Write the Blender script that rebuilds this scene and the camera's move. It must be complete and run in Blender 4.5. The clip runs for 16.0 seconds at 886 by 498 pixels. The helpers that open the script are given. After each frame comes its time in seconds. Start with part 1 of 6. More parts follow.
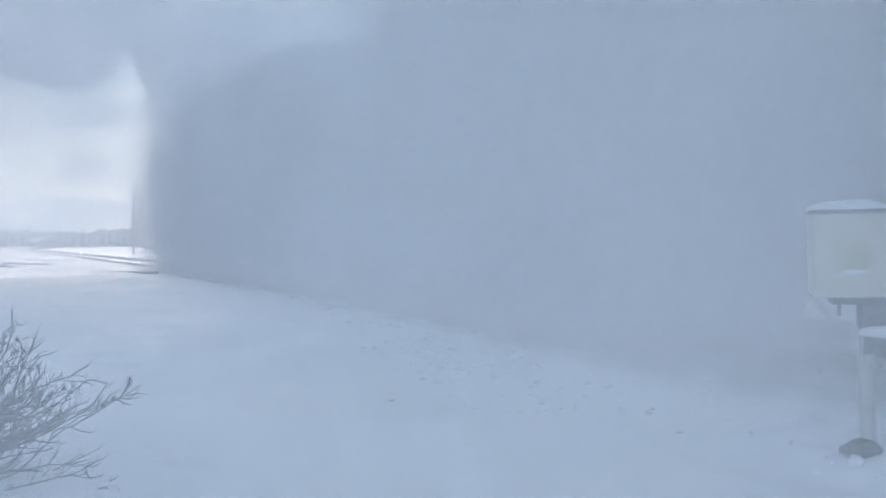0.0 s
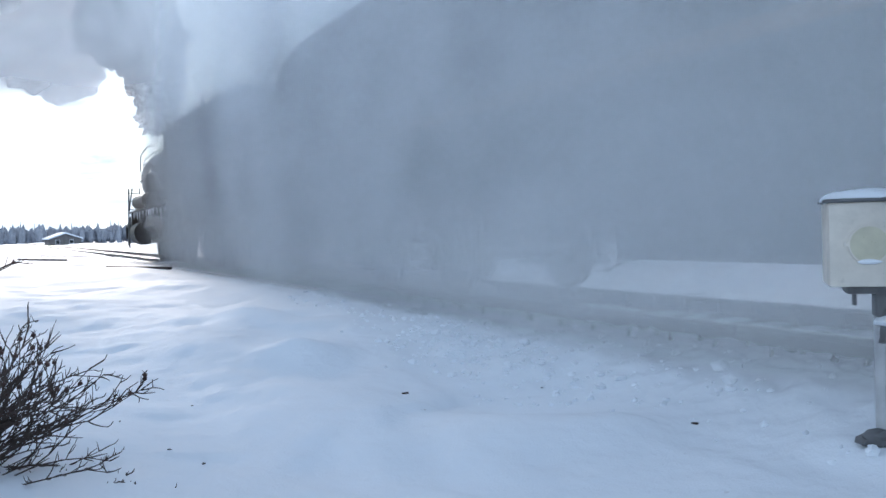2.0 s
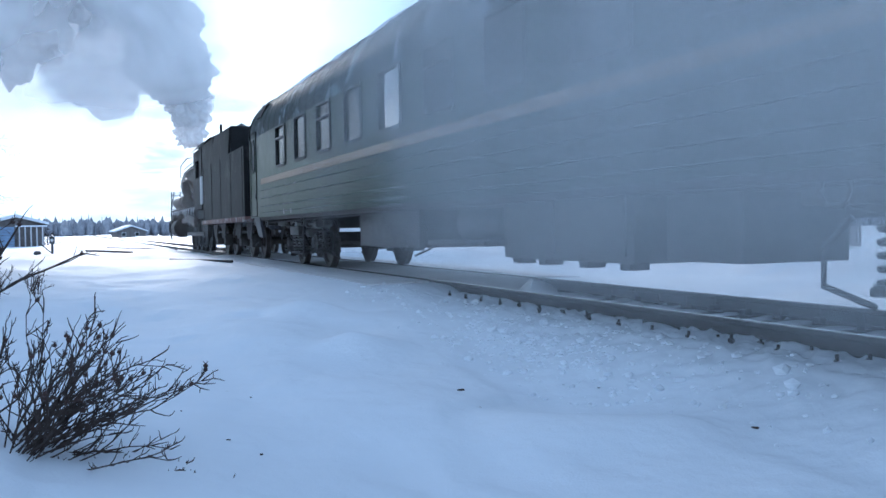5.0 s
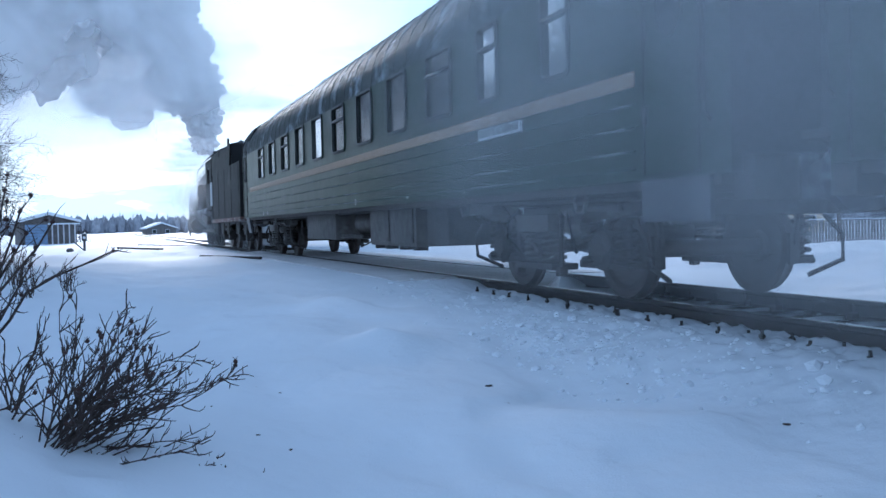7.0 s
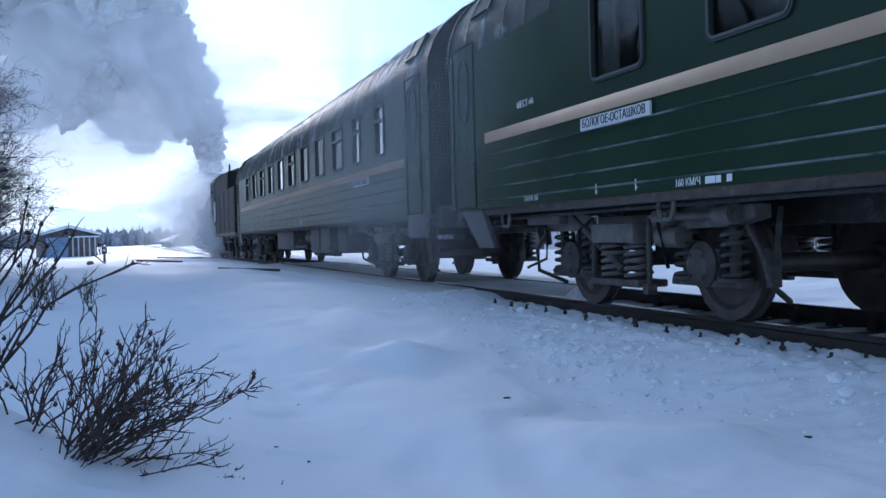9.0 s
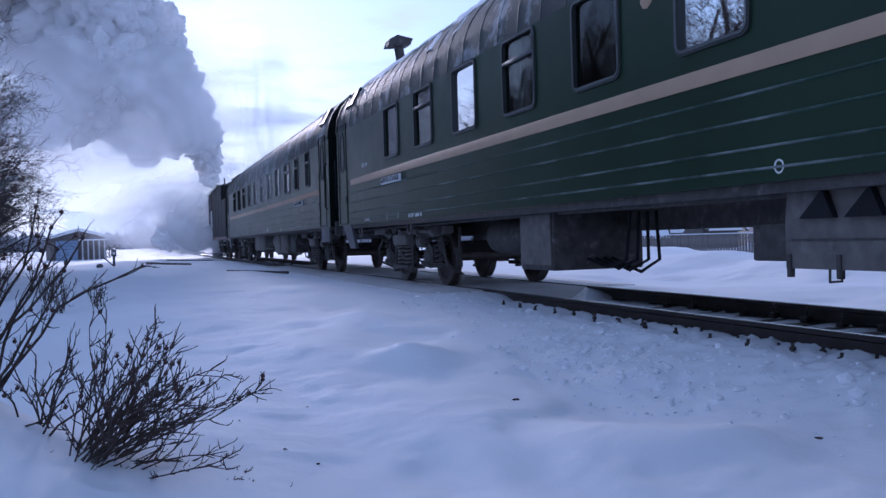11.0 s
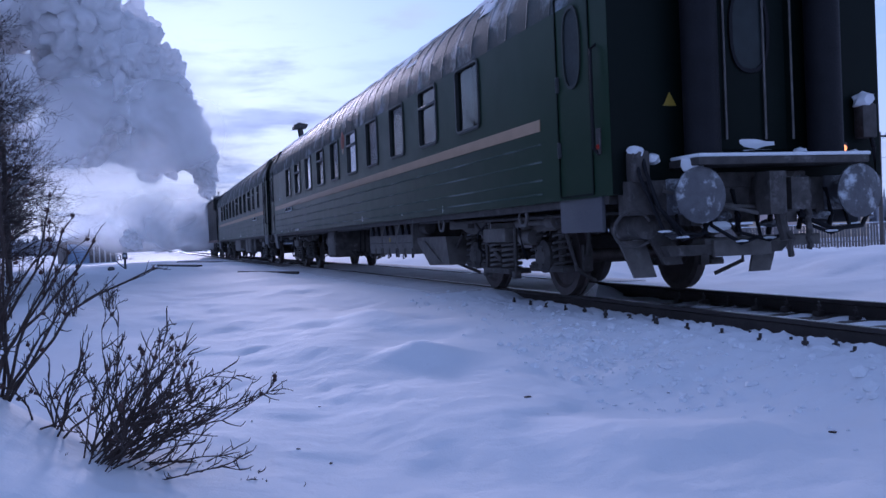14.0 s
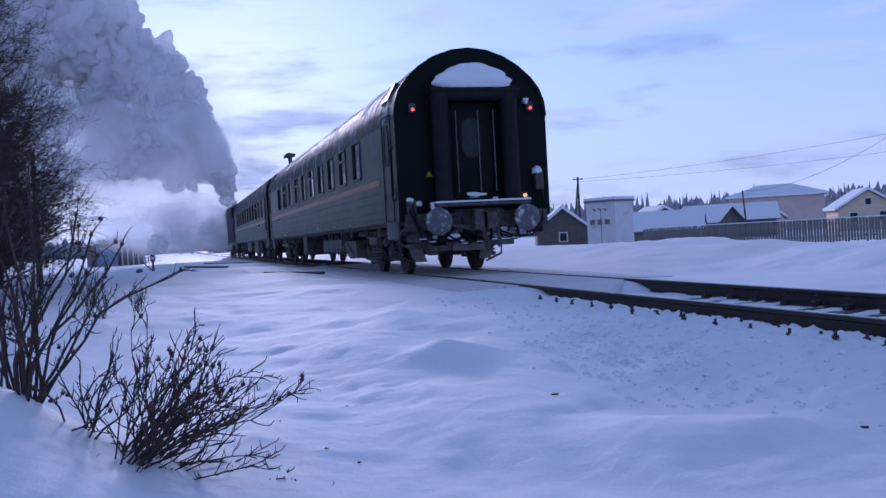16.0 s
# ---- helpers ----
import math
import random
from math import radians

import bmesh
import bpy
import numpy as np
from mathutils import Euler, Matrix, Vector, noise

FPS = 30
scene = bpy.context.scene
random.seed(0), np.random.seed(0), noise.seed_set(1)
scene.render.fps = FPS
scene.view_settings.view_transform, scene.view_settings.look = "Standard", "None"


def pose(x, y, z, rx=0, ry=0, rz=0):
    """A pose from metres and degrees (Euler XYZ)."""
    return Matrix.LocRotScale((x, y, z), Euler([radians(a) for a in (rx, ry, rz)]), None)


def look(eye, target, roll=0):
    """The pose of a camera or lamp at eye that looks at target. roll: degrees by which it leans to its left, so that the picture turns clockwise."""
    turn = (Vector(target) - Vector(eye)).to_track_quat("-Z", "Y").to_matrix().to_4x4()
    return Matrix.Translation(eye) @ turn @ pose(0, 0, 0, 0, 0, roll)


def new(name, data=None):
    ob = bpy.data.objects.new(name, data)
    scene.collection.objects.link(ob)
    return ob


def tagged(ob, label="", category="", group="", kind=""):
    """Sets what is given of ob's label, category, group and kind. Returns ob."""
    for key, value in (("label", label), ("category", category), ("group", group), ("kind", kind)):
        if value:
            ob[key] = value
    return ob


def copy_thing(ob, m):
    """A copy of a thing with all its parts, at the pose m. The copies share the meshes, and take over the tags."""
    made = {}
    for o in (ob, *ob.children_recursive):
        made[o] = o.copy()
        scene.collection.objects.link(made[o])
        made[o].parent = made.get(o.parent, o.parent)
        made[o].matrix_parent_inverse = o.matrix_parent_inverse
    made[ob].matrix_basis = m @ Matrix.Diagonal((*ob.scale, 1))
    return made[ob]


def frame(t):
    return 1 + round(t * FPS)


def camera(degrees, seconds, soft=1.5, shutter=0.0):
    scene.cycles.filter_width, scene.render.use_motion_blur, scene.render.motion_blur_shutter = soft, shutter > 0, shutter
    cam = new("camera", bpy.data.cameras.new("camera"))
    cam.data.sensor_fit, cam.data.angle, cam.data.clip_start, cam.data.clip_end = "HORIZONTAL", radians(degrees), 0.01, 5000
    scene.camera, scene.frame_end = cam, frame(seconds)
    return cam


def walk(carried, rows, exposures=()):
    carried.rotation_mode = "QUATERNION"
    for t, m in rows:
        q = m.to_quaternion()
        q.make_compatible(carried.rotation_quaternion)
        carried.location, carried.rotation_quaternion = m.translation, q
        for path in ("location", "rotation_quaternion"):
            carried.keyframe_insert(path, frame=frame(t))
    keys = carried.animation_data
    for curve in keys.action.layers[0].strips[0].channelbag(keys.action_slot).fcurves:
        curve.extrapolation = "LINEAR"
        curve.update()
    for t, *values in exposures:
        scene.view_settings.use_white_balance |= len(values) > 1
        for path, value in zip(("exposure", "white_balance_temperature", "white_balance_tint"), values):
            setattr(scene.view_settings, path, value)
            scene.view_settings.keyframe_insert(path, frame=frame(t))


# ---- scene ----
cam = camera(51.82, 16.0)
PATH = [
    (0.0, pose(0, 0, 0.78, 89.18, 1.20, -26.29)),
    (0.5, pose(0, 0, 0.78, 88.75, 1.02, -26.17)),
    (1.0, pose(0, 0, 0.78, 88.65, 1.31, -25.78)),
    (1.5, pose(0, 0, 0.78, 88.68, 1.46, -25.46)),
    (2.0, pose(0, 0, 0.78, 88.74, 1.71, -25.51)),
    (2.5, pose(0, 0, 0.78, 88.74, 1.53, -25.31)),
    (3.0, pose(0, 0, 0.78, 88.66, 1.43, -25.04)),
    (3.5, pose(0, 0, 0.78, 88.60, 1.03, -24.13)),
    (4.0, pose(0, 0, 0.78, 88.68, 0.99, -23.24)),
    (4.5, pose(0, 0, 0.78, 88.78, 0.96, -22.50)),
    (5.0, pose(0, 0, 0.78, 88.64, 0.98, -21.88)),
    (7.5, pose(0, 0, 0.78, 88.46, 1.31, -19.79)),
    (8.0, pose(0, 0, 0.78, 88.62, 1.41, -19.47)),
    (8.5, pose(0, 0, 0.78, 88.95, 1.42, -19.33)),
    (9.0, pose(0, 0, 0.78, 89.18, 1.40, -19.06)),
    (9.5, pose(0, 0, 0.78, 89.35, 1.46, -18.70)),
    (12.0, pose(0, 0, 0.78, 89.27, 1.75, -18.40)),
    (12.5, pose(0, 0, 0.78, 89.27, 1.91, -18.22)),
    (13.0, pose(0, 0, 0.78, 89.17, 2.06, -18.17)),
    (13.5, pose(0, 0, 0.78, 89.26, 2.19, -17.90)),
    (14.0, pose(0, 0, 0.78, 89.22, 2.39, -17.93)),
    (14.5, pose(0, 0, 0.78, 89.18, 2.62, -17.79)),
    (15.0, pose(0, 0, 0.78, 89.19, 2.68, -17.53)),
    (15.5, pose(0, 0, 0.78, 89.15, 2.70, -17.07)),
    (16.0, pose(0, 0, 0.78, 89.19, 3.17, -16.37)),
]
EXPOSURES = [(0.0, 1.25, 5800, 3), (3.5, 1.28, 5100, 0), (5.0, 1.16, 4850, 0), (8.0, 0.84, 4650, 2), (9.7, 0.68, 4750, 9), (11.8, 0.36, 4700, 24), (13.0, 0.24, 4620, 25), (16.0, 0.05, 4560, 26)]
walk(cam, PATH, EXPOSURES)

# ---- light ----
SUN_AZ, SUN_EL = -3.0, 13.0          # degrees left of the track's direction, degrees up


def make_world():
    world = bpy.data.worlds.new("winter_sky")
    scene.world = world
    world.use_nodes = True
    nt = world.node_tree
    nt.nodes.clear()
    N, L = nt.nodes.new, nt.links.new
    out, bg = N("ShaderNodeOutputWorld"), N("ShaderNodeBackground")
    sky = N("ShaderNodeTexSky")
    sky.sky_type, sky.sun_disc = "NISHITA", False
    sky.sun_elevation, sky.sun_rotation = radians(SUN_EL), radians(-SUN_AZ)
    sky.air_density, sky.dust_density, sky.ozone_density = 1.0, 0.3, 2.0
    a, e = radians(SUN_AZ), radians(SUN_EL)
    way = Vector((-math.sin(a) * math.cos(e), math.cos(a) * math.cos(e), math.sin(e)))
    tc, sep = N("ShaderNodeTexCoord"), N("ShaderNodeSeparateXYZ")
    L(tc.outputs["Generated"], sep.inputs[0])

    def math_node(op, x, y=None, clamp=False):
        n = N("ShaderNodeMath")
        n.operation, n.use_clamp = op, clamp
        for k, v in enumerate((x, y)):
            if isinstance(v, (int, float)):
                n.inputs[k].default_value = v
            elif v is not None:
                L(v, n.inputs[k])
        return n.outputs[0]

    # winter haze, thick at the horizon and thin overhead
    haze = N("ShaderNodeValToRGB")
    ramp = haze.color_ramp
    ramp.interpolation = "EASE"
    ramp.elements[0].position, ramp.elements[0].color = 0.0, (0.92, 0.92, 0.92, 1)
    ramp.elements[1].position, ramp.elements[1].color = 0.70, (0.26, 0.26, 0.26, 1)
    mid = ramp.elements.new(0.24)
    mid.color = (0.48, 0.48, 0.48, 1)
    L(sep.outputs["Z"], haze.inputs["Fac"])
    # flat streaks of thin cloud
    mp, cl, cut = N("ShaderNodeMapping"), N("ShaderNodeTexNoise"), N("ShaderNodeMapRange")
    mp.inputs["Scale"].default_value = (2.2, 2.2, 11.0)
    cl.inputs["Scale"].default_value, cl.inputs["Detail"].default_value = 2.3, 8.0
    cl.inputs["Roughness"].default_value, cl.inputs["Distortion"].default_value = 0.55, 0.3
    cut.interpolation_type = "SMOOTHSTEP"
    cut.inputs[1].default_value, cut.inputs[2].default_value = 0.50, 0.70
    cut.inputs[3].default_value, cut.inputs[4].default_value = 0.0, 0.5
    L(tc.outputs["Generated"], mp.inputs["Vector"]), L(mp.outputs["Vector"], cl.inputs["Vector"]), L(cl.outputs["Fac"], cut.inputs[0])
    cover = math_node("ADD", haze.outputs["Color"], cut.outputs[0], True)
    # the haze glows round the veiled sun
    dot = N("ShaderNodeVectorMath")
    dot.operation = "DOT_PRODUCT"
    dot.inputs[1].default_value = way
    L(tc.outputs["Generated"], dot.inputs[0])
    near = math_node("POWER", math_node("MAXIMUM", dot.outputs["Value"], 0.0), 8.0)
    glow = math_node("MULTIPLY_ADD", near, 0.05)
    glow.node.inputs[2].default_value = 1.0
    # grey undersides of a second, patchy layer
    mp2, gr, cut2 = N("ShaderNodeMapping"), N("ShaderNodeTexNoise"), N("ShaderNodeMapRange")
    mp2.inputs["Scale"].default_value, mp2.inputs["Location"].default_value = (3.0, 3.0, 13.0), (4.2, 1.3, 7.7)
    gr.inputs["Scale"].default_value, gr.inputs["Detail"].default_value = 2.0, 7.0
    cut2.interpolation_type = "SMOOTHSTEP"
    cut2.inputs[1].default_value, cut2.inputs[2].default_value = 0.53, 0.72
    cut2.inputs[3].default_value, cut2.inputs[4].default_value = 1.0, 0.62
    L(tc.outputs["Generated"], mp2.inputs["Vector"]), L(mp2.outputs["Vector"], gr.inputs["Vector"]), L(gr.outputs["Fac"], cut2.inputs[0])
    lit = math_node("MULTIPLY", glow, cut2.outputs[0])
    white, mix = N("ShaderNodeVectorMath"), N("ShaderNodeMix")
    white.operation, mix.data_type = "SCALE", "RGBA"
    white.inputs[0].default_value = (5.8, 5.75, 6.0)
    L(lit, white.inputs["Scale"])
    bg.inputs["Strength"].default_value = 0.1
    L(cover, mix.inputs[0]), L(sky.outputs["Color"], mix.inputs[6]), L(white.outputs[0], mix.inputs[7])
    L(mix.outputs[2], bg.inputs["Color"]), L(bg.outputs["Background"], out.inputs["Surface"])
    sun = new("sun", bpy.data.lights.new("sun", "SUN"))
    sun.data.energy, sun.data.angle, sun.data.color = 1.8, radians(7), (1.0, 0.78, 0.64)
    sun.matrix_world = look(way * 60, (0, 0, 0))


make_world()

# ---- materials ----
def material(name, color, rough=0.6, metal=0.0, vary=0.15, scale=6.0, bump=0.1, second=None, cover=0.0, coat=0.0,
             stretch=(1, 1, 1), detail=6.0, fine=60.0, spec=0.5, rvar=0.1):
    """A surface with variation at two scales; second is mixed in by patches over the share cover."""
    m = bpy.data.materials.new(name)
    m.use_nodes = True
    nt = m.node_tree
    N, L = nt.nodes.new, nt.links.new
    b = nt.nodes["Principled BSDF"]
    b.inputs["Roughness"].default_value, b.inputs["Metallic"].default_value = rough, metal
    b.inputs["Coat Weight"].default_value, b.inputs["Coat Roughness"].default_value = coat, 0.12
    b.inputs["Specular IOR Level"].default_value = spec
    tc, mp = N("ShaderNodeTexCoord"), N("ShaderNodeMapping")
    mp.inputs["Scale"].default_value = stretch
    L(tc.outputs["Object"], mp.inputs["Vector"])
    big, small = N("ShaderNodeTexNoise"), N("ShaderNodeTexNoise")
    big.inputs["Scale"].default_value, big.inputs["Detail"].default_value = scale, detail
    small.inputs["Scale"].default_value, small.inputs["Detail"].default_value = fine, 4.0
    L(mp.outputs["Vector"], big.inputs["Vector"]), L(mp.outputs["Vector"], small.inputs["Vector"])
    ramp = N("ShaderNodeMapRange")
    ramp.inputs[1].default_value, ramp.inputs[2].default_value = 0.25, 0.75
    ramp.inputs[3].default_value, ramp.inputs[4].default_value = 1 - vary, 1 + vary
    L(big.outputs["Fac"], ramp.inputs[0])
    col = N("ShaderNodeMix")
    col.data_type, col.blend_type = "RGBA", "MULTIPLY"
    col.inputs[0].default_value = 1.0
    col.inputs[6].default_value = (*color, 1)
    L(ramp.outputs[0], col.inputs[7])
    last = col.outputs[2]
    if second:
        patch = N("ShaderNodeTexNoise")
        patch.inputs["Scale"].default_value, patch.inputs["Detail"].default_value = scale * 0.7, 8.0
        patch.inputs["Roughness"].default_value = 0.65
        L(mp.outputs["Vector"], patch.inputs["Vector"])
        pr = N("ShaderNodeMapRange")
        edge = 0.68 - 0.36 * cover
        pr.inputs[1].default_value, pr.inputs[2].default_value = edge - 0.06, edge + 0.08
        L(patch.outputs["Fac"], pr.inputs[0])
        mx = N("ShaderNodeMix")
        mx.data_type = "RGBA"
        mx.inputs[7].default_value = (*second, 1)
        L(pr.outputs[0], mx.inputs[0]), L(last, mx.inputs[6])
        last = mx.outputs[2]
    L(last, b.inputs["Base Color"])
    rr = N("ShaderNodeMapRange")
    rr.inputs[1].default_value, rr.inputs[2].default_value = 0.3, 0.7
    rr.inputs[3].default_value, rr.inputs[4].default_value = max(rough - rvar, 0.02), min(rough + rvar, 1)
    L(small.outputs["Fac"], rr.inputs[0]), L(rr.outputs[0], b.inputs["Roughness"])
    if bump:
        bp = N("ShaderNodeBump")
        bp.inputs["Strength"].default_value, bp.inputs["Distance"].default_value = bump, 0.02
        L(small.outputs["Fac"], bp.inputs["Height"]), L(bp.outputs["Normal"], b.inputs["Normal"])
    return m


def snow_material(name, color=(0.80, 0.82, 0.86), dirt=0.0):
    m = bpy.data.materials.new(name)
    m.use_nodes = True
    nt = m.node_tree
    N, L = nt.nodes.new, nt.links.new
    b = nt.nodes["Principled BSDF"]
    b.inputs["Roughness"].default_value, b.inputs["Specular IOR Level"].default_value = 0.75, 0.25
    tc = N("ShaderNodeTexCoord")
    n1, n2, n3 = (N("ShaderNodeTexNoise") for _ in range(3))
    for n, sc, de in ((n1, 0.9, 6), (n2, 9.0, 6), (n3, 90.0, 3)):
        n.inputs["Scale"].default_value, n.inputs["Detail"].default_value = sc, de
        L(tc.outputs["Object"], n.inputs["Vector"])
    ramp = N("ShaderNodeValToRGB")
    e = ramp.color_ramp.elements
    e[0].position, e[0].color = 0.3, (*(c * (0.95 - 0.4 * dirt) for c in color), 1)
    e[1].position, e[1].color = 0.7, (*color, 1)
    L(n1.outputs["Fac"], ramp.inputs["Fac"])
    speck, mx = N("ShaderNodeMapRange"), N("ShaderNodeMix")
    mx.data_type = "RGBA"
    mx.inputs[7].default_value = (0.24, 0.19, 0.15, 1)
    edge = 0.74 - 0.24 * dirt
    speck.inputs[1].default_value, speck.inputs[2].default_value = edge, edge + 0.12
    L(n2.outputs["Fac"], speck.inputs[0]), L(speck.outputs[0], mx.inputs[0])
    L(ramp.outputs["Color"], mx.inputs[6]), L(mx.outputs[2], b.inputs["Base Color"])
    add = N("ShaderNodeMath")
    add.operation = "MULTIPLY_ADD"
    add.inputs[1].default_value = 0.25
    L(n3.outputs["Fac"], add.inputs[0]), L(n2.outputs["Fac"], add.inputs[2])
    bp = N("ShaderNodeBump")
    bp.inputs["Strength"].default_value, bp.inputs["Distance"].default_value = 0.35, 0.03
    L(add.outputs[0], bp.inputs["Height"]), L(bp.outputs["Normal"], b.inputs["Normal"])
    return m


def glass_material(name, tint=(0.6, 0.66, 0.64), rough=0.02):
    m = bpy.data.materials.new(name)
    m.use_nodes = True
    nt = m.node_tree
    N, L = nt.nodes.new, nt.links.new
    out = nt.nodes["Material Output"]
    nt.nodes.remove(nt.nodes["Principled BSDF"])
    tr, gl, mix, fr = N("ShaderNodeBsdfTransparent"), N("ShaderNodeBsdfGlossy"), N("ShaderNodeMixShader"), N("ShaderNodeFresnel")
    tr.inputs["Color"].default_value = (*tint, 1)
    gl.inputs["Roughness"].default_value = rough
    fr.inputs["IOR"].default_value = 1.5
    L(fr.outputs["Fac"], mix.inputs[0]), L(tr.outputs[0], mix.inputs[1]), L(gl.outputs[0], mix.inputs[2])
    L(mix.outputs[0], out.inputs["Surface"])
    return m


def glow_material(name, color, strength):
    m = bpy.data.materials.new(name)
    m.use_nodes = True
    b = m.node_tree.nodes["Principled BSDF"]
    b.inputs["Base Color"].default_value = (*color, 1)
    b.inputs["Emission Color"].default_value, b.inputs["Emission Strength"].default_value = (*color, 1), strength
    b.inputs["Roughness"].default_value = 0.2
    return m


def steam_veil_material(name, density, scale=0.35, seed=0.0, low=0.35, high=0.7, foot=None, rim_from=0.15):
    """Thin drifting steam: white scattering broken by noise, fading out towards the sheet's rim."""
    m = bpy.data.materials.new(name)
    m.use_nodes = True
    nt = m.node_tree
    N, L = nt.nodes.new, nt.links.new
    out = nt.nodes["Material Output"]
    nt.nodes.remove(nt.nodes["Principled BSDF"])
    tc, mp, no = N("ShaderNodeTexCoord"), N("ShaderNodeMapping"), N("ShaderNodeTexNoise")
    mp.inputs["Location"].default_value = (seed, seed * 0.7, seed * 1.3)
    no.inputs["Scale"].default_value, no.inputs["Detail"].default_value = scale, 3.5
    no.inputs["Distortion"].default_value, no.inputs["Roughness"].default_value = 0.4, 0.45
    L(tc.outputs["Object"], mp.inputs["Vector"]), L(mp.outputs["Vector"], no.inputs["Vector"])
    cut = N("ShaderNodeMapRange")
    cut.interpolation_type = "SMOOTHSTEP"
    cut.inputs[1].default_value, cut.inputs[2].default_value = low, high
    L(no.outputs["Fac"], cut.inputs[0])
    rim, dist, fall = N("ShaderNodeMapping"), N("ShaderNodeVectorMath"), N("ShaderNodeMapRange")
    rim.inputs["Location"].default_value, rim.inputs["Scale"].default_value = (-1, 0, -1), (2, 0, 2)
    dist.operation = "LENGTH"
    fall.interpolation_type = "SMOOTHSTEP"
    fall.inputs[1].default_value, fall.inputs[2].default_value = 0.98, rim_from
    fall.inputs[3].default_value, fall.inputs[4].default_value = 0.0, density
    L(tc.outputs["Generated"], rim.inputs["Vector"]), L(rim.outputs["Vector"], dist.inputs[0])
    L(dist.outputs["Value"], fall.inputs[0])
    mul = N("ShaderNodeMath")
    mul.operation = "MULTIPLY"
    L(cut.outputs[0], mul.inputs[0]), L(fall.outputs[0], mul.inputs[1])
    if foot:
        sep, low_fade, mul2 = N("ShaderNodeSeparateXYZ"), N("ShaderNodeMapRange"), N("ShaderNodeMath")
        low_fade.interpolation_type, mul2.operation = "SMOOTHSTEP", "MULTIPLY"
        low_fade.inputs[1].default_value, low_fade.inputs[2].default_value = foot[0], foot[1]
        L(tc.outputs["Object"], sep.inputs[0]), L(sep.outputs["Z"], low_fade.inputs[0])
        L(mul.outputs[0], mul2.inputs[0]), L(low_fade.outputs[0], mul2.inputs[1])
        mul = mul2
    tr, di, tl, both, mix = (N("ShaderNodeBsdfTransparent"), N("ShaderNodeBsdfDiffuse"), N("ShaderNodeBsdfTranslucent"),
                             N("ShaderNodeMixShader"), N("ShaderNodeMixShader"))
    di.inputs["Color"].default_value = tl.inputs["Color"].default_value = (0.92, 0.93, 0.95, 1)
    both.inputs[0].default_value = 0.5
    L(di.outputs[0], both.inputs[1]), L(tl.outputs[0], both.inputs[2])
    L(mul.outputs[0], mix.inputs[0]), L(tr.outputs[0], mix.inputs[1]), L(both.outputs[0], mix.inputs[2])
    L(mix.outputs[0], out.inputs["Surface"])
    return m


def steam_cloud_material(name):
    m = bpy.data.materials.new(name)
    m.use_nodes = True
    nt = m.node_tree
    N, L = nt.nodes.new, nt.links.new
    out = nt.nodes["Material Output"]
    nt.nodes.remove(nt.nodes["Principled BSDF"])
    tc, no, bp = N("ShaderNodeTexCoord"), N("ShaderNodeTexNoise"), N("ShaderNodeBump")
    no.inputs["Scale"].default_value, no.inputs["Detail"].default_value = 1.6, 6.0
    bp.inputs["Strength"].default_value, bp.inputs["Distance"].default_value = 0.22, 0.2
    L(tc.outputs["Object"], no.inputs["Vector"]), L(no.outputs["Fac"], bp.inputs["Height"])
    di, tl, both = N("ShaderNodeBsdfDiffuse"), N("ShaderNodeBsdfTranslucent"), N("ShaderNodeMixShader")
    di.inputs["Color"].default_value = tl.inputs["Color"].default_value = (0.97, 0.97, 0.98, 1)
    both.inputs[0].default_value = 0.6
    L(bp.outputs["Normal"], di.inputs["Normal"])
    L(di.outputs[0], both.inputs[1]), L(tl.outputs[0], both.inputs[2])
    L(both.outputs[0], out.inputs["Surface"])
    return m


scene.cycles.transparent_max_bounces = 96
SNOW = snow_material("snow")
SNOW_DIRTY = snow_material("trodden_snow", (0.74, 0.72, 0.72), 0.4)
GREEN = material("green_coach_paint", (0.016, 0.035, 0.018), 0.34, vary=0.14, scale=0.8, bump=0, fine=3, spec=0.16, rvar=0.03)
# coach green made near-black: shade of the end away from the sun, in the colour
GREEN_DARK = material("shade_darkened_green", (0.0025, 0.006, 0.005), 0.5, vary=0.2, scale=1.5, bump=0.03, spec=0.12)
CREAM = material("cream_stripe_paint", (0.40, 0.28, 0.18), 0.5, vary=0.08, scale=3, bump=0.02)
ROOF = material("frosted_roof", (0.035, 0.046, 0.044), 0.6, vary=0.3, scale=2.2, bump=0.12, second=(0.30, 0.34, 0.38), cover=0.26, spec=0.3)
UNDER = material("sooty_underframe", (0.055, 0.049, 0.046), 0.7, vary=0.5, scale=9, bump=0.35, second=(0.15, 0.14, 0.135), cover=0.16)
UNDER_GREY = material("grey_underfloor_paint", (0.115, 0.105, 0.097), 0.6, vary=0.4, scale=7, bump=0.2, second=(0.17, 0.16, 0.155), cover=0.14)
STEEL = material("worn_wheel_steel", (0.09, 0.075, 0.07), 0.55, 0.4, vary=0.3, scale=7, bump=0.1)
RAIL_RUST = material("rail_steel", (0.035, 0.028, 0.026), 0.6, 0.2, vary=0.3, scale=6, bump=0.2)
RAIL_SHINE = material("polished_rail_head", (0.25, 0.24, 0.23), 0.3, 0.9, vary=0.1, bump=0.02)
SLEEPER = material("dark_sleeper", (0.085, 0.07, 0.06), 0.85, vary=0.3, scale=9, bump=0.5, second=(0.7, 0.72, 0.76), cover=0.3)
RUBBER = material("black_rubber", (0.010, 0.010, 0.013), 0.65, vary=0.25, scale=4, bump=0.05, spec=0.2)
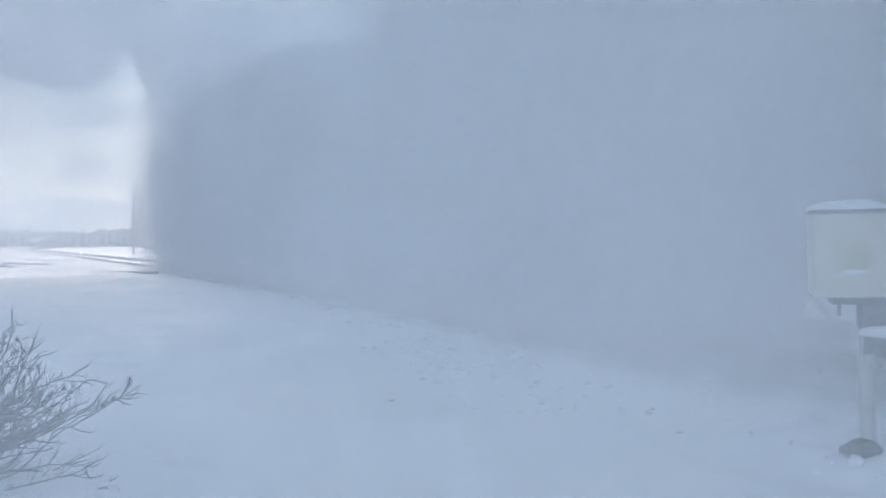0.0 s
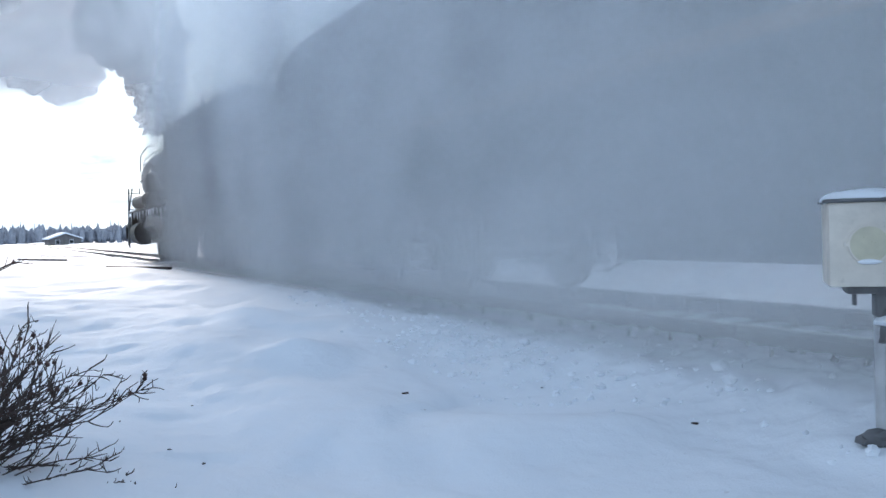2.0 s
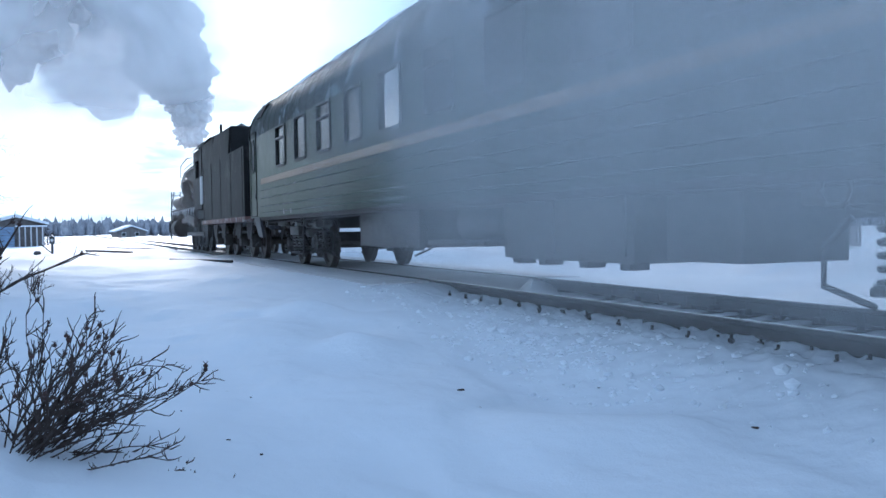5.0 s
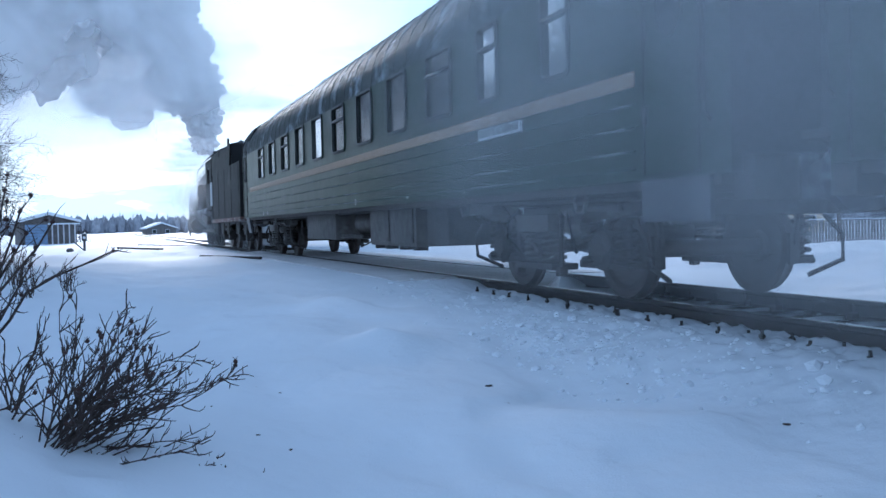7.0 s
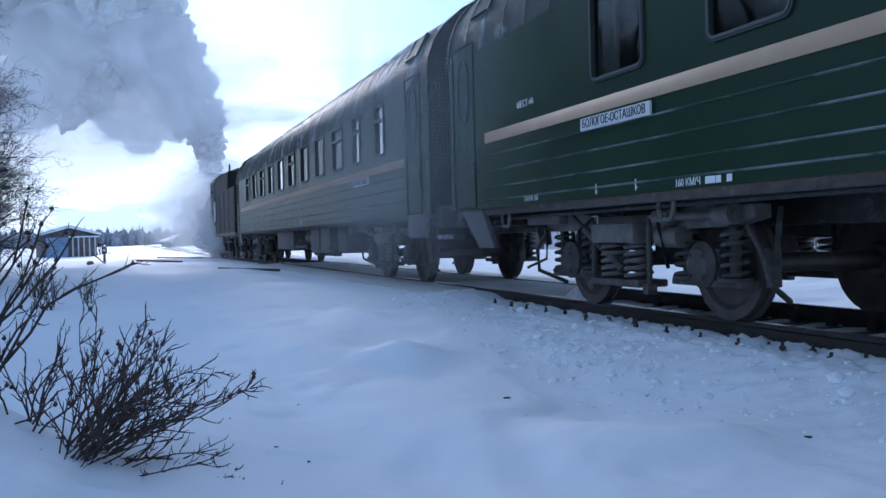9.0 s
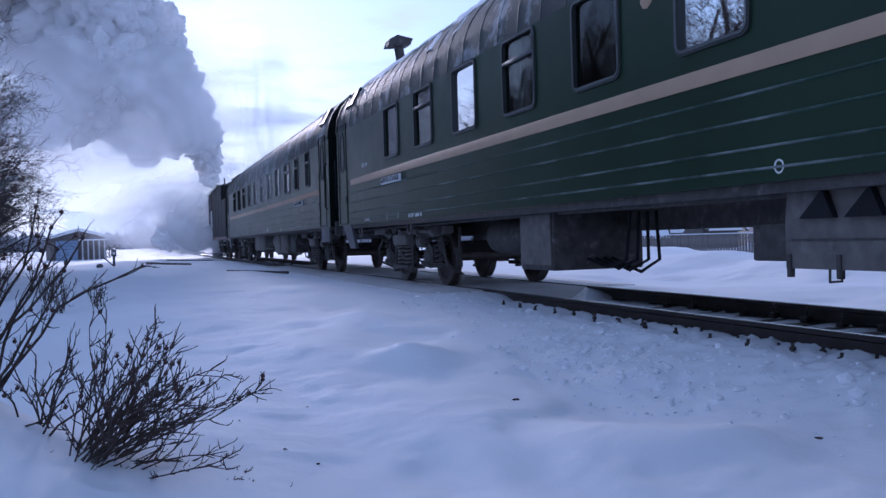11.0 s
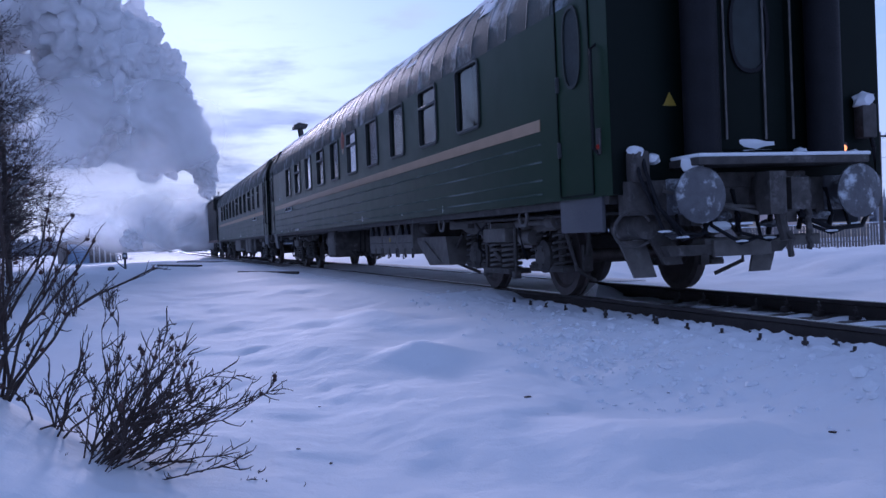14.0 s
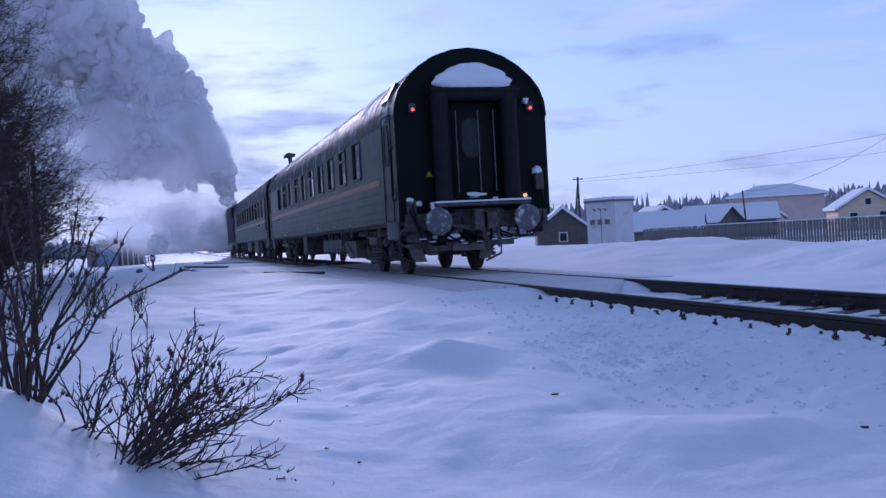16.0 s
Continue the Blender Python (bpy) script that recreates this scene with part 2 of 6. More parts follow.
FROST_METAL = material("frosted_buffer_steel", (0.11, 0.11, 0.12), 0.55, 0.3, vary=0.3, scale=9, bump=0.25, second=(0.55, 0.58, 0.62), cover=0.28)
BLACK_LOCO = material("black_locomotive_paint", (0.014, 0.0135, 0.014), 0.6, vary=0.4, scale=2.5, bump=0.1, second=(0.06, 0.055, 0.052), cover=0.2, spec=0.25)
WHITE_PAINT = material("white_lettering", (0.75, 0.76, 0.76), 0.6, vary=0.05, bump=0)
FRAME_GREY = material("window_frame_metal", (0.11, 0.115, 0.12), 0.4, 0.6, vary=0.1, bump=0.02)
FRAME_DARK = material("window_rubber", (0.02, 0.024, 0.022), 0.5, vary=0.1, bump=0.02)
GLASS = glass_material("coach_glass")
INNER = material("dim_compartment", (0.16, 0.15, 0.14), 0.8, vary=0.3, scale=1.2, bump=0.05)
CURTAIN = material("pale_curtain", (0.17, 0.165, 0.16), 0.9, vary=0.15, scale=5, bump=0.1)
TWIG = material("dark_twig_bark", (0.052, 0.036, 0.03), 0.8, vary=0.3, scale=20, bump=0.3)
HIP = material("withered_rose_hip", (0.05, 0.022, 0.016), 0.6, vary=0.3, scale=40, bump=0.3)
RED_GLOW = glow_material("red_tail_light", (1.0, 0.06, 0.04), 2.2)
ORANGE_GLOW = glow_material("orange_marker_light", (1.0, 0.25, 0.05), 2.2)
CLOUD = steam_cloud_material("billowing_steam")

# ---- mesh helpers ----
def smooth01(a, b, v):
    t = min(max((v - a) / (b - a), 0.0), 1.0)
    return t * t * (3 - 2 * t)


def finish(name, bm, mat, smooth=None):
    me = bpy.data.meshes.new(name)
    bmesh.ops.recalc_face_normals(bm, faces=bm.faces[:])
    bm.to_mesh(me)
    bm.free()
    me.materials.append(mat)
    if smooth:
        me.shade_smooth()
        me.set_sharp_from_angle(angle=radians(smooth))
    return me


def part(name, bm, mat, parent=None, label="", at=None, smooth=35):
    """Links a bmesh as one mesh object, under a thing or part if one is given."""
    ob = new(name, finish(name, bm, mat, smooth) if isinstance(bm, bmesh.types.BMesh) else bm)
    if parent:
        ob.parent = parent
    if at is not None:
        ob.matrix_basis = at
    if label:
        ob["label"] = label
    return ob


def bm_box(x0, x1, y0, y1, z0, z1, bevel=0.0, bm=None):
    own = bmesh.new()
    bmesh.ops.create_cube(own, size=1)
    for v in own.verts:
        v.co = ((x0 + x1) / 2 + v.co.x * (x1 - x0), (y0 + y1) / 2 + v.co.y * (y1 - y0), (z0 + z1) / 2 + v.co.z * (z1 - z0))
    if bevel:
        bmesh.ops.bevel(own, geom=own.edges[:], offset=bevel, segments=2, affect="EDGES", profile=0.6)
    return merge(bm, own)


def merge(bm, own):
    if bm is None:
        return own
    me = bpy.data.meshes.new("tmp")
    own.to_mesh(me)
    own.free()
    bm.from_mesh(me)
    bpy.data.meshes.remove(me)
    return bm


def bm_rod(a, b, r, r2=None, n=10, bm=None, caps=True):
    """A rod or cone from a to b."""
    bm = bm or bmesh.new()
    a, b = Vector(a), Vector(b)
    d = (b - a).normalized()
    u = d.cross((0, 0, 1) if abs(d.z) < 0.9 else (1, 0, 0)).normalized()
    w = d.cross(u)
    r2 = r if r2 is None else r2
    rings = [[bm.verts.new(p + (u * math.cos(2 * math.pi * i / n) + w * math.sin(2 * math.pi * i / n)) * q) for i in range(n)]
             for p, q in ((a, r), (b, r2))]
    for i in range(n):
        bm.faces.new((rings[0][i], rings[0][(i + 1) % n], rings[1][(i + 1) % n], rings[1][i]))
    if caps:
        bm.faces.new(rings[0][::-1]), bm.faces.new(rings[1])
    return bm


def bm_tube(points, r, n=8, bm=None, radii=None):
    """A bent rod through the points."""
    bm = bm or bmesh.new()
    pts = [Vector(p) for p in points]
    last = None
    for i, p in enumerate(pts):
        d = (pts[min(i + 1, len(pts) - 1)] - pts[max(i - 1, 0)]).normalized()
        u = d.cross((0.13, 0.2, 1)).normalized()
        w = d.cross(u)
        q = radii[i] if radii else r
        ring = [bm.verts.new(p + (u * math.cos(2 * math.pi * k / n) + w * math.sin(2 * math.pi * k / n)) * q) for k in range(n)]
        if last:
            for k in range(n):
                bm.faces.new((last[k], last[(k + 1) % n], ring[(k + 1) % n], ring[k]))
        else:
            bm.faces.new(ring[::-1])
        last = ring
    bm.faces.new(last)
    return bm


def bm_prism(section, axis, a, b, bm=None):
    """A closed outline of (p, q) pairs, drawn out along an axis: 'y' takes (x, z), 'x' takes (y, z)."""
    bm = bm or bmesh.new()
    put = (lambda p, q, w: (p, w, q)) if axis == "y" else (lambda p, q, w: (w, p, q))
    A = [bm.verts.new(put(p, q, a)) for p, q in section]
    B = [bm.verts.new(put(p, q, b)) for p, q in section]
    n = len(A)
    for i in range(n):
        bm.faces.new((A[i], A[(i + 1) % n], B[(i + 1) % n], B[i]))
    bm.faces.new(A[::-1]), bm.faces.new(B)
    return bm


def bm_lathe(profile, axis_at, axis="x", n=24, bm=None):
    """Profile of (along, radius) turned about an axis through axis_at."""
    bm = bm or bmesh.new()
    c = Vector(axis_at)
    rings = []
    for along, r in profile:
        ring = []
        for i in range(n):
            a = 2 * math.pi * i / n
            p = {"x": (along, r * math.cos(a), r * math.sin(a)), "y": (r * math.cos(a), along, r * math.sin(a)),
                 "z": (r * math.cos(a), r * math.sin(a), along)}[axis]
            ring.append(bm.verts.new(c + Vector(p)))
        rings.append(ring)
    for r0, r1 in zip(rings, rings[1:]):
        for i in range(n):
            bm.faces.new((r0[i], r0[(i + 1) % n], r1[(i + 1) % n], r1[i]))
    if profile[0] != profile[-1]:
        bm.faces.new(rings[0][::-1]), bm.faces.new(rings[-1])
    return bm


def bm_coil(at, r, height, turns, wire, bm=None, n=10):
    x, y, z = at
    pts = [(x + r * math.cos(2 * math.pi * k / n), y + r * math.sin(2 * math.pi * k / n), z + height * k / (turns * n))
           for k in range(turns * n + 1)]
    return bm_tube(pts, wire, 6, bm)


def bm_lump(at, size, seed=0, rough=0.3, sub=2, bm=None, freq=1.5):
    own = bmesh.new()
    bmesh.ops.create_icosphere(own, subdivisions=sub, radius=1)
    for v in own.verts:
        k = 1 + rough * noise.noise(v.co * freq + Vector((seed * 3.1, seed * 1.7, seed)))
        v.co = Vector(at) + Vector((v.co.x * size[0], v.co.y * size[1], v.co.z * size[2])) * k
    return merge(bm, own)


def thing(name, m, label, category, group="", kind=""):
    ob = new(name)
    ob.empty_display_size = 0.2
    ob.matrix_basis = m
    return tagged(ob, label, category, group, kind)


def lettering(text, size, mat, parent, at, name="lettering", width=None):
    cu = bpy.data.curves.new(name, "FONT")
    cu.body, cu.size, cu.align_x, cu.align_y, cu.extrude = text, size, "CENTER", "CENTER", 0.002
    tmp = bpy.data.objects.new("tmp_text", cu)
    scene.collection.objects.link(tmp)
    bpy.context.view_layer.update()
    me = bpy.data.meshes.new_from_object(tmp.evaluated_get(bpy.context.evaluated_depsgraph_get()))
    bpy.data.objects.remove(tmp)
    if width:
        xs = [v.co.x for v in me.vertices]
        k = width / (max(xs) - min(xs))
        for v in me.vertices:
            v.co.x *= k
    me.materials.clear()
    me.materials.append(mat)
    return part(name, me, mat, parent, at=at, smooth=None)

# ---- the ground and the track ----
TRACK_X = 5.68
CROSS_A, CROSS_B = 11.9, 31.0       # the snowed-over road crossing, along the track


def base_height(x, y):
    """Rolling height of the snow, without fine drifts."""
    d = math.hypot(x, y)
    z = -0.42 + 0.30 * smooth01(3.5, 12, d)
    side = x - TRACK_X
    if side > 0:
        z = -0.14
        z += 0.22 * smooth01(4.2, 6.4, side) - 1.25 * smooth01(8.0, 26, side)
    z += 0.10 * smooth01(14, 34, y) * smooth01(4.5, 1, abs(x - 1.5) * 0.6) if side < 0 else 0
    if side > 3:
        bank = smooth01(3.2, 5.5, side) * smooth01(60, 25, d)
        z += bank * (0.20 * noise.noise(Vector((x * 0.42, y * 0.16, 8.8))) + 0.10 * noise.noise(Vector((x * 1.1, y * 0.5, 3.1))) + 0.05 * abs(noise.noise(Vector((x * 2.3, y * 1.2, 6.6)))))
    far = max(0.0, d - 40)
    z -= 0.35 * smooth01(0, 60, far) * (1 if side < 0 else 0.2)
    return z


def snow_height(x, y):
    z = base_height(x, y)
    side = abs(x - TRACK_X)
    n = noise.noise(Vector((x * 0.35, y * 0.3, 1.7))) * 0.15 + noise.noise(Vector((x * 1.1, y * 0.9, 4.2))) * 0.022
    n += noise.noise(Vector((x * 3.1, y * 2.7, 9.1))) * 0.009
    lump = smooth01(2.6, 1.5, side) * (1 if x < TRACK_X else 0.5)
    n += lump * (0.05 * noise.noise(Vector((x * 6.5, y * 5.5, 2.2))) + 0.03 * abs(noise.noise(Vector((x * 13, y * 12, 7.2)))))
    n += 0.05 * max(0.0, noise.noise(Vector((x * 0.8 + y * 0.5, y * 0.55 - x * 0.2, 6.0)))) ** 1.0
    near = math.hypot(x, y)
    if near < 45:
        c1 = noise.noise(Vector((x * 0.55 + 2.1, y * 0.38, 2.6))) + 0.25 * noise.noise(Vector((x * 2.3, y * 1.9, 5.5)))
        c2 = noise.noise(Vector((x * 1.25 + 7.7, y * 0.8, 8.6))) + 0.3 * noise.noise(Vector((x * 4.3, y * 3.9, 1.5)))
        n += 0.035 * smooth01(-0.1, 0.12, c1) + 0.009 * smooth01(0.12, 0.22, c2)
        # broken wind crust: small slabs with crisp edges, in patches
        c3 = noise.noise(Vector((x * 2.6 + 0.8 * y, y * 2.1 - 0.5 * x, 3.4))) + 0.35 * noise.noise(Vector((x * 7.1, y * 6.3, 2.2)))
        patch = smooth01(-0.15, 0.25, noise.noise(Vector((x * 0.6 - 4.1, y * 0.45, 7.9))))
        n += patch * (0.011 * smooth01(0.08, 0.14, c3) + 0.006 * smooth01(0.3, 0.36, c3)) * smooth01(30, 12, near)
        n += 0.006 * noise.noise(Vector((x * 9.3, y * 8.1, 5.7))) * smooth01(14, 6, near)
    n *= smooth01(80, 20, near) * 0.8 + 0.2
    z = z * smooth01(1.0, 2.6, side) - 0.085 * smooth01(2.6, 1.0, side)
    z += n * (0.5 + 0.5 * smooth01(1.1, 2.4, side))
    for bx, by, rx, ry, hh in DRIFTS:
        q = ((x - bx) / rx) ** 2 + ((y - by) / ry) ** 2
        if q < 9:
            z += hh * math.exp(-q)
    # bare trough of the track, and the road that levels it
    bed = smooth01(0.94, 0.8, side + 0.05 * noise.noise(Vector((x * 2, y * 3.1, 3.3))))
    cross = smooth01(CROSS_A - 0.5, CROSS_A + 0.5, y) * smooth01(CROSS_B + 0.8, CROSS_B - 0.8, y)
    z = z * (1 - bed) + bed * ((-0.165 + 0.03 * noise.noise(Vector((x * 4, y * 4, 0)))) * (1 - cross) - 0.035 * cross)
    # lower, rough strip of cinder-stained snow over the sleeper ends
    edge = side + 0.07 * noise.noise(Vector((x * 3, y * 2.2, 5.1)))
    shelf = smooth01(1.62, 1.36, edge) * smooth01(0.8, 0.92, side) * (1 - cross)
    rough = 0.05 * noise.noise(Vector((x * 9, y * 8, 1.1))) + 0.03 * noise.noise(Vector((x * 21, y * 19, 6.1))) + 0.05 * smooth01(1.1, 0.85, edge) * noise.noise(Vector((x * 5, y * 6, 3.9)))
    z = z * (1 - shelf) + shelf * (-0.118 + rough)
    shoulder = cross * smooth01(3.4, 1.3, side)
    z = z * (1 - shoulder) + shoulder * (-0.035 - 0.05 * smooth01(1.2, 3.2, side))
    return z


DRIFTS = [(-0.9, 4.5, 1.0, 1.3, 0.22), (-1.1, 4.85, 0.55, 0.6, 0.34), (-0.8, 3.4, 0.7, 0.8, 0.16), (2.15, 7.3, 0.35, 0.4, 0.15), (2.4, 9.75, 0.4, 0.6, 0.1), (2.8, 9.7, 0.25, 0.4, -0.13),
          (2.45, 4.3, 0.45, 0.5, 0.12), (3.0, 4.1, 0.35, 0.4, 0.08), (1.95, 5.3, 0.45, 0.9, 0.08), (1.5, 8.3, 0.5, 0.9, 0.08), (2.9, 5.3, 0.3, 0.6, -0.05), (2.0, 15.5, 0.9, 0.9, 0.10),
          (1.0, 6.6, 0.25, 2.2, -0.05), (1.2, 20, 0.8, 1.2, 0.1), (2.9, 20, 0.9, 1.0, 0.12), (-0.6, 17, 1.2, 2.0, 0.14), (12.6, 17.5, 0.9, 1.2, 0.18), (13.5, 24, 1.3, 2.5, 0.15)]


def grid_mesh(xs, ys, height):
    verts = [(x, y, height(x, y)) for y in ys for x in xs]
    w = len(xs)
    faces = [(j * w + i, j * w + i + 1, (j + 1) * w + i + 1, (j + 1) * w + i) for j in range(len(ys) - 1) for i in range(w - 1)]
    me = bpy.data.meshes.new("ground")
    me.from_pydata(verts, [], faces)
    me.shade_smooth()
    return me


def steps(*spans):
    out = []
    for a, b, d in spans:
        n = max(1, round((b - a) / d))
        out += [a + (b - a) * i / n for i in range(n)]
    return out + [spans[-1][1]]


def make_ground():
    xs = steps((-1400, -200, 200), (-200, -40, 20), (-40, -8, 2), (-8, -3, 0.25), (-3, 4.0, 0.05), (4.0, 5.0, 0.035), (5.0, 7.3, 0.09), (7.3, 18, 0.2), (18, 40, 2), (40, 200, 20), (200, 1400, 200))
    ys = steps((-300, -40, 40), (-40, -4, 3), (-4, 1.5, 0.5), (1.5, 9, 0.05), (9, 20, 0.1), (20, 45, 0.35), (45, 100, 3), (100, 400, 30), (400, 2400, 250))
    me = grid_mesh(xs, ys, snow_height)
    me.materials.append(SNOW)
    ob = new("ground", me)
    tagged(ob, "drifted blue-white snow covering the ground beside the track", "snow", kind="structure")


make_ground()


def slab(outline, z0, z1):
    bm = bmesh.new()
    lo, hi = ([bm.verts.new((x, y, z)) for x, y in outline] for z in (z0, z1))
    n = len(lo)
    for i in range(n):
        bm.faces.new((lo[i], lo[(i + 1) % n], hi[(i + 1) % n], hi[i]))
    bm.faces.new(lo[::-1]), bm.faces.new(hi)
    bmesh.ops.bevel(bm, geom=[e for e in bm.edges if all(v.co.z > z1 - 1e-4 for v in e.verts)], offset=0.02, segments=2, affect="EDGES")
    return bm


def make_track():
    road = part("road_crossing", slab([(TRACK_X - 0.67, 10.0), (TRACK_X + 0.67, 12.2), (TRACK_X + 0.67, CROSS_B), (TRACK_X - 0.67, CROSS_B)], -0.3, -0.006), SNOW_DIRTY)
    tagged(road, "trodden brownish snow on the level crossing between the rails", "crossing", kind="structure")
    for a, b in ((-1.75, -0.85), (0.85, 1.7)):
        side = part("crossing_apron", bm_prism([(TRACK_X + a, -0.3), (TRACK_X + b, -0.3), (TRACK_X + b, -0.008 if a < 0 else -0.03), (TRACK_X + a, -0.03 if a < 0 else -0.008)], "y", CROSS_A + 0.7, CROSS_B), SNOW_DIRTY)
        tagged(side, "trodden brownish snow beside the rail at the crossing", "crossing", kind="structure")
    track = thing("railway_track", pose(TRACK_X, 0, 0), "dark steel railway track with snow between its sleepers", "track", kind="structure")
    for sx in (-0.76, 0.76):
        prof = [(-0.075, -0.18), (0.075, -0.18), (0.075, -0.165), (0.012, -0.145), (0.012, -0.05), (0.036, -0.035), (0.036, -0.004), (0.025, 0),
                (-0.025, 0), (-0.036, -0.004), (-0.036, -0.035), (-0.012, -0.05), (-0.012, -0.145), (-0.075, -0.165)]
        part("rail", bm_prism([(sx + p, q) for p, q in prof], "y", -60, 420), RAIL_RUST, track)
        part("running_face", bm_prism([(sx - 0.03, -0.0035), (sx + 0.03, -0.0035), (sx + 0.024, 0.003), (sx - 0.024, 0.003)], "y", -60, 420),
             RAIL_SHINE, track, "polished strip of the rail head")
    sl = finish("sleeper", bm_box(-1.35, 1.35, -0.12, 0.12, -0.36, -0.165, 0.015), SLEEPER, 35)
    bolt = bmesh.new()
    bm_rod((0, 0, -0.2), (0, 0, -0.05), 0.013, n=8, bm=bolt)
    bm_rod((0, 0, -0.11), (0, 0, -0.085), 0.026, n=6, bm=bolt)
    bm_box(-0.05, 0.05, -0.04, 0.04, -0.2, -0.14, 0.01, bolt)
    bolt = finish("rail_bolt", bolt, RAIL_RUST, 35)
    y = -5.57
    while y < 60:
        if not 10.0 < y < CROSS_B:
            part("sleeper", sl, SLEEPER, track, at=pose(0, y, 0))
        if y < CROSS_A - 0.6:
            for sx, sy, dz in ((-1.2, 0.03, 0.0), (-1.0, -0.06, -0.03), (-0.62, 0.03, 0.03), (0.62, 0.03, 0.03), (0.95, -0.05, 0.02), (1.2, 0.03, 0.0)):
                if sx < 0.7 and y > 10 and sx > -0.7:
                    continue
                part("rail_bolt", bolt, RAIL_RUST, track, at=pose(sx, y + sy, dz + random.uniform(-0.025, 0.012), random.uniform(-9, 9), random.uniform(-9, 9), 20 * sx))
        y += 0.5


make_track()

# ---- the train ----
def train_s(t):
    """Place of the coupling between the two coaches along the track, at t seconds."""
    return 0.07896833 * t * t + 2.30508473 * t - 15.1398


HALF = [(1.553, 1.10), (1.553, 3.06), (1.525, 3.34), (1.43, 3.6), (1.27, 3.82), (1.0, 4.06), (0.7, 4.24), (0.35, 4.36), (0, 4.40)]
WHEEL_R = 0.475


def wall_with_openings(x0, x1, y0, y1, z0, z1, holes):
    """A wall of real thickness, one shell, with rectangular holes (ya, yb, za, zb) of one height band."""
    bm = bmesh.new()
    za, zb = holes[0][2], holes[0][3]
    ys = sorted({y0, y1, *(h[0] for h in holes), *(h[1] for h in holes)})
    zs = [z0, za, zb, z1]
    V = {(x, y, z): bm.verts.new((x, y, z)) for x in (x0, x1) for y in ys for z in zs}
    solid = {}
    for i in range(len(ys) - 1):
        for j in range(3):
            solid[i, j] = not (j == 1 and any(h[0] - 1e-6 <= ys[i] and ys[i + 1] <= h[1] + 1e-6 for h in holes))
    for (i, j), on in solid.items():
        if on:
            c = [(ys[i], zs[j]), (ys[i + 1], zs[j]), (ys[i + 1], zs[j + 1]), (ys[i], zs[j + 1])]
            for x in (x0, x1):
                bm.faces.new([V[x, p, q] for p, q in c])
            for k, (di, dj) in enumerate(((0, -1), (1, 0), (0, 1), (-1, 0))):
                if not solid.get((i + di, j + dj), False):
                    (p0, q0), (p1, q1) = c[k], c[(k + 1) % 4]
                    bm.faces.new((V[x0, p0, q0], V[x0, p1, q1], V[x1, p1, q1], V[x1, p0, q0]))
    return bm


def rounded(y0, y1, z0, z1, r, n=4):
    out = []
    for cy, cz, a0 in ((y1 - r, z1 - r, 0), (y0 + r, z1 - r, 90), (y0 + r, z0 + r, 180), (y1 - r, z0 + r, 270)):
        out += [(cy + r * math.cos(radians(a0 + 90 * k / n)), cz + r * math.sin(radians(a0 + 90 * k / n))) for k in range(n + 1)]
    return out


def bm_frame(y0, y1, z0, z1, width, x0, x1, r=0.09, bm=None):
    """A window frame with rounded corners, its opening turned to -x."""
    bm = bm or bmesh.new()
    outer, inner = rounded(y0, y1, z0, z1, r), rounded(y0 + width, y1 - width, z0 + width, z1 - width, max(r - width, 0.01))
    loops = [[bm.verts.new((x, p, q)) for p, q in o] for o in (outer, inner) for x in (x0, x1)]
    n = len(outer)
    for a, b in ((0, 1), (0, 2), (2, 3), (1, 3)):
        for i in range(n):
            bm.faces.new((loops[a][i], loops[a][(i + 1) % n], loops[b][(i + 1) % n], loops[b][i]))
    return bm


def oval(cy, cz, ry, rz, n=20):
    return [(cy + ry * math.copysign(abs(math.cos(a)) ** 0.8, math.cos(a)), cz + rz * math.copysign(abs(math.sin(a)) ** 0.8, math.sin(a)))
            for a in (2 * math.pi * k / n for k in range(n))]


def bm_ring(outline, width, x0, x1, axis="x", bm=None):
    bm = bm or bmesh.new()
    cy = sum(p for p, _ in outline) / len(outline)
    cz = sum(q for _, q in outline) / len(outline)
    inner = []
    for p, q in outline:
        d = Vector((p - cy, q - cz))
        d *= 1 - width / d.length
        inner.append((cy + d.x, cz + d.y))
    put = (lambda p, q, w: (w, p, q)) if axis == "x" else (lambda p, q, w: (p, w, q))
    loops = [[bm.verts.new(put(p, q, x)) for p, q in o] for o in (outline, inner) for x in (x0, x1)]
    n = len(outline)
    for a, b in ((0, 1), (0, 2), (2, 3), (1, 3)):
        for i in range(n):
            bm.faces.new((loops[a][i], loops[a][(i + 1) % n], loops[b][(i + 1) % n], loops[b][i]))
    return bm


SPUN = []            # wheelsets and the distance by which each lags


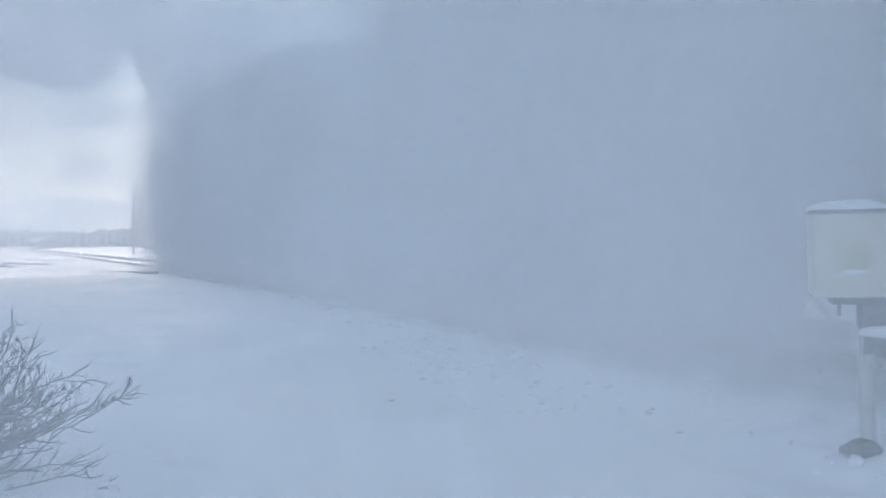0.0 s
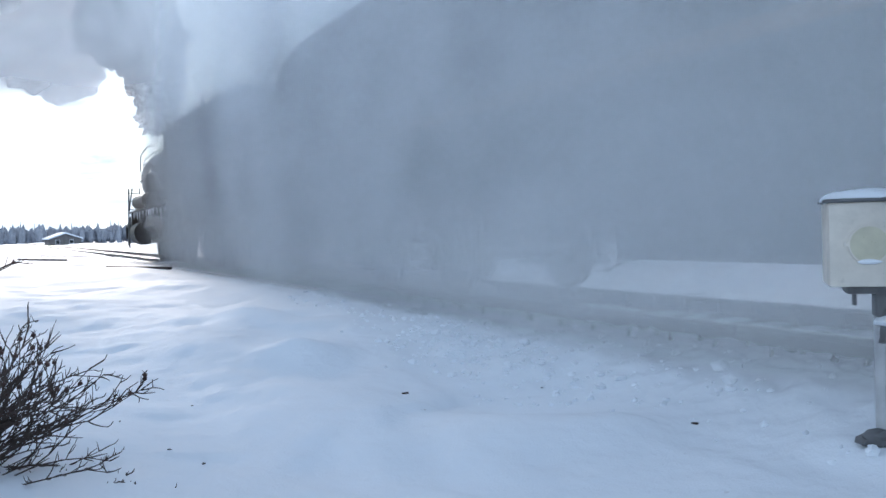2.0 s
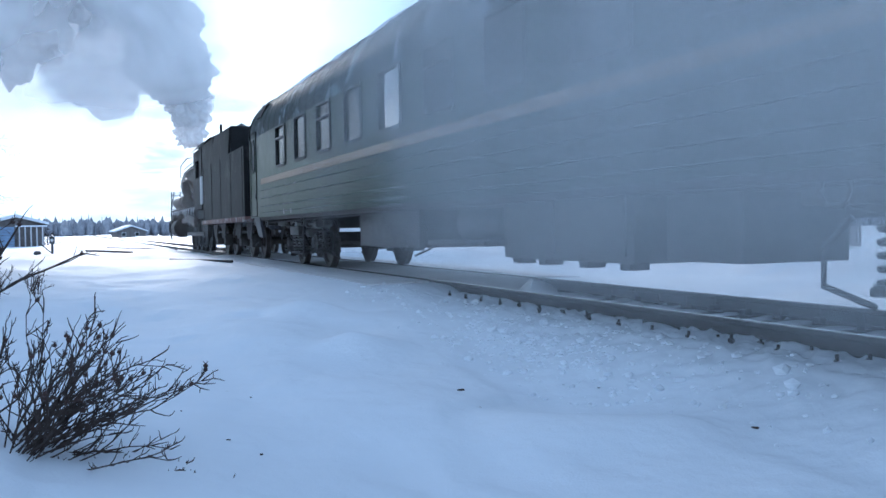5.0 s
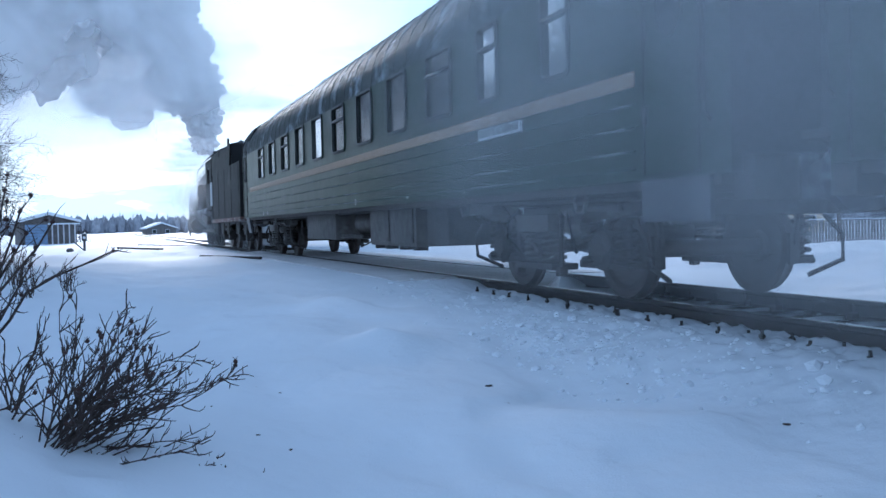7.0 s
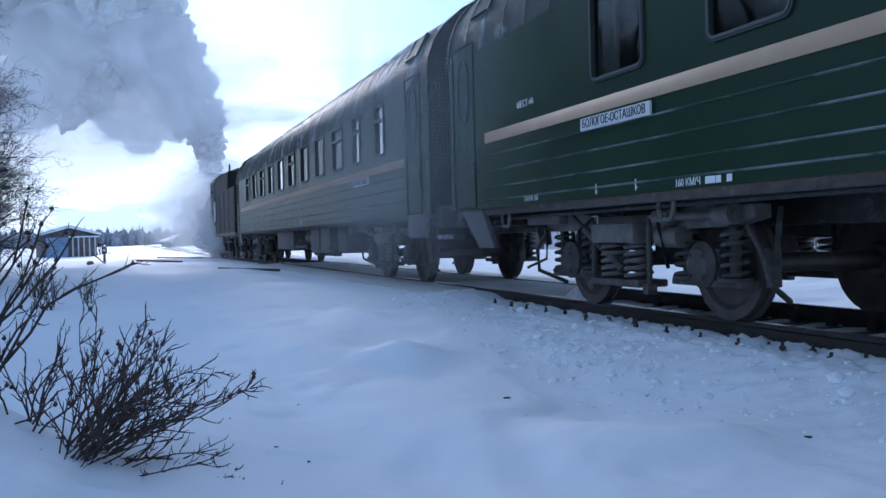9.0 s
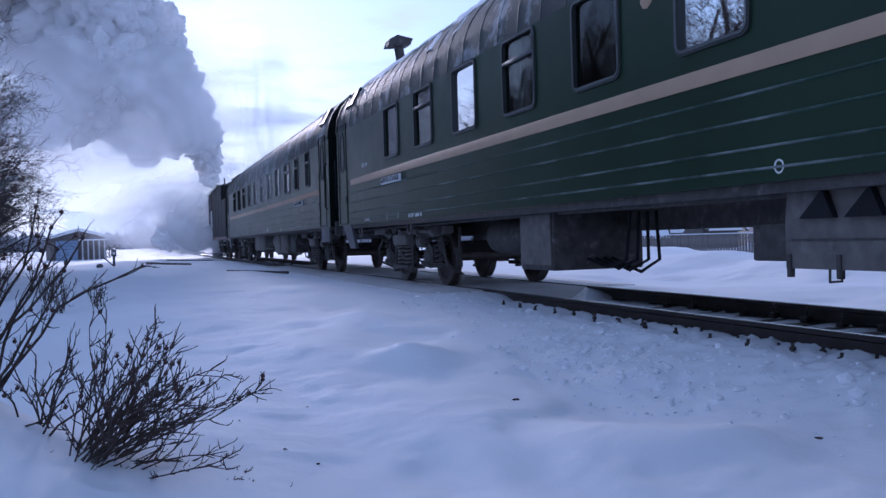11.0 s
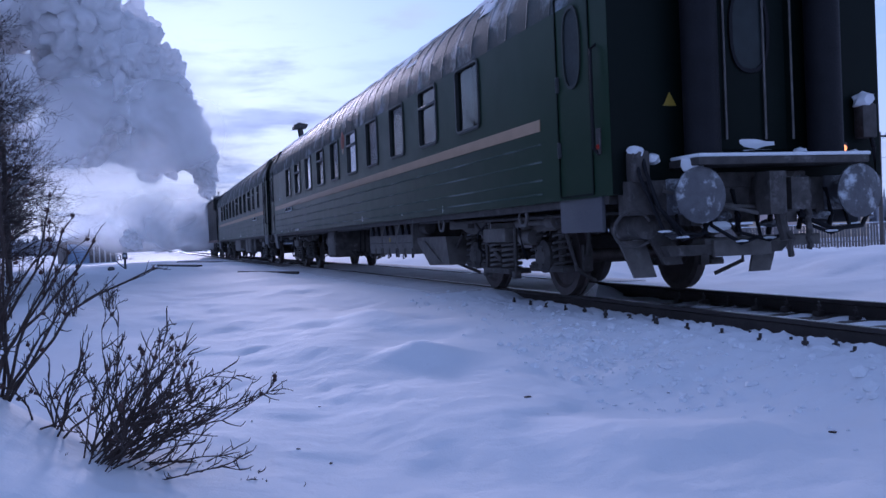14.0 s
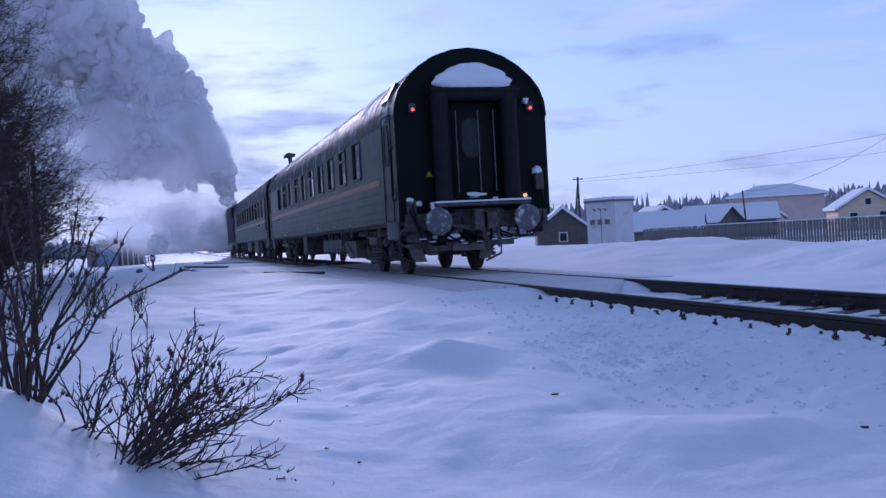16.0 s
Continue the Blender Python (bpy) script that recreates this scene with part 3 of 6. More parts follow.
def make_wheelset(parent, y, r=WHEEL_R):
    bm = bmesh.new()
    for sg in (-1, 1):
        c = sg * 0.79
        prof = [(-0.065, r - 0.09), (-0.065, r), (0.03, r - 0.004), (0.038, r + 0.024), (0.062, r + 0.026), (0.066, r - 0.06),
                (0.03, r - 0.11), (0.0, 0.17), (0.05, 0.14), (0.05, 0.09), (-0.085, 0.09), (-0.085, 0.13), (-0.03, 0.17), (-0.035, r - 0.13), (-0.065, r - 0.09)]
        bm_lathe([(c - sg * a if sg > 0 else c + a, q) for a, q in prof], (0, 0, 0), "x", 28, bm)
        for k in range(6):
            a = math.pi * k / 3
            bm_rod((c - sg * -0.088, 0.11 * math.cos(a), 0.11 * math.sin(a)), (c + sg * 0.1, 0.11 * math.cos(a), 0.11 * math.sin(a)), 0.012, n=6, bm=bm)
    bm_rod((-1.0, 0, 0), (1.0, 0, 0), 0.085, n=14, bm=bm)
    ws = part("wheelset", bm, STEEL, parent, at=pose(0, y, r))
    SPUN.append((ws, pose(0, y, r), r))
    return ws


def make_bogie(coach, y):
    """A sprung two-axle passenger bogie, wheelbase 2.4 m."""
    bog = part("bogie", bm_box(-0.6, 0.6, -0.35, 0.35, 0.5, 0.72, 0.03), UNDER, coach, "soot-grey sprung bogie", pose(0, y, 0))
    for sg in (-1, 1):
        x = sg * 1.0
        beam = bm_prism([(-1.85, 0.86), (-1.5, 0.80), (-0.75, 0.80), (-0.5, 0.70), (0.5, 0.70), (0.75, 0.80), (1.5, 0.80), (1.85, 0.86), (1.85, 0.98), (1.2, 1.0),
                         (0.6, 0.93), (-0.6, 0.93), (-1.2, 1.0), (-1.85, 0.98)], "x", x - 0.09, x + 0.09)
        bmesh.ops.bevel(beam, geom=beam.edges[:], offset=0.012, segments=1, affect="EDGES")
        part("side_frame", beam, UNDER_GREY, bog)
        part("stencil_square", bm_frame(0.62, 0.74, 0.82, 0.95, 0.012, *sorted((x + sg * 0.092, x + sg * 0.096)), 0.003), WHITE_PAINT, bog)
        part("maker_plate", bm_box(*sorted((x + sg * 0.09, x + sg * 0.1)), -0.55, -0.3, 0.83, 0.91, 0.004), BRASS, bog)
        part("cross_beam_end", bm_box(*sorted((x + sg * 0.02, x + sg * 0.2)), 1.3, 2.15, 0.88, 1.02, 0.02), UNDER_GREY, bog)
        part("brake_cylinder", bm_rod((x + sg * 0.12, -0.95, 0.72), (x + sg * 0.12, -0.62, 0.72), 0.095, n=14), UNDER_GREY, bog)
        for ay in (-1.2, 1.2):
            ab = bm_lathe([(-0.16, 0.17), (-0.13, 0.19), (0.05, 0.2), (0.08, 0.15), (0.10, 0.14)] if sg > 0 else
                          [(-0.10, 0.14), (-0.08, 0.15), (-0.05, 0.2), (0.13, 0.19), (0.16, 0.17)], (x + sg * 0.07, ay, WHEEL_R + 0.01), "x", 18)
            bm_box(x - 0.1, x + 0.1, ay - 0.48, ay + 0.48, 0.30, 0.36, 0.015, ab)
            bm_box(x - 0.09, x + 0.09, ay - 0.2, ay + 0.2, 0.34, 0.62, 0.02, ab)
            for k in range(4):
                a = math.pi / 4 + math.pi / 2 * k
                bm_rod((x + sg * 0.15, ay + 0.12 * math.cos(a), WHEEL_R + 0.12 * math.sin(a)), (x + sg * 0.185, ay + 0.12 * math.cos(a), WHEEL_R + 0.12 * math.sin(a)), 0.016, n=6, bm=ab)
            part("axle_box", ab, UNDER, bog)
            for dy in (-0.33, 0.33):
                sp = bm_coil((x + sg * 0.02, ay + dy, 0.36), 0.105, 0.42, 5, 0.019)
                bm_rod((x + sg * 0.02, ay + dy, 0.34), (x + sg * 0.02, ay + dy, 0.8), 0.05, n=10, bm=sp)
                bm_rod((x + sg * 0.02, ay + dy, 0.35), (x + sg * 0.02, ay + dy, 0.38), 0.14, n=14, bm=sp)
                part("coil_spring", sp, UNDER, bog)
        for dy in (-0.22, 0.22):
            part("bolster_spring", bm_coil((x + sg * 0.13, dy, 0.33), 0.12, 0.34, 5, 0.022), UNDER_GREY, bog)
        part("spring_plank", bm_box(x - 0.04, x + sg * 0.28 if sg > 0 else x + 0.04, -0.45, 0.45, 0.26, 0.33, 0.015) if sg > 0 else
             bm_box(x - 0.28, x + 0.04, -0.45, 0.45, 0.26, 0.33, 0.015), UNDER, bog)
        part("bolster_end", bm_box(x + (0.02 if sg > 0 else -0.3), x + (0.3 if sg > 0 else -0.02), -0.4, 0.4, 0.67, 0.86, 0.03), UNDER_GREY, bog)
        for dy in (-0.52, 0.52):
            hang = bm_rod((x + sg * 0.2, dy, 0.2), (x + sg * 0.2, dy, 0.9), 0.026, n=8)
            bm_box(x + sg * 0.2 - 0.05, x + sg * 0.2 + 0.05, dy - 0.05, dy + 0.05, 0.2, 0.3, 0.012, hang)
            part("hanger_link", hang, UNDER, bog)
        damper = bm_rod((x + sg * 0.2, -0.05, 0.42), (x + sg * 0.2, 0.75, 0.84), 0.036, n=12)
        bm_rod((x + sg * 0.2, 0.6, 0.76), (x + sg * 0.2, 1.0, 0.97), 0.022, n=8, bm=damper)
        part("damper", damper, UNDER, bog)
        drag = bm_rod((x + sg * 0.16, -1.75, 0.9), (x + sg * 0.16, -0.55, 0.9), 0.035, n=10)
        bm_rod((x + sg * 0.16, -1.72, 0.9), (x + sg * 0.16, -1.5, 0.9), 0.085, n=14, bm=drag)
        bm_rod((x + sg * 0.16, -0.85, 0.9), (x + sg * 0.16, -0.6, 0.9), 0.075, n=14, bm=drag)
        part("traction_rod", drag, UNDER_GREY, bog)
        for ay in (-1.2, 1.2):
            for q in (-1, 1):
                brake = bm_box(x * 0.79 - 0.06, x * 0.79 + 0.06, ay + q * 0.5 - 0.035, ay + q * 0.5 + 0.035, 0.3, 0.62, 0.012)
                bm_rod((x * 0.79, ay + q * 0.53, 0.5), (x * 0.79, ay + q * 0.6, 0.95), 0.025, n=8, bm=brake)
                bm_rod((x * 0.79, ay + q * 0.53, 0.42), (x * 0.79, ay * 0.5 + q * 0.3, 0.36), 0.018, n=6, bm=brake)
                part("brake_shoe", brake, UNDER, bog)
        for q in (-1, 1):
            part("air_pipe", bm_tube([(x + sg * 0.1, q * 1.8, 0.8), (x + sg * 0.14, q * 2.0, 0.6), (x + sg * 0.1, q * 2.05, 0.35), (x * 0.8, q * 1.9, 0.2)], 0.025, 8), UNDER, bog)
            part("sand_hose", bm_tube([(x + sg * 0.16, q * 0.6, 0.92), (x + sg * 0.24, q * 0.75, 0.8), (x + sg * 0.22, q * 0.8, 0.6), (x + sg * 0.12, q * 0.7, 0.45)], 0.018, 8), RUBBER, bog)
    for ay in (-1.2, 1.2):
        make_wheelset(bog, ay)
    return bog


def make_gangway(coach, sy):
    """End wall fittings: rubber bellows round the door, footplate, buffers and coupler; sy is the end's sign."""
    e = sy * 12.28
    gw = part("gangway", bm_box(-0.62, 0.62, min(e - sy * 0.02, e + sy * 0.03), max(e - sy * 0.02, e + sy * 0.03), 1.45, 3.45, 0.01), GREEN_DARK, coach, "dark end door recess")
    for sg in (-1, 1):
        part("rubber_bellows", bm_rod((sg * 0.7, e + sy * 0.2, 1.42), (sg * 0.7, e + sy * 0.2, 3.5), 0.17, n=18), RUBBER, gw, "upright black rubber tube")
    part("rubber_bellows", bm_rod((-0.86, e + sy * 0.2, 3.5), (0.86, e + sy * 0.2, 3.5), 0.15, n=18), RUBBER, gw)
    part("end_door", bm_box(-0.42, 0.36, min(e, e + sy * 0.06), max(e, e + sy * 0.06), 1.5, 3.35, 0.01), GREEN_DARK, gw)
    part("oval_window", bm_ring([(p, q) for p, q in oval(-0.05, 2.66, 0.23, 0.42)], 0.04, e + sy * 0.055, e + sy * 0.085, "y"), RUBBER, gw)
    pane = bmesh.new()
    pane.faces.new([pane.verts.new((p, e + sy * 0.066, q)) for p, q in oval(-0.05, 2.66, 0.2, 0.39)])
    part("pane", pane, PANE_GREY, gw)
    part("footplate", bm_box(-0.95, 0.95, min(e, e + sy * 0.5), max(e, e + sy * 0.5), 1.33, 1.4, 0.012), UNDER, gw)
    part("end_beam", bm_box(-1.45, 1.45, min(e - sy * 0.1, e + sy * 0.12), max(e - sy * 0.1, e + sy * 0.12), 0.9, 1.22, 0.02), UNDER, coach)
    for sg in (-1, 1):
        a = sg * 0.89
        b = bm_rod((a, e, 1.06), (a, e + sy * 0.42, 1.06), 0.12, n=18)
        bm_box(a - 0.17, a + 0.17, min(e + sy * 0.1, e + sy * 0.14), max(e + sy * 0.1, e + sy * 0.14), 0.89, 1.23, 0.02, b)
        bm_lathe([(sy * -0.05, 0.2), (sy * -0.02, 0.26), (0, 0.26), (sy * 0.035, 0.12), (sy * 0.04, 0.0)], (a, e + sy * 0.43, 1.06), "y", 28, b)
        part("buffer", b, FROST_METAL, coach, "frosted round steel buffer")
        lamp = bm_box(a * 1.35 - 0.07, a * 1.35 + 0.07, min(e, e + sy * 0.1), max(e, e + sy * 0.1), 3.16, 3.34, 0.02)
        lm = part("tail_lamp", lamp, UNDER, coach)
        if sy < 0 and coach.name == "passenger_coach":
            part("lens", bm_rod((a * 1.35, e - 0.09, 3.22), (a * 1.35, e - 0.125, 3.22), 0.03, n=14), RED_GLOW, lm, "lit red lens")
    co = bm_prism([(-0.17, 0.9), (0.17, 0.9), (0.19, 1.22), (-0.13, 1.22)], "y", e, e + sy * 0.3)
    bm_prism([(-0.2, 0.86), (-0.02, 0.86), (-0.02, 1.26), (-0.2, 1.26)], "y", e + sy * 0.28, e + sy * 0.5, co)
    bm_prism([(0.06, 0.9), (0.26, 0.9), (0.26, 1.2), (0.06, 1.2)], "y", e + sy * 0.26, e + sy * 0.47, co)
    bm_rod((0.0, e + sy * 0.35, 0.9), (0.05, e + sy * 0.38, 0.62), 0.05, n=8, bm=co)
    part("coupler", co, UNDER, coach, "frosted steel automatic coupler")


YELLOW = material("yellow_warning_paint", (0.28, 0.2, 0.02), 0.5, vary=0.05, bump=0)
BRASS = material("dull_brass_plate", (0.2, 0.16, 0.09), 0.5, 0.3, vary=0.2, scale=20, bump=0.1)


def make_side(coach, sg, wins, stripe, doors):
    """One long side: wall, ribs, stripe, windows with frames, doors. wins: (centre, width, divided)."""
    x_out = sg * 1.553
    xa, xb = sorted((x_out, sg * 1.49))
    holes = [(c - w / 2, c + w / 2, 2.19, 3.03) for c, w, _ in wins]
    wall = part("side_wall", wall_with_openings(xa, xb, -12.28, 12.28, 1.10, 3.06, holes), GREEN, coach, "dark green painted ribbed side", smooth=None)
    a, b = sorted((sg * 1.5535, sg * 1.566))
    part("stripe", bm_box(a, b, stripe[0], stripe[1], 1.88, 2.01, 0.004), CREAM, wall, "cream painted waist stripe")
    for z in (1.74, 1.55, 1.35, 1.2):
        a, b = sorted((sg * 1.55, sg * 1.567))
        part("rib", bm_prism([(a, z - 0.014), (b, z - 0.004), (b, z + 0.004), (a, z + 0.009)] if sg > 0 else [(b, z - 0.014), (a, z - 0.004), (a, z + 0.004), (b, z + 0.009)], "y", stripe[0], stripe[1]), RIB, wall)
    for c, w, div in wins:
        y0, y1 = c - w / 2, c + w / 2
        f = part("window", bm_frame(y0 - 0.035, y1 + 0.035, 2.155, 3.065, 0.05, *sorted((sg * 1.53, sg * 1.572)), 0.1), FRAME_DARK, coach, "coach window in a dark rubber frame" if not div else "coach window with an upper vent pane")
        part("trim", bm_frame(y0 - 0.012, y1 + 0.012, 2.178, 3.042, 0.02, *sorted((sg * 1.54, sg * 1.578)), 0.09), FRAME_GREY, f)
        g = bmesh.new()
        xg = sg * 1.53
        g.faces.new([g.verts.new((xg, p, q)) for p, q in ((y0, 2.19), (y1, 2.19), (y1, 3.03), (y0, 3.03))][::sg])
        pane = part("pane", g, GLASS, f)
        pane.visible_shadow = False
        if div:
            part("transom", bm_box(*sorted((sg * 1.52, sg * 1.575)), y0, y1, 2.76, 2.8, 0.006), FRAME_GREY, f)
        if random.random() < 0.7:
            cu = bmesh.new()
            xx = sg * (1.40 + 0.03 * random.random())
            side = random.choice((0, 1))
            lo, hi = (y0, y0 + w * 0.3) if side else (y1 - w * 0.32, y1)
            n = 12
            row = [[cu.verts.new((xx + 0.02 * math.sin(k * 1.9), lo + (hi - lo) * k / n, z)) for z in (2.1, 3.06)] for k in range(n + 1)]
            for r0, r1 in zip(row, row[1:]):
                cu.faces.new((r0[0], r1[0], r1[1], r0[1]))
            part("curtain", cu, CURTAIN, f)
    for c in doors:
        d = part("side_door", bm_frame(c - 0.38, c + 0.38, 1.12, 3.2, 0.02, *sorted((sg * 1.55, sg * 1.566)), 0.03), GREEN_DARK, coach, "green side door with an oval window")
        part("oval_window", bm_ring(oval(c, 2.62, 0.2, 0.42), 0.035, *sorted((sg * 1.55, sg * 1.572))), FRAME_DARK, d)
        pn = bmesh.new()
        pn.faces.new([pn.verts.new((sg * 1.558, p, q)) for p, q in oval(c, 2.62, 0.17, 0.39)])
        part("pane", pn, PANE_GREY, d)
        for z in (1.62, 2.3):
            part("door_handle", bm_frame(c - math.copysign(0.34, c) - 0.02, c - math.copysign(0.34, c) + 0.02, z - 0.08, z + 0.08, 0.01, *sorted((sg * 1.555, sg * 1.585)), 0.015), FRAME_GREY, d)
        hy = c + math.copysign(0.5, c)
        part("grab_rail", bm_tube([(sg * 1.55, hy, 1.5), (sg * 1.61, hy, 1.55), (sg * 1.61, hy, 2.5), (sg * 1.55, hy, 2.55)], 0.016, 8), RUBBER, d)
        st = bm_box(*sorted((sg * 1.49, sg * 1.53)), c - 0.46, c + 0.46, 0.76, 1.13, 0.008)
        if c > 0:
            st.free()
            st = bm_prism([(c - 0.45, 1.12), (c + 0.30, 1.12), (c - 0.35, 0.62), (c - 0.85, 0.62), (c - 0.62, 0.9)], "x", *sorted((sg * 1.46, sg * 1.52)))
        part("folding_steps", st, STEP_GREY, d, "grey sheet-steel folded steps")


def make_coach(name, label, wins, stripe, under):
    coach = thing(name, pose(TRACK_X, 0, 0), label, "railway coach", "coaches of the train")
    sec = [(x, z) for x, z in HALF[1:]] + [(-x, z) for x, z in HALF[1:-1][::-1]]
    rf = bmesh.new()
    ys = [-12.28 + 24.56 * k / 40 for k in range(41)]
    rings = [[rf.verts.new((x, y, z)) for x, z in sec] for y in ys]
    for r0, r1 in zip(rings, rings[1:]):
        for i in range(len(sec) - 1):
            rf.faces.new((r0[i], r0[i + 1], r1[i + 1], r1[i]))
    roof = part("roof", rf, ROOF, coach, "curved roof dusted with frost and snow", smooth=40)
    for k in range(1, 40):
        y = -12.28 + 24.56 * k / 40
        rb = bmesh.new()
        A = [[rb.verts.new((x * s, y + d, 1.5 + (z - 1.5) * s)) for x, z in sec] for s, d in ((0.999, -0.025), (1.0035, -0.012), (1.0035, 0.012), (0.999, 0.025))]
        for r0, r1 in zip(A, A[1:]):
            for i in range(len(sec) - 1):
                rb.faces.new((r0[i], r0[i + 1], r1[i + 1], r1[i]))
        part("roof_rib", rb, ROOF, roof, smooth=40)
    for sy in (-1, 1):
        full = [(-1.553, 1.10), (1.553, 1.10)] + sec
        y0, y1 = sorted((sy * 12.20, sy * 12.285))
        # the end's shade is part of this dark green
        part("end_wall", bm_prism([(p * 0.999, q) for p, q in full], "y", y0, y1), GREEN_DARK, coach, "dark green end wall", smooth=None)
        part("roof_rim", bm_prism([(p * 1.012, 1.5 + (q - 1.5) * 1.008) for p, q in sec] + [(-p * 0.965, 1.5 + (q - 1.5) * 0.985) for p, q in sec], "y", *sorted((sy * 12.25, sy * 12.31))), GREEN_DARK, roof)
        make_gangway(coach, sy)
    part("floor", bm_box(-1.48, 1.48, -12.19, 12.19, 1.12, 1.3), UNDER, coach)
    part("corridor_wall", bm_box(0.3, 0.36, -12.15, 12.15, 1.3, 4.0), INNER, coach)
    part("inner_ceiling", bm_box(-1.45, 1.45, -12.15, 12.15, 3.3, 3.34), INNER, coach)
    for k in range(11):
        part("partition", bm_box(-1.45, 0.29, -9.4 + 1.85 * k, -9.36 + 1.85 * k, 1.3, 3.29), INNER, coach)
    for sg in (-1, 1):
        make_side(coach, sg, wins if sg < 0 else [(c, w, False) for c, w, _ in wins[1::2]], stripe, (-11.55, 11.75))
    part("centre_sill", bm_box(-0.35, 0.35, -11.9, 11.9, 0.8, 1.1, 0.02), UNDER, coach)
    for sg in (-1, 1):
        part("sole_bar", bm_box(sg * 1.45 - 0.05, sg * 1.45 + 0.05, -12.1, 12.1, 1.02, 1.12, 0.01), UNDER, coach)
    for y in (-8.5, 8.5):
        make_bogie(coach, y)
    under(coach)
    return coach


def bm_hooks(x, ys):
    bm = bmesh.new()
    for y in ys:
        bm_tube([(x, y - 0.11, 1.1), (x, y - 0.11, 0.95), (x, y - 0.06, 0.87), (x, y + 0.06, 0.87), (x, y + 0.11, 0.95), (x, y + 0.11, 1.02)], 0.022, 8, bm)
    return bm


def under_rear(coach):
    """Fittings below the second coach: battery boxes with three doors, a tapered duct, a cabinet, pipes."""
    bat = part("battery_box", bm_box(-1.33, -0.4, -4.9, -1.72, 0.5, 1.06, 0.015), UNDER_GREY, coach, "grey three-door battery box")
    part("box_end", bm_box(-1.25, -0.5, -1.72, -1.2, 0.54, 0.82, 0.02), UNDER, bat)
    for k, (y0, y1) in enumerate(((-4.9, -3.88), (-3.85, -2.8), (-2.77, -1.74))):
        part("box_door", bm_prism([(-1.385, 0.5), (-1.335, 0.5), (-1.335, 1.05), (-1.36, 1.05), (-1.385, 0.84)], "y", y0, y1), UNDER_GREY, bat)
        part("door_crease", bm_box(-1.392, -1.386, y0 + 0.04, y1 - 0.04, 0.69, 0.705, 0.003), UNDER, bat)
        for q in (0.22, 0.62):
            yc = y0 + (y1 - y0) * q
            part("vent_gusset", bm_prism([(yc - 0.02, 1.03), (yc + 0.2, 0.84), (yc - 0.12, 0.84)], "x", -1.43, -1.38), RUBBER, bat, "black triangular vent cowl")
        for q in (0.04, 0.5, 0.96):
            yc = y0 + (y1 - y0) * q
            part("foot", bm_box(-1.4, -1.36, yc - 0.02, yc + 0.02, 0.44, 0.6, 0.006), UNDER, bat)
        part("hasp", bm_tube([(-1.39, y0 + 0.5, 0.5), (-1.41, y0 + 0.47, 0.43), (-1.41, y0 + 0.58, 0.42), (-1.39, y0 + 0.6, 0.5)], 0.01, 6), UNDER, bat)
    part("box_sign", bm_box(-1.39, -1.386, -3.42, -3.32, 0.72, 0.8), YELLOW, bat, "small yellow warning sign")
    part("ledge_frost", bm_box(-1.38, -1.1, -4.85, -1.8, 1.062, 1.075, 0.005), FROST_METAL, bat)
    part("tapered_duct", bm_prism([(-4.85, 0.78), (-6.45, 0.78), (-6.6, 0.34), (-5.55, 0.32)], "x", -1.3, -0.5), UNDER_GREY, coach, "grey tapered underfloor duct")
    part("duct_plate", bm_prism([(-4.95, 0.72), (-5.4, 0.72), (-6.25, 0.38), (-5.6, 0.36)], "x", -1.33, -1.305), UNDER_GREY, coach)
    cab = part("equipment_cabinet", bm_box(-1.32, -0.2, 2.14, 3.05, 0.38, 1.08, 0.02), UNDER, coach, "dark underfloor cabinet")
    part("cabinet_door", bm_box(-1.345, -1.32, 2.18, 3.01, 0.44, 1.02, 0.012), UNDER_GREY, cab)
    part("air_tank", bm_lathe([(-0.75, 0.1), (-0.68, 0.2), (-0.6, 0.24), (0.6, 0.24), (0.68, 0.2), (0.75, 0.1)], (-0.8, 4.3, 0.78), "y", 20), UNDER, coach)
    for k in range(4):
        part("conduit", bm_tube([(-0.9 + 0.1 * k, 2.14, 0.5), (-0.9 + 0.1 * k, 1.7 - 0.06 * k, 0.42 - 0.02 * k), (-0.9 + 0.1 * k, 1.3 - 0.05 * k, 0.5), (-0.9 + 0.1 * k, 1.2, 1.0)], 0.018, 7), RUBBER, coach)
    part("brake_pipe", bm_tube([(-1.2, -12, 0.95), (-1.2, -6.8, 0.98), (-1.25, -6.6, 1.02), (-1.25, 4, 1.02), (-1.2, 12, 0.98)], 0.025, 8), UNDER, coach)
    for y in (-6.75, -9.9, 7.3, 10.7):
        part("hook", bm_hooks(-1.45, (y,)), UNDER_GREY, coach)
    part("pump", bm_rod((-1.2, -5.0, 0.93), (-1.2, -5.35, 0.93), 0.1, n=16), UNDER, coach)


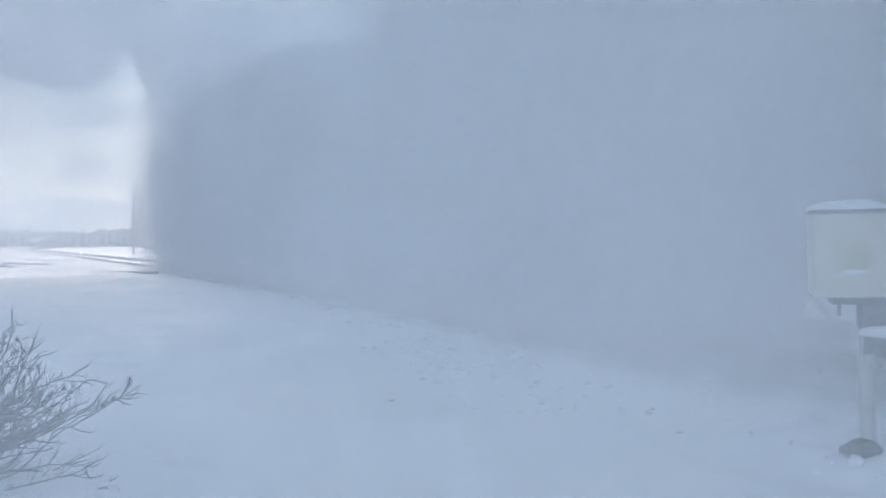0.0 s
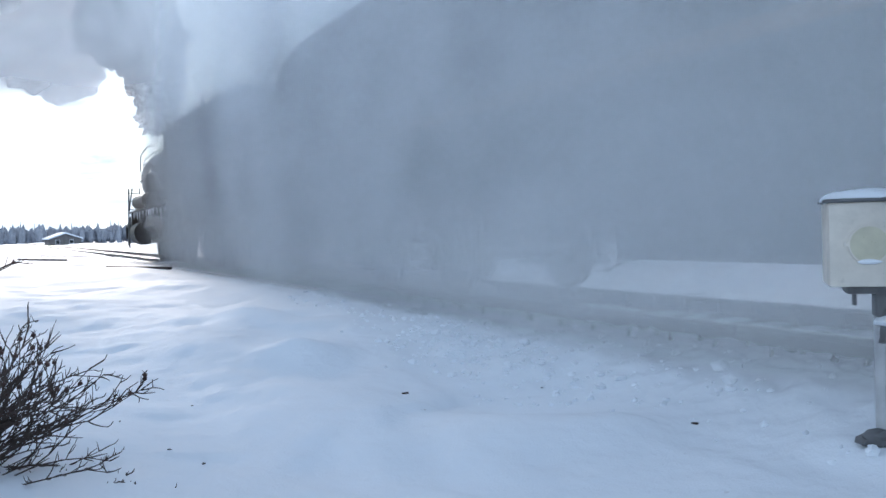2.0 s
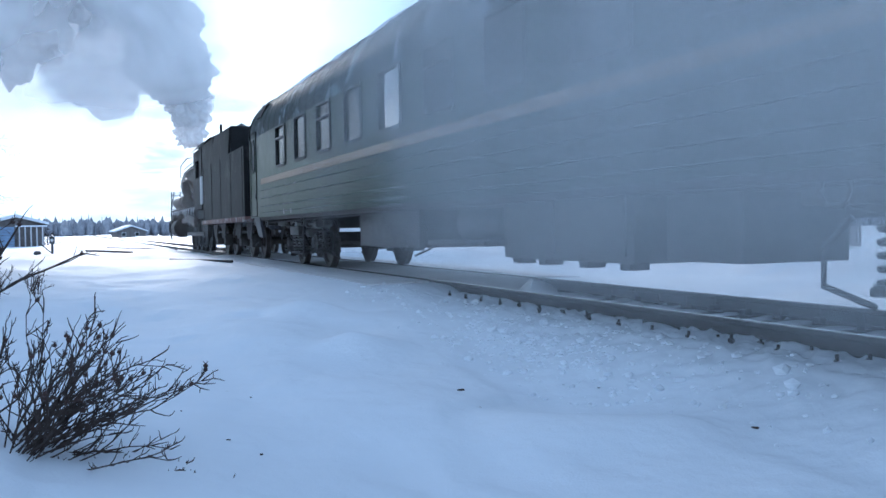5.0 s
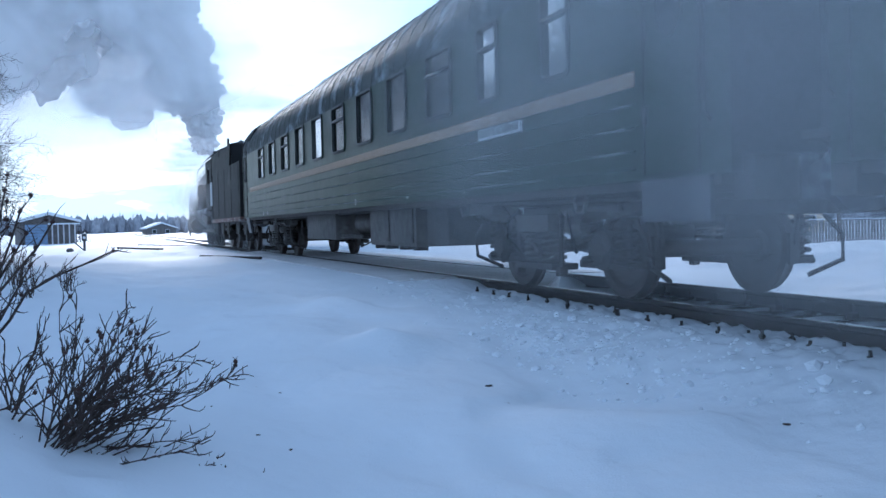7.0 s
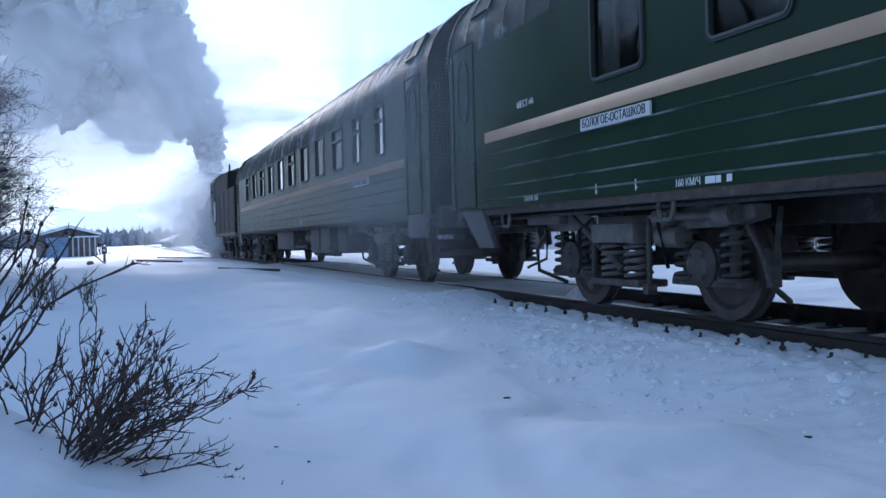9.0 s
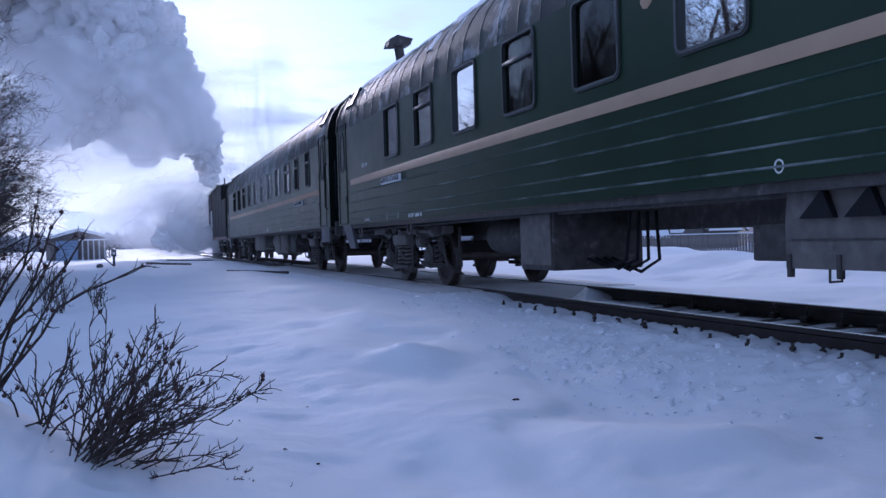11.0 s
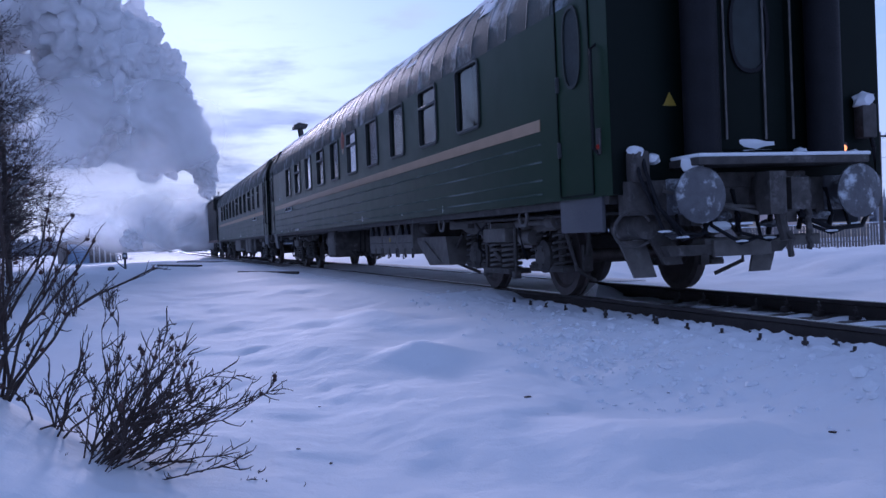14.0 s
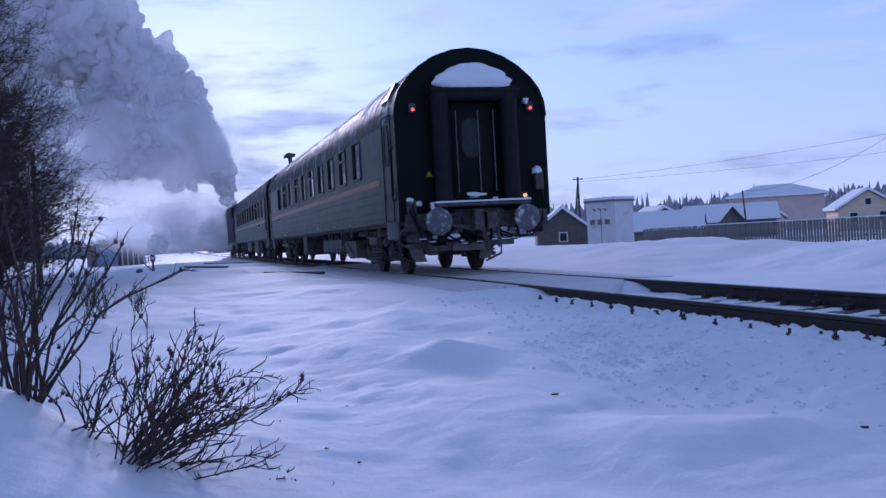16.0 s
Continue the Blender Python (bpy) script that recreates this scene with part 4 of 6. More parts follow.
def under_front(coach):
    big = part("generator_cabinet", bm_box(-1.34, -0.2, -4.6, -2.1, 0.44, 1.1, 0.02), UNDER_GREY, coach, "grey underfloor generator cabinet")
    for y0 in (-4.5, -3.25):
        part("cabinet_door", bm_box(-1.365, -1.34, y0, y0 + 1.1, 0.5, 1.04, 0.012), UNDER_GREY, big)
    for y in (-4.4, -3.7, -2.9, -2.3):
        part("foot", bm_box(-1.3, -1.1, y - 0.08, y + 0.08, 0.38, 0.45, 0.01), UNDER, big)
    part("air_tank", bm_lathe([(-0.65, 0.1), (-0.6, 0.2), (-0.5, 0.24), (0.5, 0.24), (0.6, 0.2), (0.65, 0.1)], (-0.95, -0.9, 0.82), "y", 20), UNDER_GREY, coach)
    part("battery_box", bm_box(-1.33, -0.4, 0.6, 3.4, 0.5, 1.05, 0.02), UNDER_GREY, coach)
    part("side_cabinet", bm_box(-1.36, -0.8, -1.6, 0.2, 0.55, 0.62, 0.02), UNDER, coach)
    part("rear_box", bm_box(-1.3, -0.3, -5.9, -5.0, 0.48, 1.0, 0.02), UNDER, coach)
    part("brake_pipe", bm_tube([(-1.2, -12, 0.95), (-1.25, -6.6, 1.02), (-1.25, 4, 1.02), (-1.2, 12, 0.98)], 0.025, 8), UNDER, coach)
    for y in (-6.9, -9.9, 7.0, 10.7):
        part("hook", bm_hooks(-1.45, (y,)), UNDER_GREY, coach)


PANE_GREY = material("frosted_pane", (0.022, 0.028, 0.03), 0.4, vary=0.3, scale=5, bump=0.02, spec=0.2)
RIB = material("frosted_rib", (0.02, 0.05, 0.036), 0.5, vary=0.3, scale=1.5, bump=0.05, second=(0.2, 0.23, 0.23), cover=0.4)
STEP_GREY = material("grey_step_paint", (0.085, 0.085, 0.095), 0.5, vary=0.12, scale=3, bump=0.08)

wins_rear = [(7.88 - 1.81 * k, 0.88, k in (1, 3, 5, 8)) for k in range(10)]
wins_front = [(6.44 - 12.75 + 1.85 * k, 0.92, k in (0, 3, 6, 8)) for k in range(9)] + [(4.8 - 12.75, 0.55, True), (3.12 - 12.75, 0.55, True)]
rear_coach = make_coach("passenger_coach", "dark green passenger coach with cream stripe, last of the train", wins_rear, (-10.72, 11.03), under_rear)
front_coach = make_coach("passenger_coach", "dark green passenger coach with a cream stripe, coupled behind the tender", wins_front, (-11.05, 10.8), under_front)


def make_locomotive():
    """Steam locomotive; its origin is the coach coupling behind the tender, y ahead."""
    lo = thing("steam_locomotive", pose(TRACK_X, 0, 0), "black sooty steam locomotive running ahead of the train", "locomotive", "coaches of the train")
    part("frame", bm_box(-0.6, 0.6, 10.2, 22.2, 0.85, 1.15, 0.02), BLACK_LOCO, lo)
    boiler = [(10.6, 0.95), (12.4, 1.1), (12.6, 1.02), (18.5, 1.02), (18.6, 1.08), (20.6, 1.08), (20.75, 0.9), (20.9, 0.5), (21.0, 0.2)]
    part("boiler", bm_lathe(boiler, (0, 0, 2.95), "y", 32), BLACK_LOCO, lo, "black cylindrical boiler")
    part("chimney", bm_lathe([(3.85, 0.42), (4.2, 0.34), (4.75, 0.36), (4.8, 0.42), (4.9, 0.42)], (0, 19.7, 0), "z", 24), BLACK_LOCO, lo)
    part("steam_dome", bm_lathe([(3.7, 0.5), (4.2, 0.48), (4.4, 0.36), (4.5, 0.1)], (0, 16.2, 0), "z", 24), BLACK_LOCO, lo)
    for sg in (-1, 1):
        part("running_board", bm_box(*sorted((sg * 0.85, sg * 1.5)), 11.9, 21.4, 1.72, 1.78, 0.01), BLACK_LOCO, lo)
        part("cylinder", bm_rod((sg * 1.15, 19.2, 0.95), (sg * 1.15, 20.6, 0.95), 0.42, n=20), BLACK_LOCO, lo)
        part("handrail", bm_tube([(sg * 1.0, 12.4, 3.5), (sg * 1.02, 20.4, 3.5), (sg * 0.9, 20.9, 3.7), (sg * 0.5, 21.05, 4.05), (0, 21.1, 4.15)], 0.022, 8), FRAME_GREY, lo)
        part("rod", bm_box(*sorted((sg * 0.98, sg * 1.06)), 12.9, 18.6, 0.6, 0.76, 0.02), STEEL, lo)
        for y in (12.4, 13.8, 15.2, 16.6, 18.0):
            wh = bm_lathe([(-0.07, 0.56), (-0.07, 0.66), (0.05, 0.66), (0.06, 0.69), (0.08, 0.69), (0.08, 0.56), (-0.07, 0.56)] if sg < 0 else
                          [(0.07, 0.56), (-0.08, 0.56), (-0.08, 0.69), (-0.06, 0.69), (-0.05, 0.66), (0.07, 0.66), (0.07, 0.56)], (0, 0, 0), "x", 26)
            for k in range(8):
                a = math.pi * k / 4
                bm_rod((0, 0.12 * math.cos(a), 0.12 * math.sin(a)), (0, 0.6 * math.cos(a), 0.6 * math.sin(a)), 0.05, n=6, bm=wh)
            w = part("driving_wheel", wh, BLACK_LOCO, lo, at=pose(sg * 0.79, y, 0.66))
            SPUN.append((w, pose(sg * 0.79, y, 0.66), 0.66))
        part("steps", bm_tube([(sg * 1.45, 21.6, 0.4), (sg * 1.45, 21.6, 1.75), (sg * 1.3, 21.5, 2.7)], 0.03, 8), FRAME_GREY, lo)
        lad = bm_rod((sg * 1.45, 21.95, 0.5), (sg * 1.4, 21.75, 2.7), 0.028, n=8)
        bm_rod((sg * 1.0, 21.95, 0.5), (sg * 1.0, 21.75, 2.7), 0.028, n=8, bm=lad)
        for k in range(7):
            bm_rod((sg * 1.45, 21.93 - 0.025 * k, 0.6 + 0.32 * k), (sg * 1.0, 21.93 - 0.025 * k, 0.6 + 0.32 * k), 0.02, n=6, bm=lad)
        part("front_ladder", lad, FRAME_GREY, lo, "frosted ladder beside the smokebox")
        part("hand_hoop", bm_tube([(sg * 1.05, 20.9, 3.3), (sg * 1.02, 20.95, 3.9), (sg * 0.75, 20.98, 4.25), (sg * 0.5, 21.0, 4.3)], 0.026, 8), FRAME_GREY, lo)
        part("air_reservoir", bm_rod((sg * 1.2, 17.6, 2.1), (sg * 1.2, 20.4, 2.1), 0.27, n=18), BLACK_LOCO, lo)
        part("feed_pump", bm_lathe([(1.78, 0.2), (2.1, 0.24), (2.3, 0.15), (2.45, 0.24), (2.9, 0.22), (2.98, 0.1)], (sg * 1.22, 16.6, 0), "z", 16), BLACK_LOCO, lo)
        part("side_pipe", bm_tube([(sg * 1.05, 12.3, 2.4), (sg * 1.08, 15.5, 2.35), (sg * 1.2, 16.4, 2.9), (sg * 1.12, 18.0, 3.1), (sg * 1.06, 20.6, 2.9)], 0.06, 8), BLACK_LOCO, lo)
        part("ash_pan", bm_prism([(11.9, 1.15), (14.2, 1.15), (13.8, 0.55), (12.2, 0.55)], "x", *sorted((sg * 0.72, sg * 1.0))), BLACK_LOCO, lo)
        part("firebox_side", bm_prism([(11.8, 1.3), (14.8, 1.3), (14.8, 2.9), (11.8, 3.1)], "x", *sorted((sg * 0.7, sg * 1.04))), BLACK_LOCO, lo)
        part("smokebox_saddle", bm_prism([(18.4, 1.0), (20.9, 1.0), (20.7, 2.4), (18.6, 2.4)], "x", *sorted((sg * 0.1, sg * 0.95))), BLACK_LOCO, lo)
        part("apron_plate", bm_prism([(20.6, 1.75), (22.2, 1.3), (22.2, 1.2), (20.6, 1.1)], "x", *sorted((sg * 0.5, sg * 1.45))), BLACK_LOCO, lo)
        part("valve_gear", bm_prism([(14.4, 1.35), (17.2, 1.55), (19.2, 1.3), (19.2, 1.15), (16.8, 1.2), (14.6, 0.95)], "x", *sorted((sg * 1.1, sg * 1.22))), STEEL, lo)
        for k in range(14):
            y, ln = 12.2 + 0.66 * k + 0.2 * math.sin(5.1 * k), 0.14 + 0.2 * abs(math.sin(2.3 * k))
            part("icicle", bm_rod((sg * 1.46, y, 1.73), (sg * 1.46, y, 1.73 - ln), 0.03, 0.004, 6), FROST, lo, "white icicle under the running board")
    part("pilot_deck", bm_box(-1.5, 1.5, 20.9, 22.3, 1.2, 1.3, 0.02), BLACK_LOCO, lo)
    part("buffer_beam", bm_box(-1.5, 1.5, 22.2, 22.35, 0.75, 1.2, 0.02), BLACK_LOCO, lo)
    cab = part("cab", wall_with_openings(-1.5, -1.44, 9.6, 11.9, 1.6, 3.75, [(10.35, 11.35, 2.75, 3.4)]), BLACK_LOCO, lo, "black driver's cab", smooth=None)
    part("cab_side", wall_with_openings(1.44, 1.5, 9.6, 11.9, 1.6, 3.75, [(10.35, 11.35, 2.75, 3.4)]), BLACK_LOCO, cab, smooth=None)
    part("cab_front", bm_box(-1.44, 1.44, 11.84, 11.9, 1.6, 3.75), BLACK_LOCO, cab)
    sec = [(-1.62, 3.72), (-1.3, 4.05), (-0.8, 4.28), (0, 4.38), (0.8, 4.28), (1.3, 4.05), (1.62, 3.72), (1.3, 3.98), (0.8, 4.2), (0, 4.3), (-0.8, 4.2), (-1.3, 3.98)]
    part("cab_roof", bm_prism(sec, "y", 8.9, 12.1), BLACK_LOCO, cab)
    part("cab_door_panel", bm_box(-1.52, -1.46, 9.45, 9.95, 1.75, 2.75, 0.01), PALE_PANEL, cab, "pale frosted panel beside the cab door")
    part("whistle", bm_rod((-0.6, 10.8, 4.2), (-0.6, 10.8, 4.75), 0.05, n=10), BLACK_LOCO, lo)
    # tender
    te = part("tender", bm_prism([(-1.5, 1.15), (1.5, 1.15), (1.5, 3.05), (-1.5, 3.05)], "y", 0.75, 9.3), BLACK_LOCO, lo, "sooty slab-sided tender", smooth=None)
    for sg in (-1, 1):
        part("bunker_side", bm_prism([(3.4, 3.05), (9.3, 3.05), (9.3, 3.8), (3.1, 3.8)], "x", *sorted((sg * 1.44, sg * 1.5))), BLACK_LOCO, te, smooth=None)
        for k in range(5):
            part("side_seam", bm_box(*sorted((sg * 1.5, sg * 1.512)), 1.0 + 2.0 * k, 1.05 + 2.0 * k, 1.2, 3.0, 0.004), BLACK_LOCO, te)
        part("sill", bm_box(*sorted((sg * 1.3, sg * 1.54)), 0.6, 9.4, 1.02, 1.16, 0.015), SILL_RUST, te)
        for y in (1.6, 3.4, 6.4, 8.2):
            part("tender_axle_box", bm_box(*sorted((sg * 0.95, sg * 1.2)), y - 0.18, y + 0.18, 0.32, 0.7, 0.03), UNDER, te)
            part("leaf_spring", bm_prism([(y - 0.55, 0.78), (y + 0.55, 0.78), (y + 0.3, 0.9), (y - 0.3, 0.9)], "x", *sorted((sg * 1.0, sg * 1.15))), UNDER, te)
            part("frame_plate", bm_prism([(y - 0.5, 1.0), (y + 0.5, 1.0), (y + 0.25, 0.55), (y - 0.25, 0.55)], "x", *sorted((sg * 1.2, sg * 1.24))), UNDER, te)
    part("bunker_back", bm_box(-1.44, 1.44, 3.2, 3.3, 3.05, 3.85), BLACK_LOCO, te)
    coal = bmesh.new()
    for k in range(60):
        bm_lump((random.uniform(-1.3, 1.3), random.uniform(3.6, 9.0), 3.55 + random.random() * 0.35), (0.25, 0.25, 0.2), k, 0.6, 1, coal, 2)
    part("coal", coal, COAL, te, "heap of frosted coal", smooth=None)
    part("tender_back_ladder", bm_box(-1.2, -0.8, 0.65, 0.75, 1.2, 3.0, 0.01), BLACK_LOCO, te)
    for y in (1.6, 3.4, 6.4, 8.2):
        make_wheelset(lo, y, 0.475)
    return lo


FROST = material("hoar_frost", (0.7, 0.72, 0.76), 0.85, vary=0.2, scale=8, bump=0.5)
PALE_PANEL = material("frosted_pale_panel", (0.6, 0.62, 0.64), 0.6, vary=0.2, scale=4, bump=0.1)
SILL_RUST = material("rusty_red_sill", (0.16, 0.085, 0.07), 0.65, vary=0.3, scale=5, bump=0.2, second=(0.4, 0.38, 0.37), cover=0.3)
COAL = material("frosted_coal", (0.02, 0.02, 0.022), 0.5, vary=0.4, scale=8, bump=0.4, second=(0.5, 0.52, 0.55), cover=0.3)
locomotive = make_locomotive()

# ---- trees and bushes ----
def grow(bm, tips, p, d, length, r, level, rng, sides, spread, lift, shrink):
    """One limb in bent pieces, with side limbs."""
    n = 4 if level > 1 else 3
    pts, rad = [p.copy()], [r]
    kids = []
    for i in range(n):
        d = (d + Vector((rng.uniform(-1, 1), rng.uniform(-1, 1), rng.uniform(-0.7, 1) * lift)) * 0.22).normalized()
        p = p + d * length / n
        pts.append(p.copy()), rad.append(r * (1 - 0.75 * (i + 1) / n) + 0.002)
        if level > 0 and i >= (1 if level > 2 else 0):
            for _ in range(rng.choice((1, 2, 2)) if level > 1 else rng.choice((1, 2))):
                side = d.orthogonal()
                side.rotate(Matrix.Rotation(rng.uniform(0, 6.28), 3, d))
                kids.append((p.copy(), (d + side * spread * rng.uniform(0.6, 1.3)).normalized(), length * shrink * rng.uniform(0.6, 1.1), max(rad[-1] * 0.6, 0.003)))
    bm_tube(pts, r, sides if level > 1 else 3, bm, rad)
    if level == 0:
        tips.append(p)
    for k in kids:
        grow(bm, tips, *k, level - 1, rng, sides, spread, lift, shrink)


def make_tree(seed, height):
    rng = random.Random(seed)
    tree = thing("bare_tree", pose(0, 0, 0), "dark leafless tree with dense fine twigs in the snow", "tree", "bare trees beside the track")
    trunk = bmesh.new()
    pts = [(rng.uniform(-0.1, 0.1) * k, rng.uniform(-0.1, 0.1) * k, -0.3 + height * 0.85 * k / 7) for k in range(8)]
    bm_tube(pts, 0, 9, trunk, [0.16 * (1 - k / 8.5) + 0.015 for k in range(8)])
    part("trunk", trunk, TWIG, tree)
    crown, tips = bmesh.new(), []
    for k in range(30):
        h = rng.uniform(0.05, 0.98)
        i = min(int(h * 7), 6)
        p = Vector(pts[i]).lerp(Vector(pts[i + 1]), h * 7 - i)
        a = rng.uniform(0, 6.28)
        grow(crown, tips, p, Vector((math.cos(a), math.sin(a), rng.uniform(0.3, 0.9))).normalized(), height * (0.36 - 0.24 * h), 0.045 * (1.1 - h), 3, rng, 5, 0.75, 0.6, 0.5)
    part("crown", crown, TWIG, tree, smooth=None)
    return tree


def plant(ob, spots):
    for i, (x, y, s, turn) in enumerate(spots):
        m = pose(x, y, snow_height(x, y) - 0.05, 0, 0, turn)
        t = ob if i == 0 else copy_thing(ob, m)
        t.matrix_basis = m


def make_bush(label, base, tips_at, seed, reach, hips, root=0.12, thick=1.0):
    """A rose bush of many thin stems: base, and directions (right, up, depth, length share)."""
    rng = random.Random(seed)
    bush = thing("rose_bush", pose(*base), label, "bush", "rose bushes in the snow")
    stems, hip_at = 0, []
    for (dx, dz, ln, n, *curl) in tips_at:
        for _ in range(n):
            bm = bmesh.new()
            d = Vector((dx + rng.gauss(0, 0.12), rng.gauss(0, 0.3), dz + rng.gauss(0, 0.1))).normalized()
            p = Vector((rng.uniform(-0.7, 1) * root, rng.uniform(-1.1, 1.1) * root, rng.uniform(-0.06, 0.01)))
            length = reach * ln * rng.uniform(0.75, 1.05)
            pts, rad = [p.copy()], [0.0062 * thick]
            bend = Vector((rng.gauss(0.1, 0.25), rng.gauss(0, 0.2), rng.gauss(0.15, 0.2) + (curl[0] if curl else 0)))
            for i in range(7):
                d = (d + bend * 0.1 + Vector((rng.gauss(0, 1), rng.gauss(0, 1), rng.gauss(0, 1))) * 0.16).normalized()
                p = p + d * length / 7
                pts.append(p.copy()), rad.append((0.0058 - 0.0005 * i) * thick)
                if i >= 2:
                    for _ in range(rng.choice((1, 1, 2, 2))):
                        q, e = p.copy(), (d + Vector((rng.gauss(0, 0.45), rng.gauss(0, 0.4), rng.gauss(0.12, 0.4)))).normalized()
                        twig, l2 = [q.copy()], length * rng.uniform(0.10, 0.24) * (1.15 - i * 0.08)
                        for _ in range(4):
                            e = (e + Vector((rng.gauss(0, 1), rng.gauss(0, 1), rng.gauss(0.25, 1))) * 0.16).normalized()
                            q = q + e * l2 / 4
                            twig.append(q.copy())
                            if rng.random() < 0.28:
                                s = (e + Vector((rng.gauss(0, 0.5), rng.gauss(0, 0.5), rng.gauss(0.2, 0.4)))).normalized()
                                bm_tube([q, q + s * l2 * 0.2, q + s * l2 * 0.36 + Vector((0, 0, 0.01))], 0, 4, bm, [0.0026, 0.0022, 0.0015])
                        bm_tube(twig, 0, 4, bm, [0.0036, 0.0031, 0.0026, 0.0021, 0.0015])
                        if rng.random() < hips:
                            hip_at.append(twig[-1])
            bm_tube(pts, 0, 5, bm, rad)
            if rng.random() < hips:
                hip_at.append(pts[-1])
            part("stem", bm, TWIG, bush)
    for p in hip_at[:70]:
        h = bm_lump(p, (0.013, 0.013, 0.012), stems, 0.25, 1)
        stems += 1
        for k in range(4):
            a = 1.57 * k + stems
            bm_rod(p + Vector((0, 0, 0.008)), p + Vector((0.014 * math.cos(a), 0.014 * math.sin(a), 0.022)), 0.0018, 0.0008, 4, h)
        part("rose_hip", h, HIP, bush)
    return bush


tree_a = make_tree(3, 8.5)
plant(tree_a, [(-4.8, 21, 1, 0), (-5.0, 28, 1, 140), (-5.6, 31, 1, 15), (-4.9, 24, 1, 75), (-4.5, 23.4, 1, 333), (-5.6, 18.5, 1, 80), (-5.7, 24.5, 1, 250), (-7.2, 21.5, 1, 20), (-4.6, 17, 1, 170), (-9.5, 14, 1, 200), (-10, 1.5, 1, 310), (-13, 26, 1, 130), (-7.6, 38, 1, 60), (-8.8, 45, 1, 110), (-7.4, 33, 1, 290)])
tree_b = make_tree(8, 7.4)
plant(tree_b, [(-5.4, 27, 1, 40), (-5.2, 30, 1, 190), (-6.0, 34, 1, 66), (-5.4, 19.4, 1, 10), (-6.3, 25.6, 1, 200), (-4.9, 20.4, 1, 95), (-5.2, 22.5, 1, 150), (-5.6, 23, 1, 300), (-7.5, 17, 1, 70), (-8.5, 8.5, 1, 260), (-8.5, -3.5, 1, 20), (-12, 5, 1, 100), (-8.0, 41, 1, 30), (-10, 52, 1, 220), (-6.6, 29.5, 1, 330)])

for k, (x, y, h) in enumerate([(-14, 45, 1.7), (-18, 52, 1.9), (-20, 57, 2.0), (-24, 62, 1.8), (-22, 68, 1.9), (-27, 75, 1.9), (-17, 115, 1.7), (-20, 120, 1.9), (-24, 112, 1.8), (-27, 128, 2.0), (-31, 120, 1.8),
                               (-22, 135, 1.9), (-19, 128, 1.7), (-36, 130, 2.0), (-28, 105, 1.8), (-33, 108, 1.9), (-26, 95, 1.8), (-30, 90, 1.9), (-23, 84, 1.7), (-40, 120, 2.0)]):
    far = copy_thing(tree_a if k % 2 else tree_b, pose(x, y, -0.6, 0, 0, 67 * k))
    far.scale = (h, h, h)
    tagged(far, "tall dark leafless tree in a row along the far road", "tree", "bare trees along the far road")

make_bush("dark bare rose bush leaning over the snow, withered hips", (-0.31, 4.57, -0.25),
          [(0.15, 1.0, 0.72, 4), (0.4, 1.0, 0.86, 8), (0.62, 0.85, 0.98, 14), (0.85, 0.7, 0.98, 15), (1.0, 0.5, 0.95, 13), (1.0, 0.22, 0.78, 10, 0.5), (1.0, -0.05, 0.66, 7, 0.2), (0.9, -0.4, 0.6, 6, -0.1),
           (0.55, -0.8, 0.42, 4), (0.1, -1.0, 0.3, 3), (-0.7, -0.5, 0.2, 3), (-0.5, 0.5, 0.3, 2)],
          5, 0.84, 0.2, 0.12, 0.75)
make_bush("tall bare rose bush with clusters of dark hips", (-0.78, 4.98, -0.02),
          [(0.05, 1.0, 1.0, 5), (0.25, 1.0, 1.0, 5), (-0.25, 1.0, 0.95, 5), (0.55, 0.9, 0.65, 4), (-0.5, 0.9, 0.8, 5)], 11, 1.16, 0.5, 0.06, 1.7)
make_bush("low bare rose bush between taller ones", (-0.52, 4.8, -0.1), [(0.3, 1.0, 1.0, 4), (0.6, 0.8, 0.9, 3), (-0.2, 1.0, 0.9, 3)], 23, 0.46, 0.08)
make_bush("thin bare twigs poking out of snow", (0.17, 4.52, -0.37), [(0.9, 0.15, 1.0, 2), (0.8, -0.12, 0.8, 1)], 31, 0.34, 0.0)
make_bush("thin bare twigs poking out of snow", (0.42, 4.34, -0.44), [(0.5, 0.5, 1.0, 2), (0.9, 0.05, 0.9, 2)], 37, 0.2, 0.0)
for k, (x, y, s) in enumerate([(-1.0, 12.5, 0.55), (-0.6, 14.5, 0.5), (-1.7, 12.0, 0.7), (-1.4, 15.5, 0.6), (-2.3, 14, 0.8), (-2.2, 9.5, 0.9), (-1.9, 8.0, 0.9)]):
    make_bush("far dry brush standing in the snow", (x, y, snow_height(x, y) - 0.03), [(-0.2, 1, 1, 4), (0.1, 1, 1, 5), (0.35, 1, 0.9, 4), (-0.5, 1, 0.8, 3)], 50 + k, s, 0.0)

# ---- the post box beside the track, and small trackside things ----
BOX_PAINT = material("weathered_cream_paint", (0.62, 0.57, 0.50), 0.6, vary=0.12, scale=9, bump=0.1, second=(0.42, 0.38, 0.33), cover=0.08)
LENS = material("yellowed_disc", (0.50, 0.47, 0.35), 0.35, vary=0.15, scale=12, bump=0.1)
GREY_IRON = material("grey_iron", (0.12, 0.12, 0.125), 0.6, 0.3, vary=0.3, scale=9, bump=0.2)


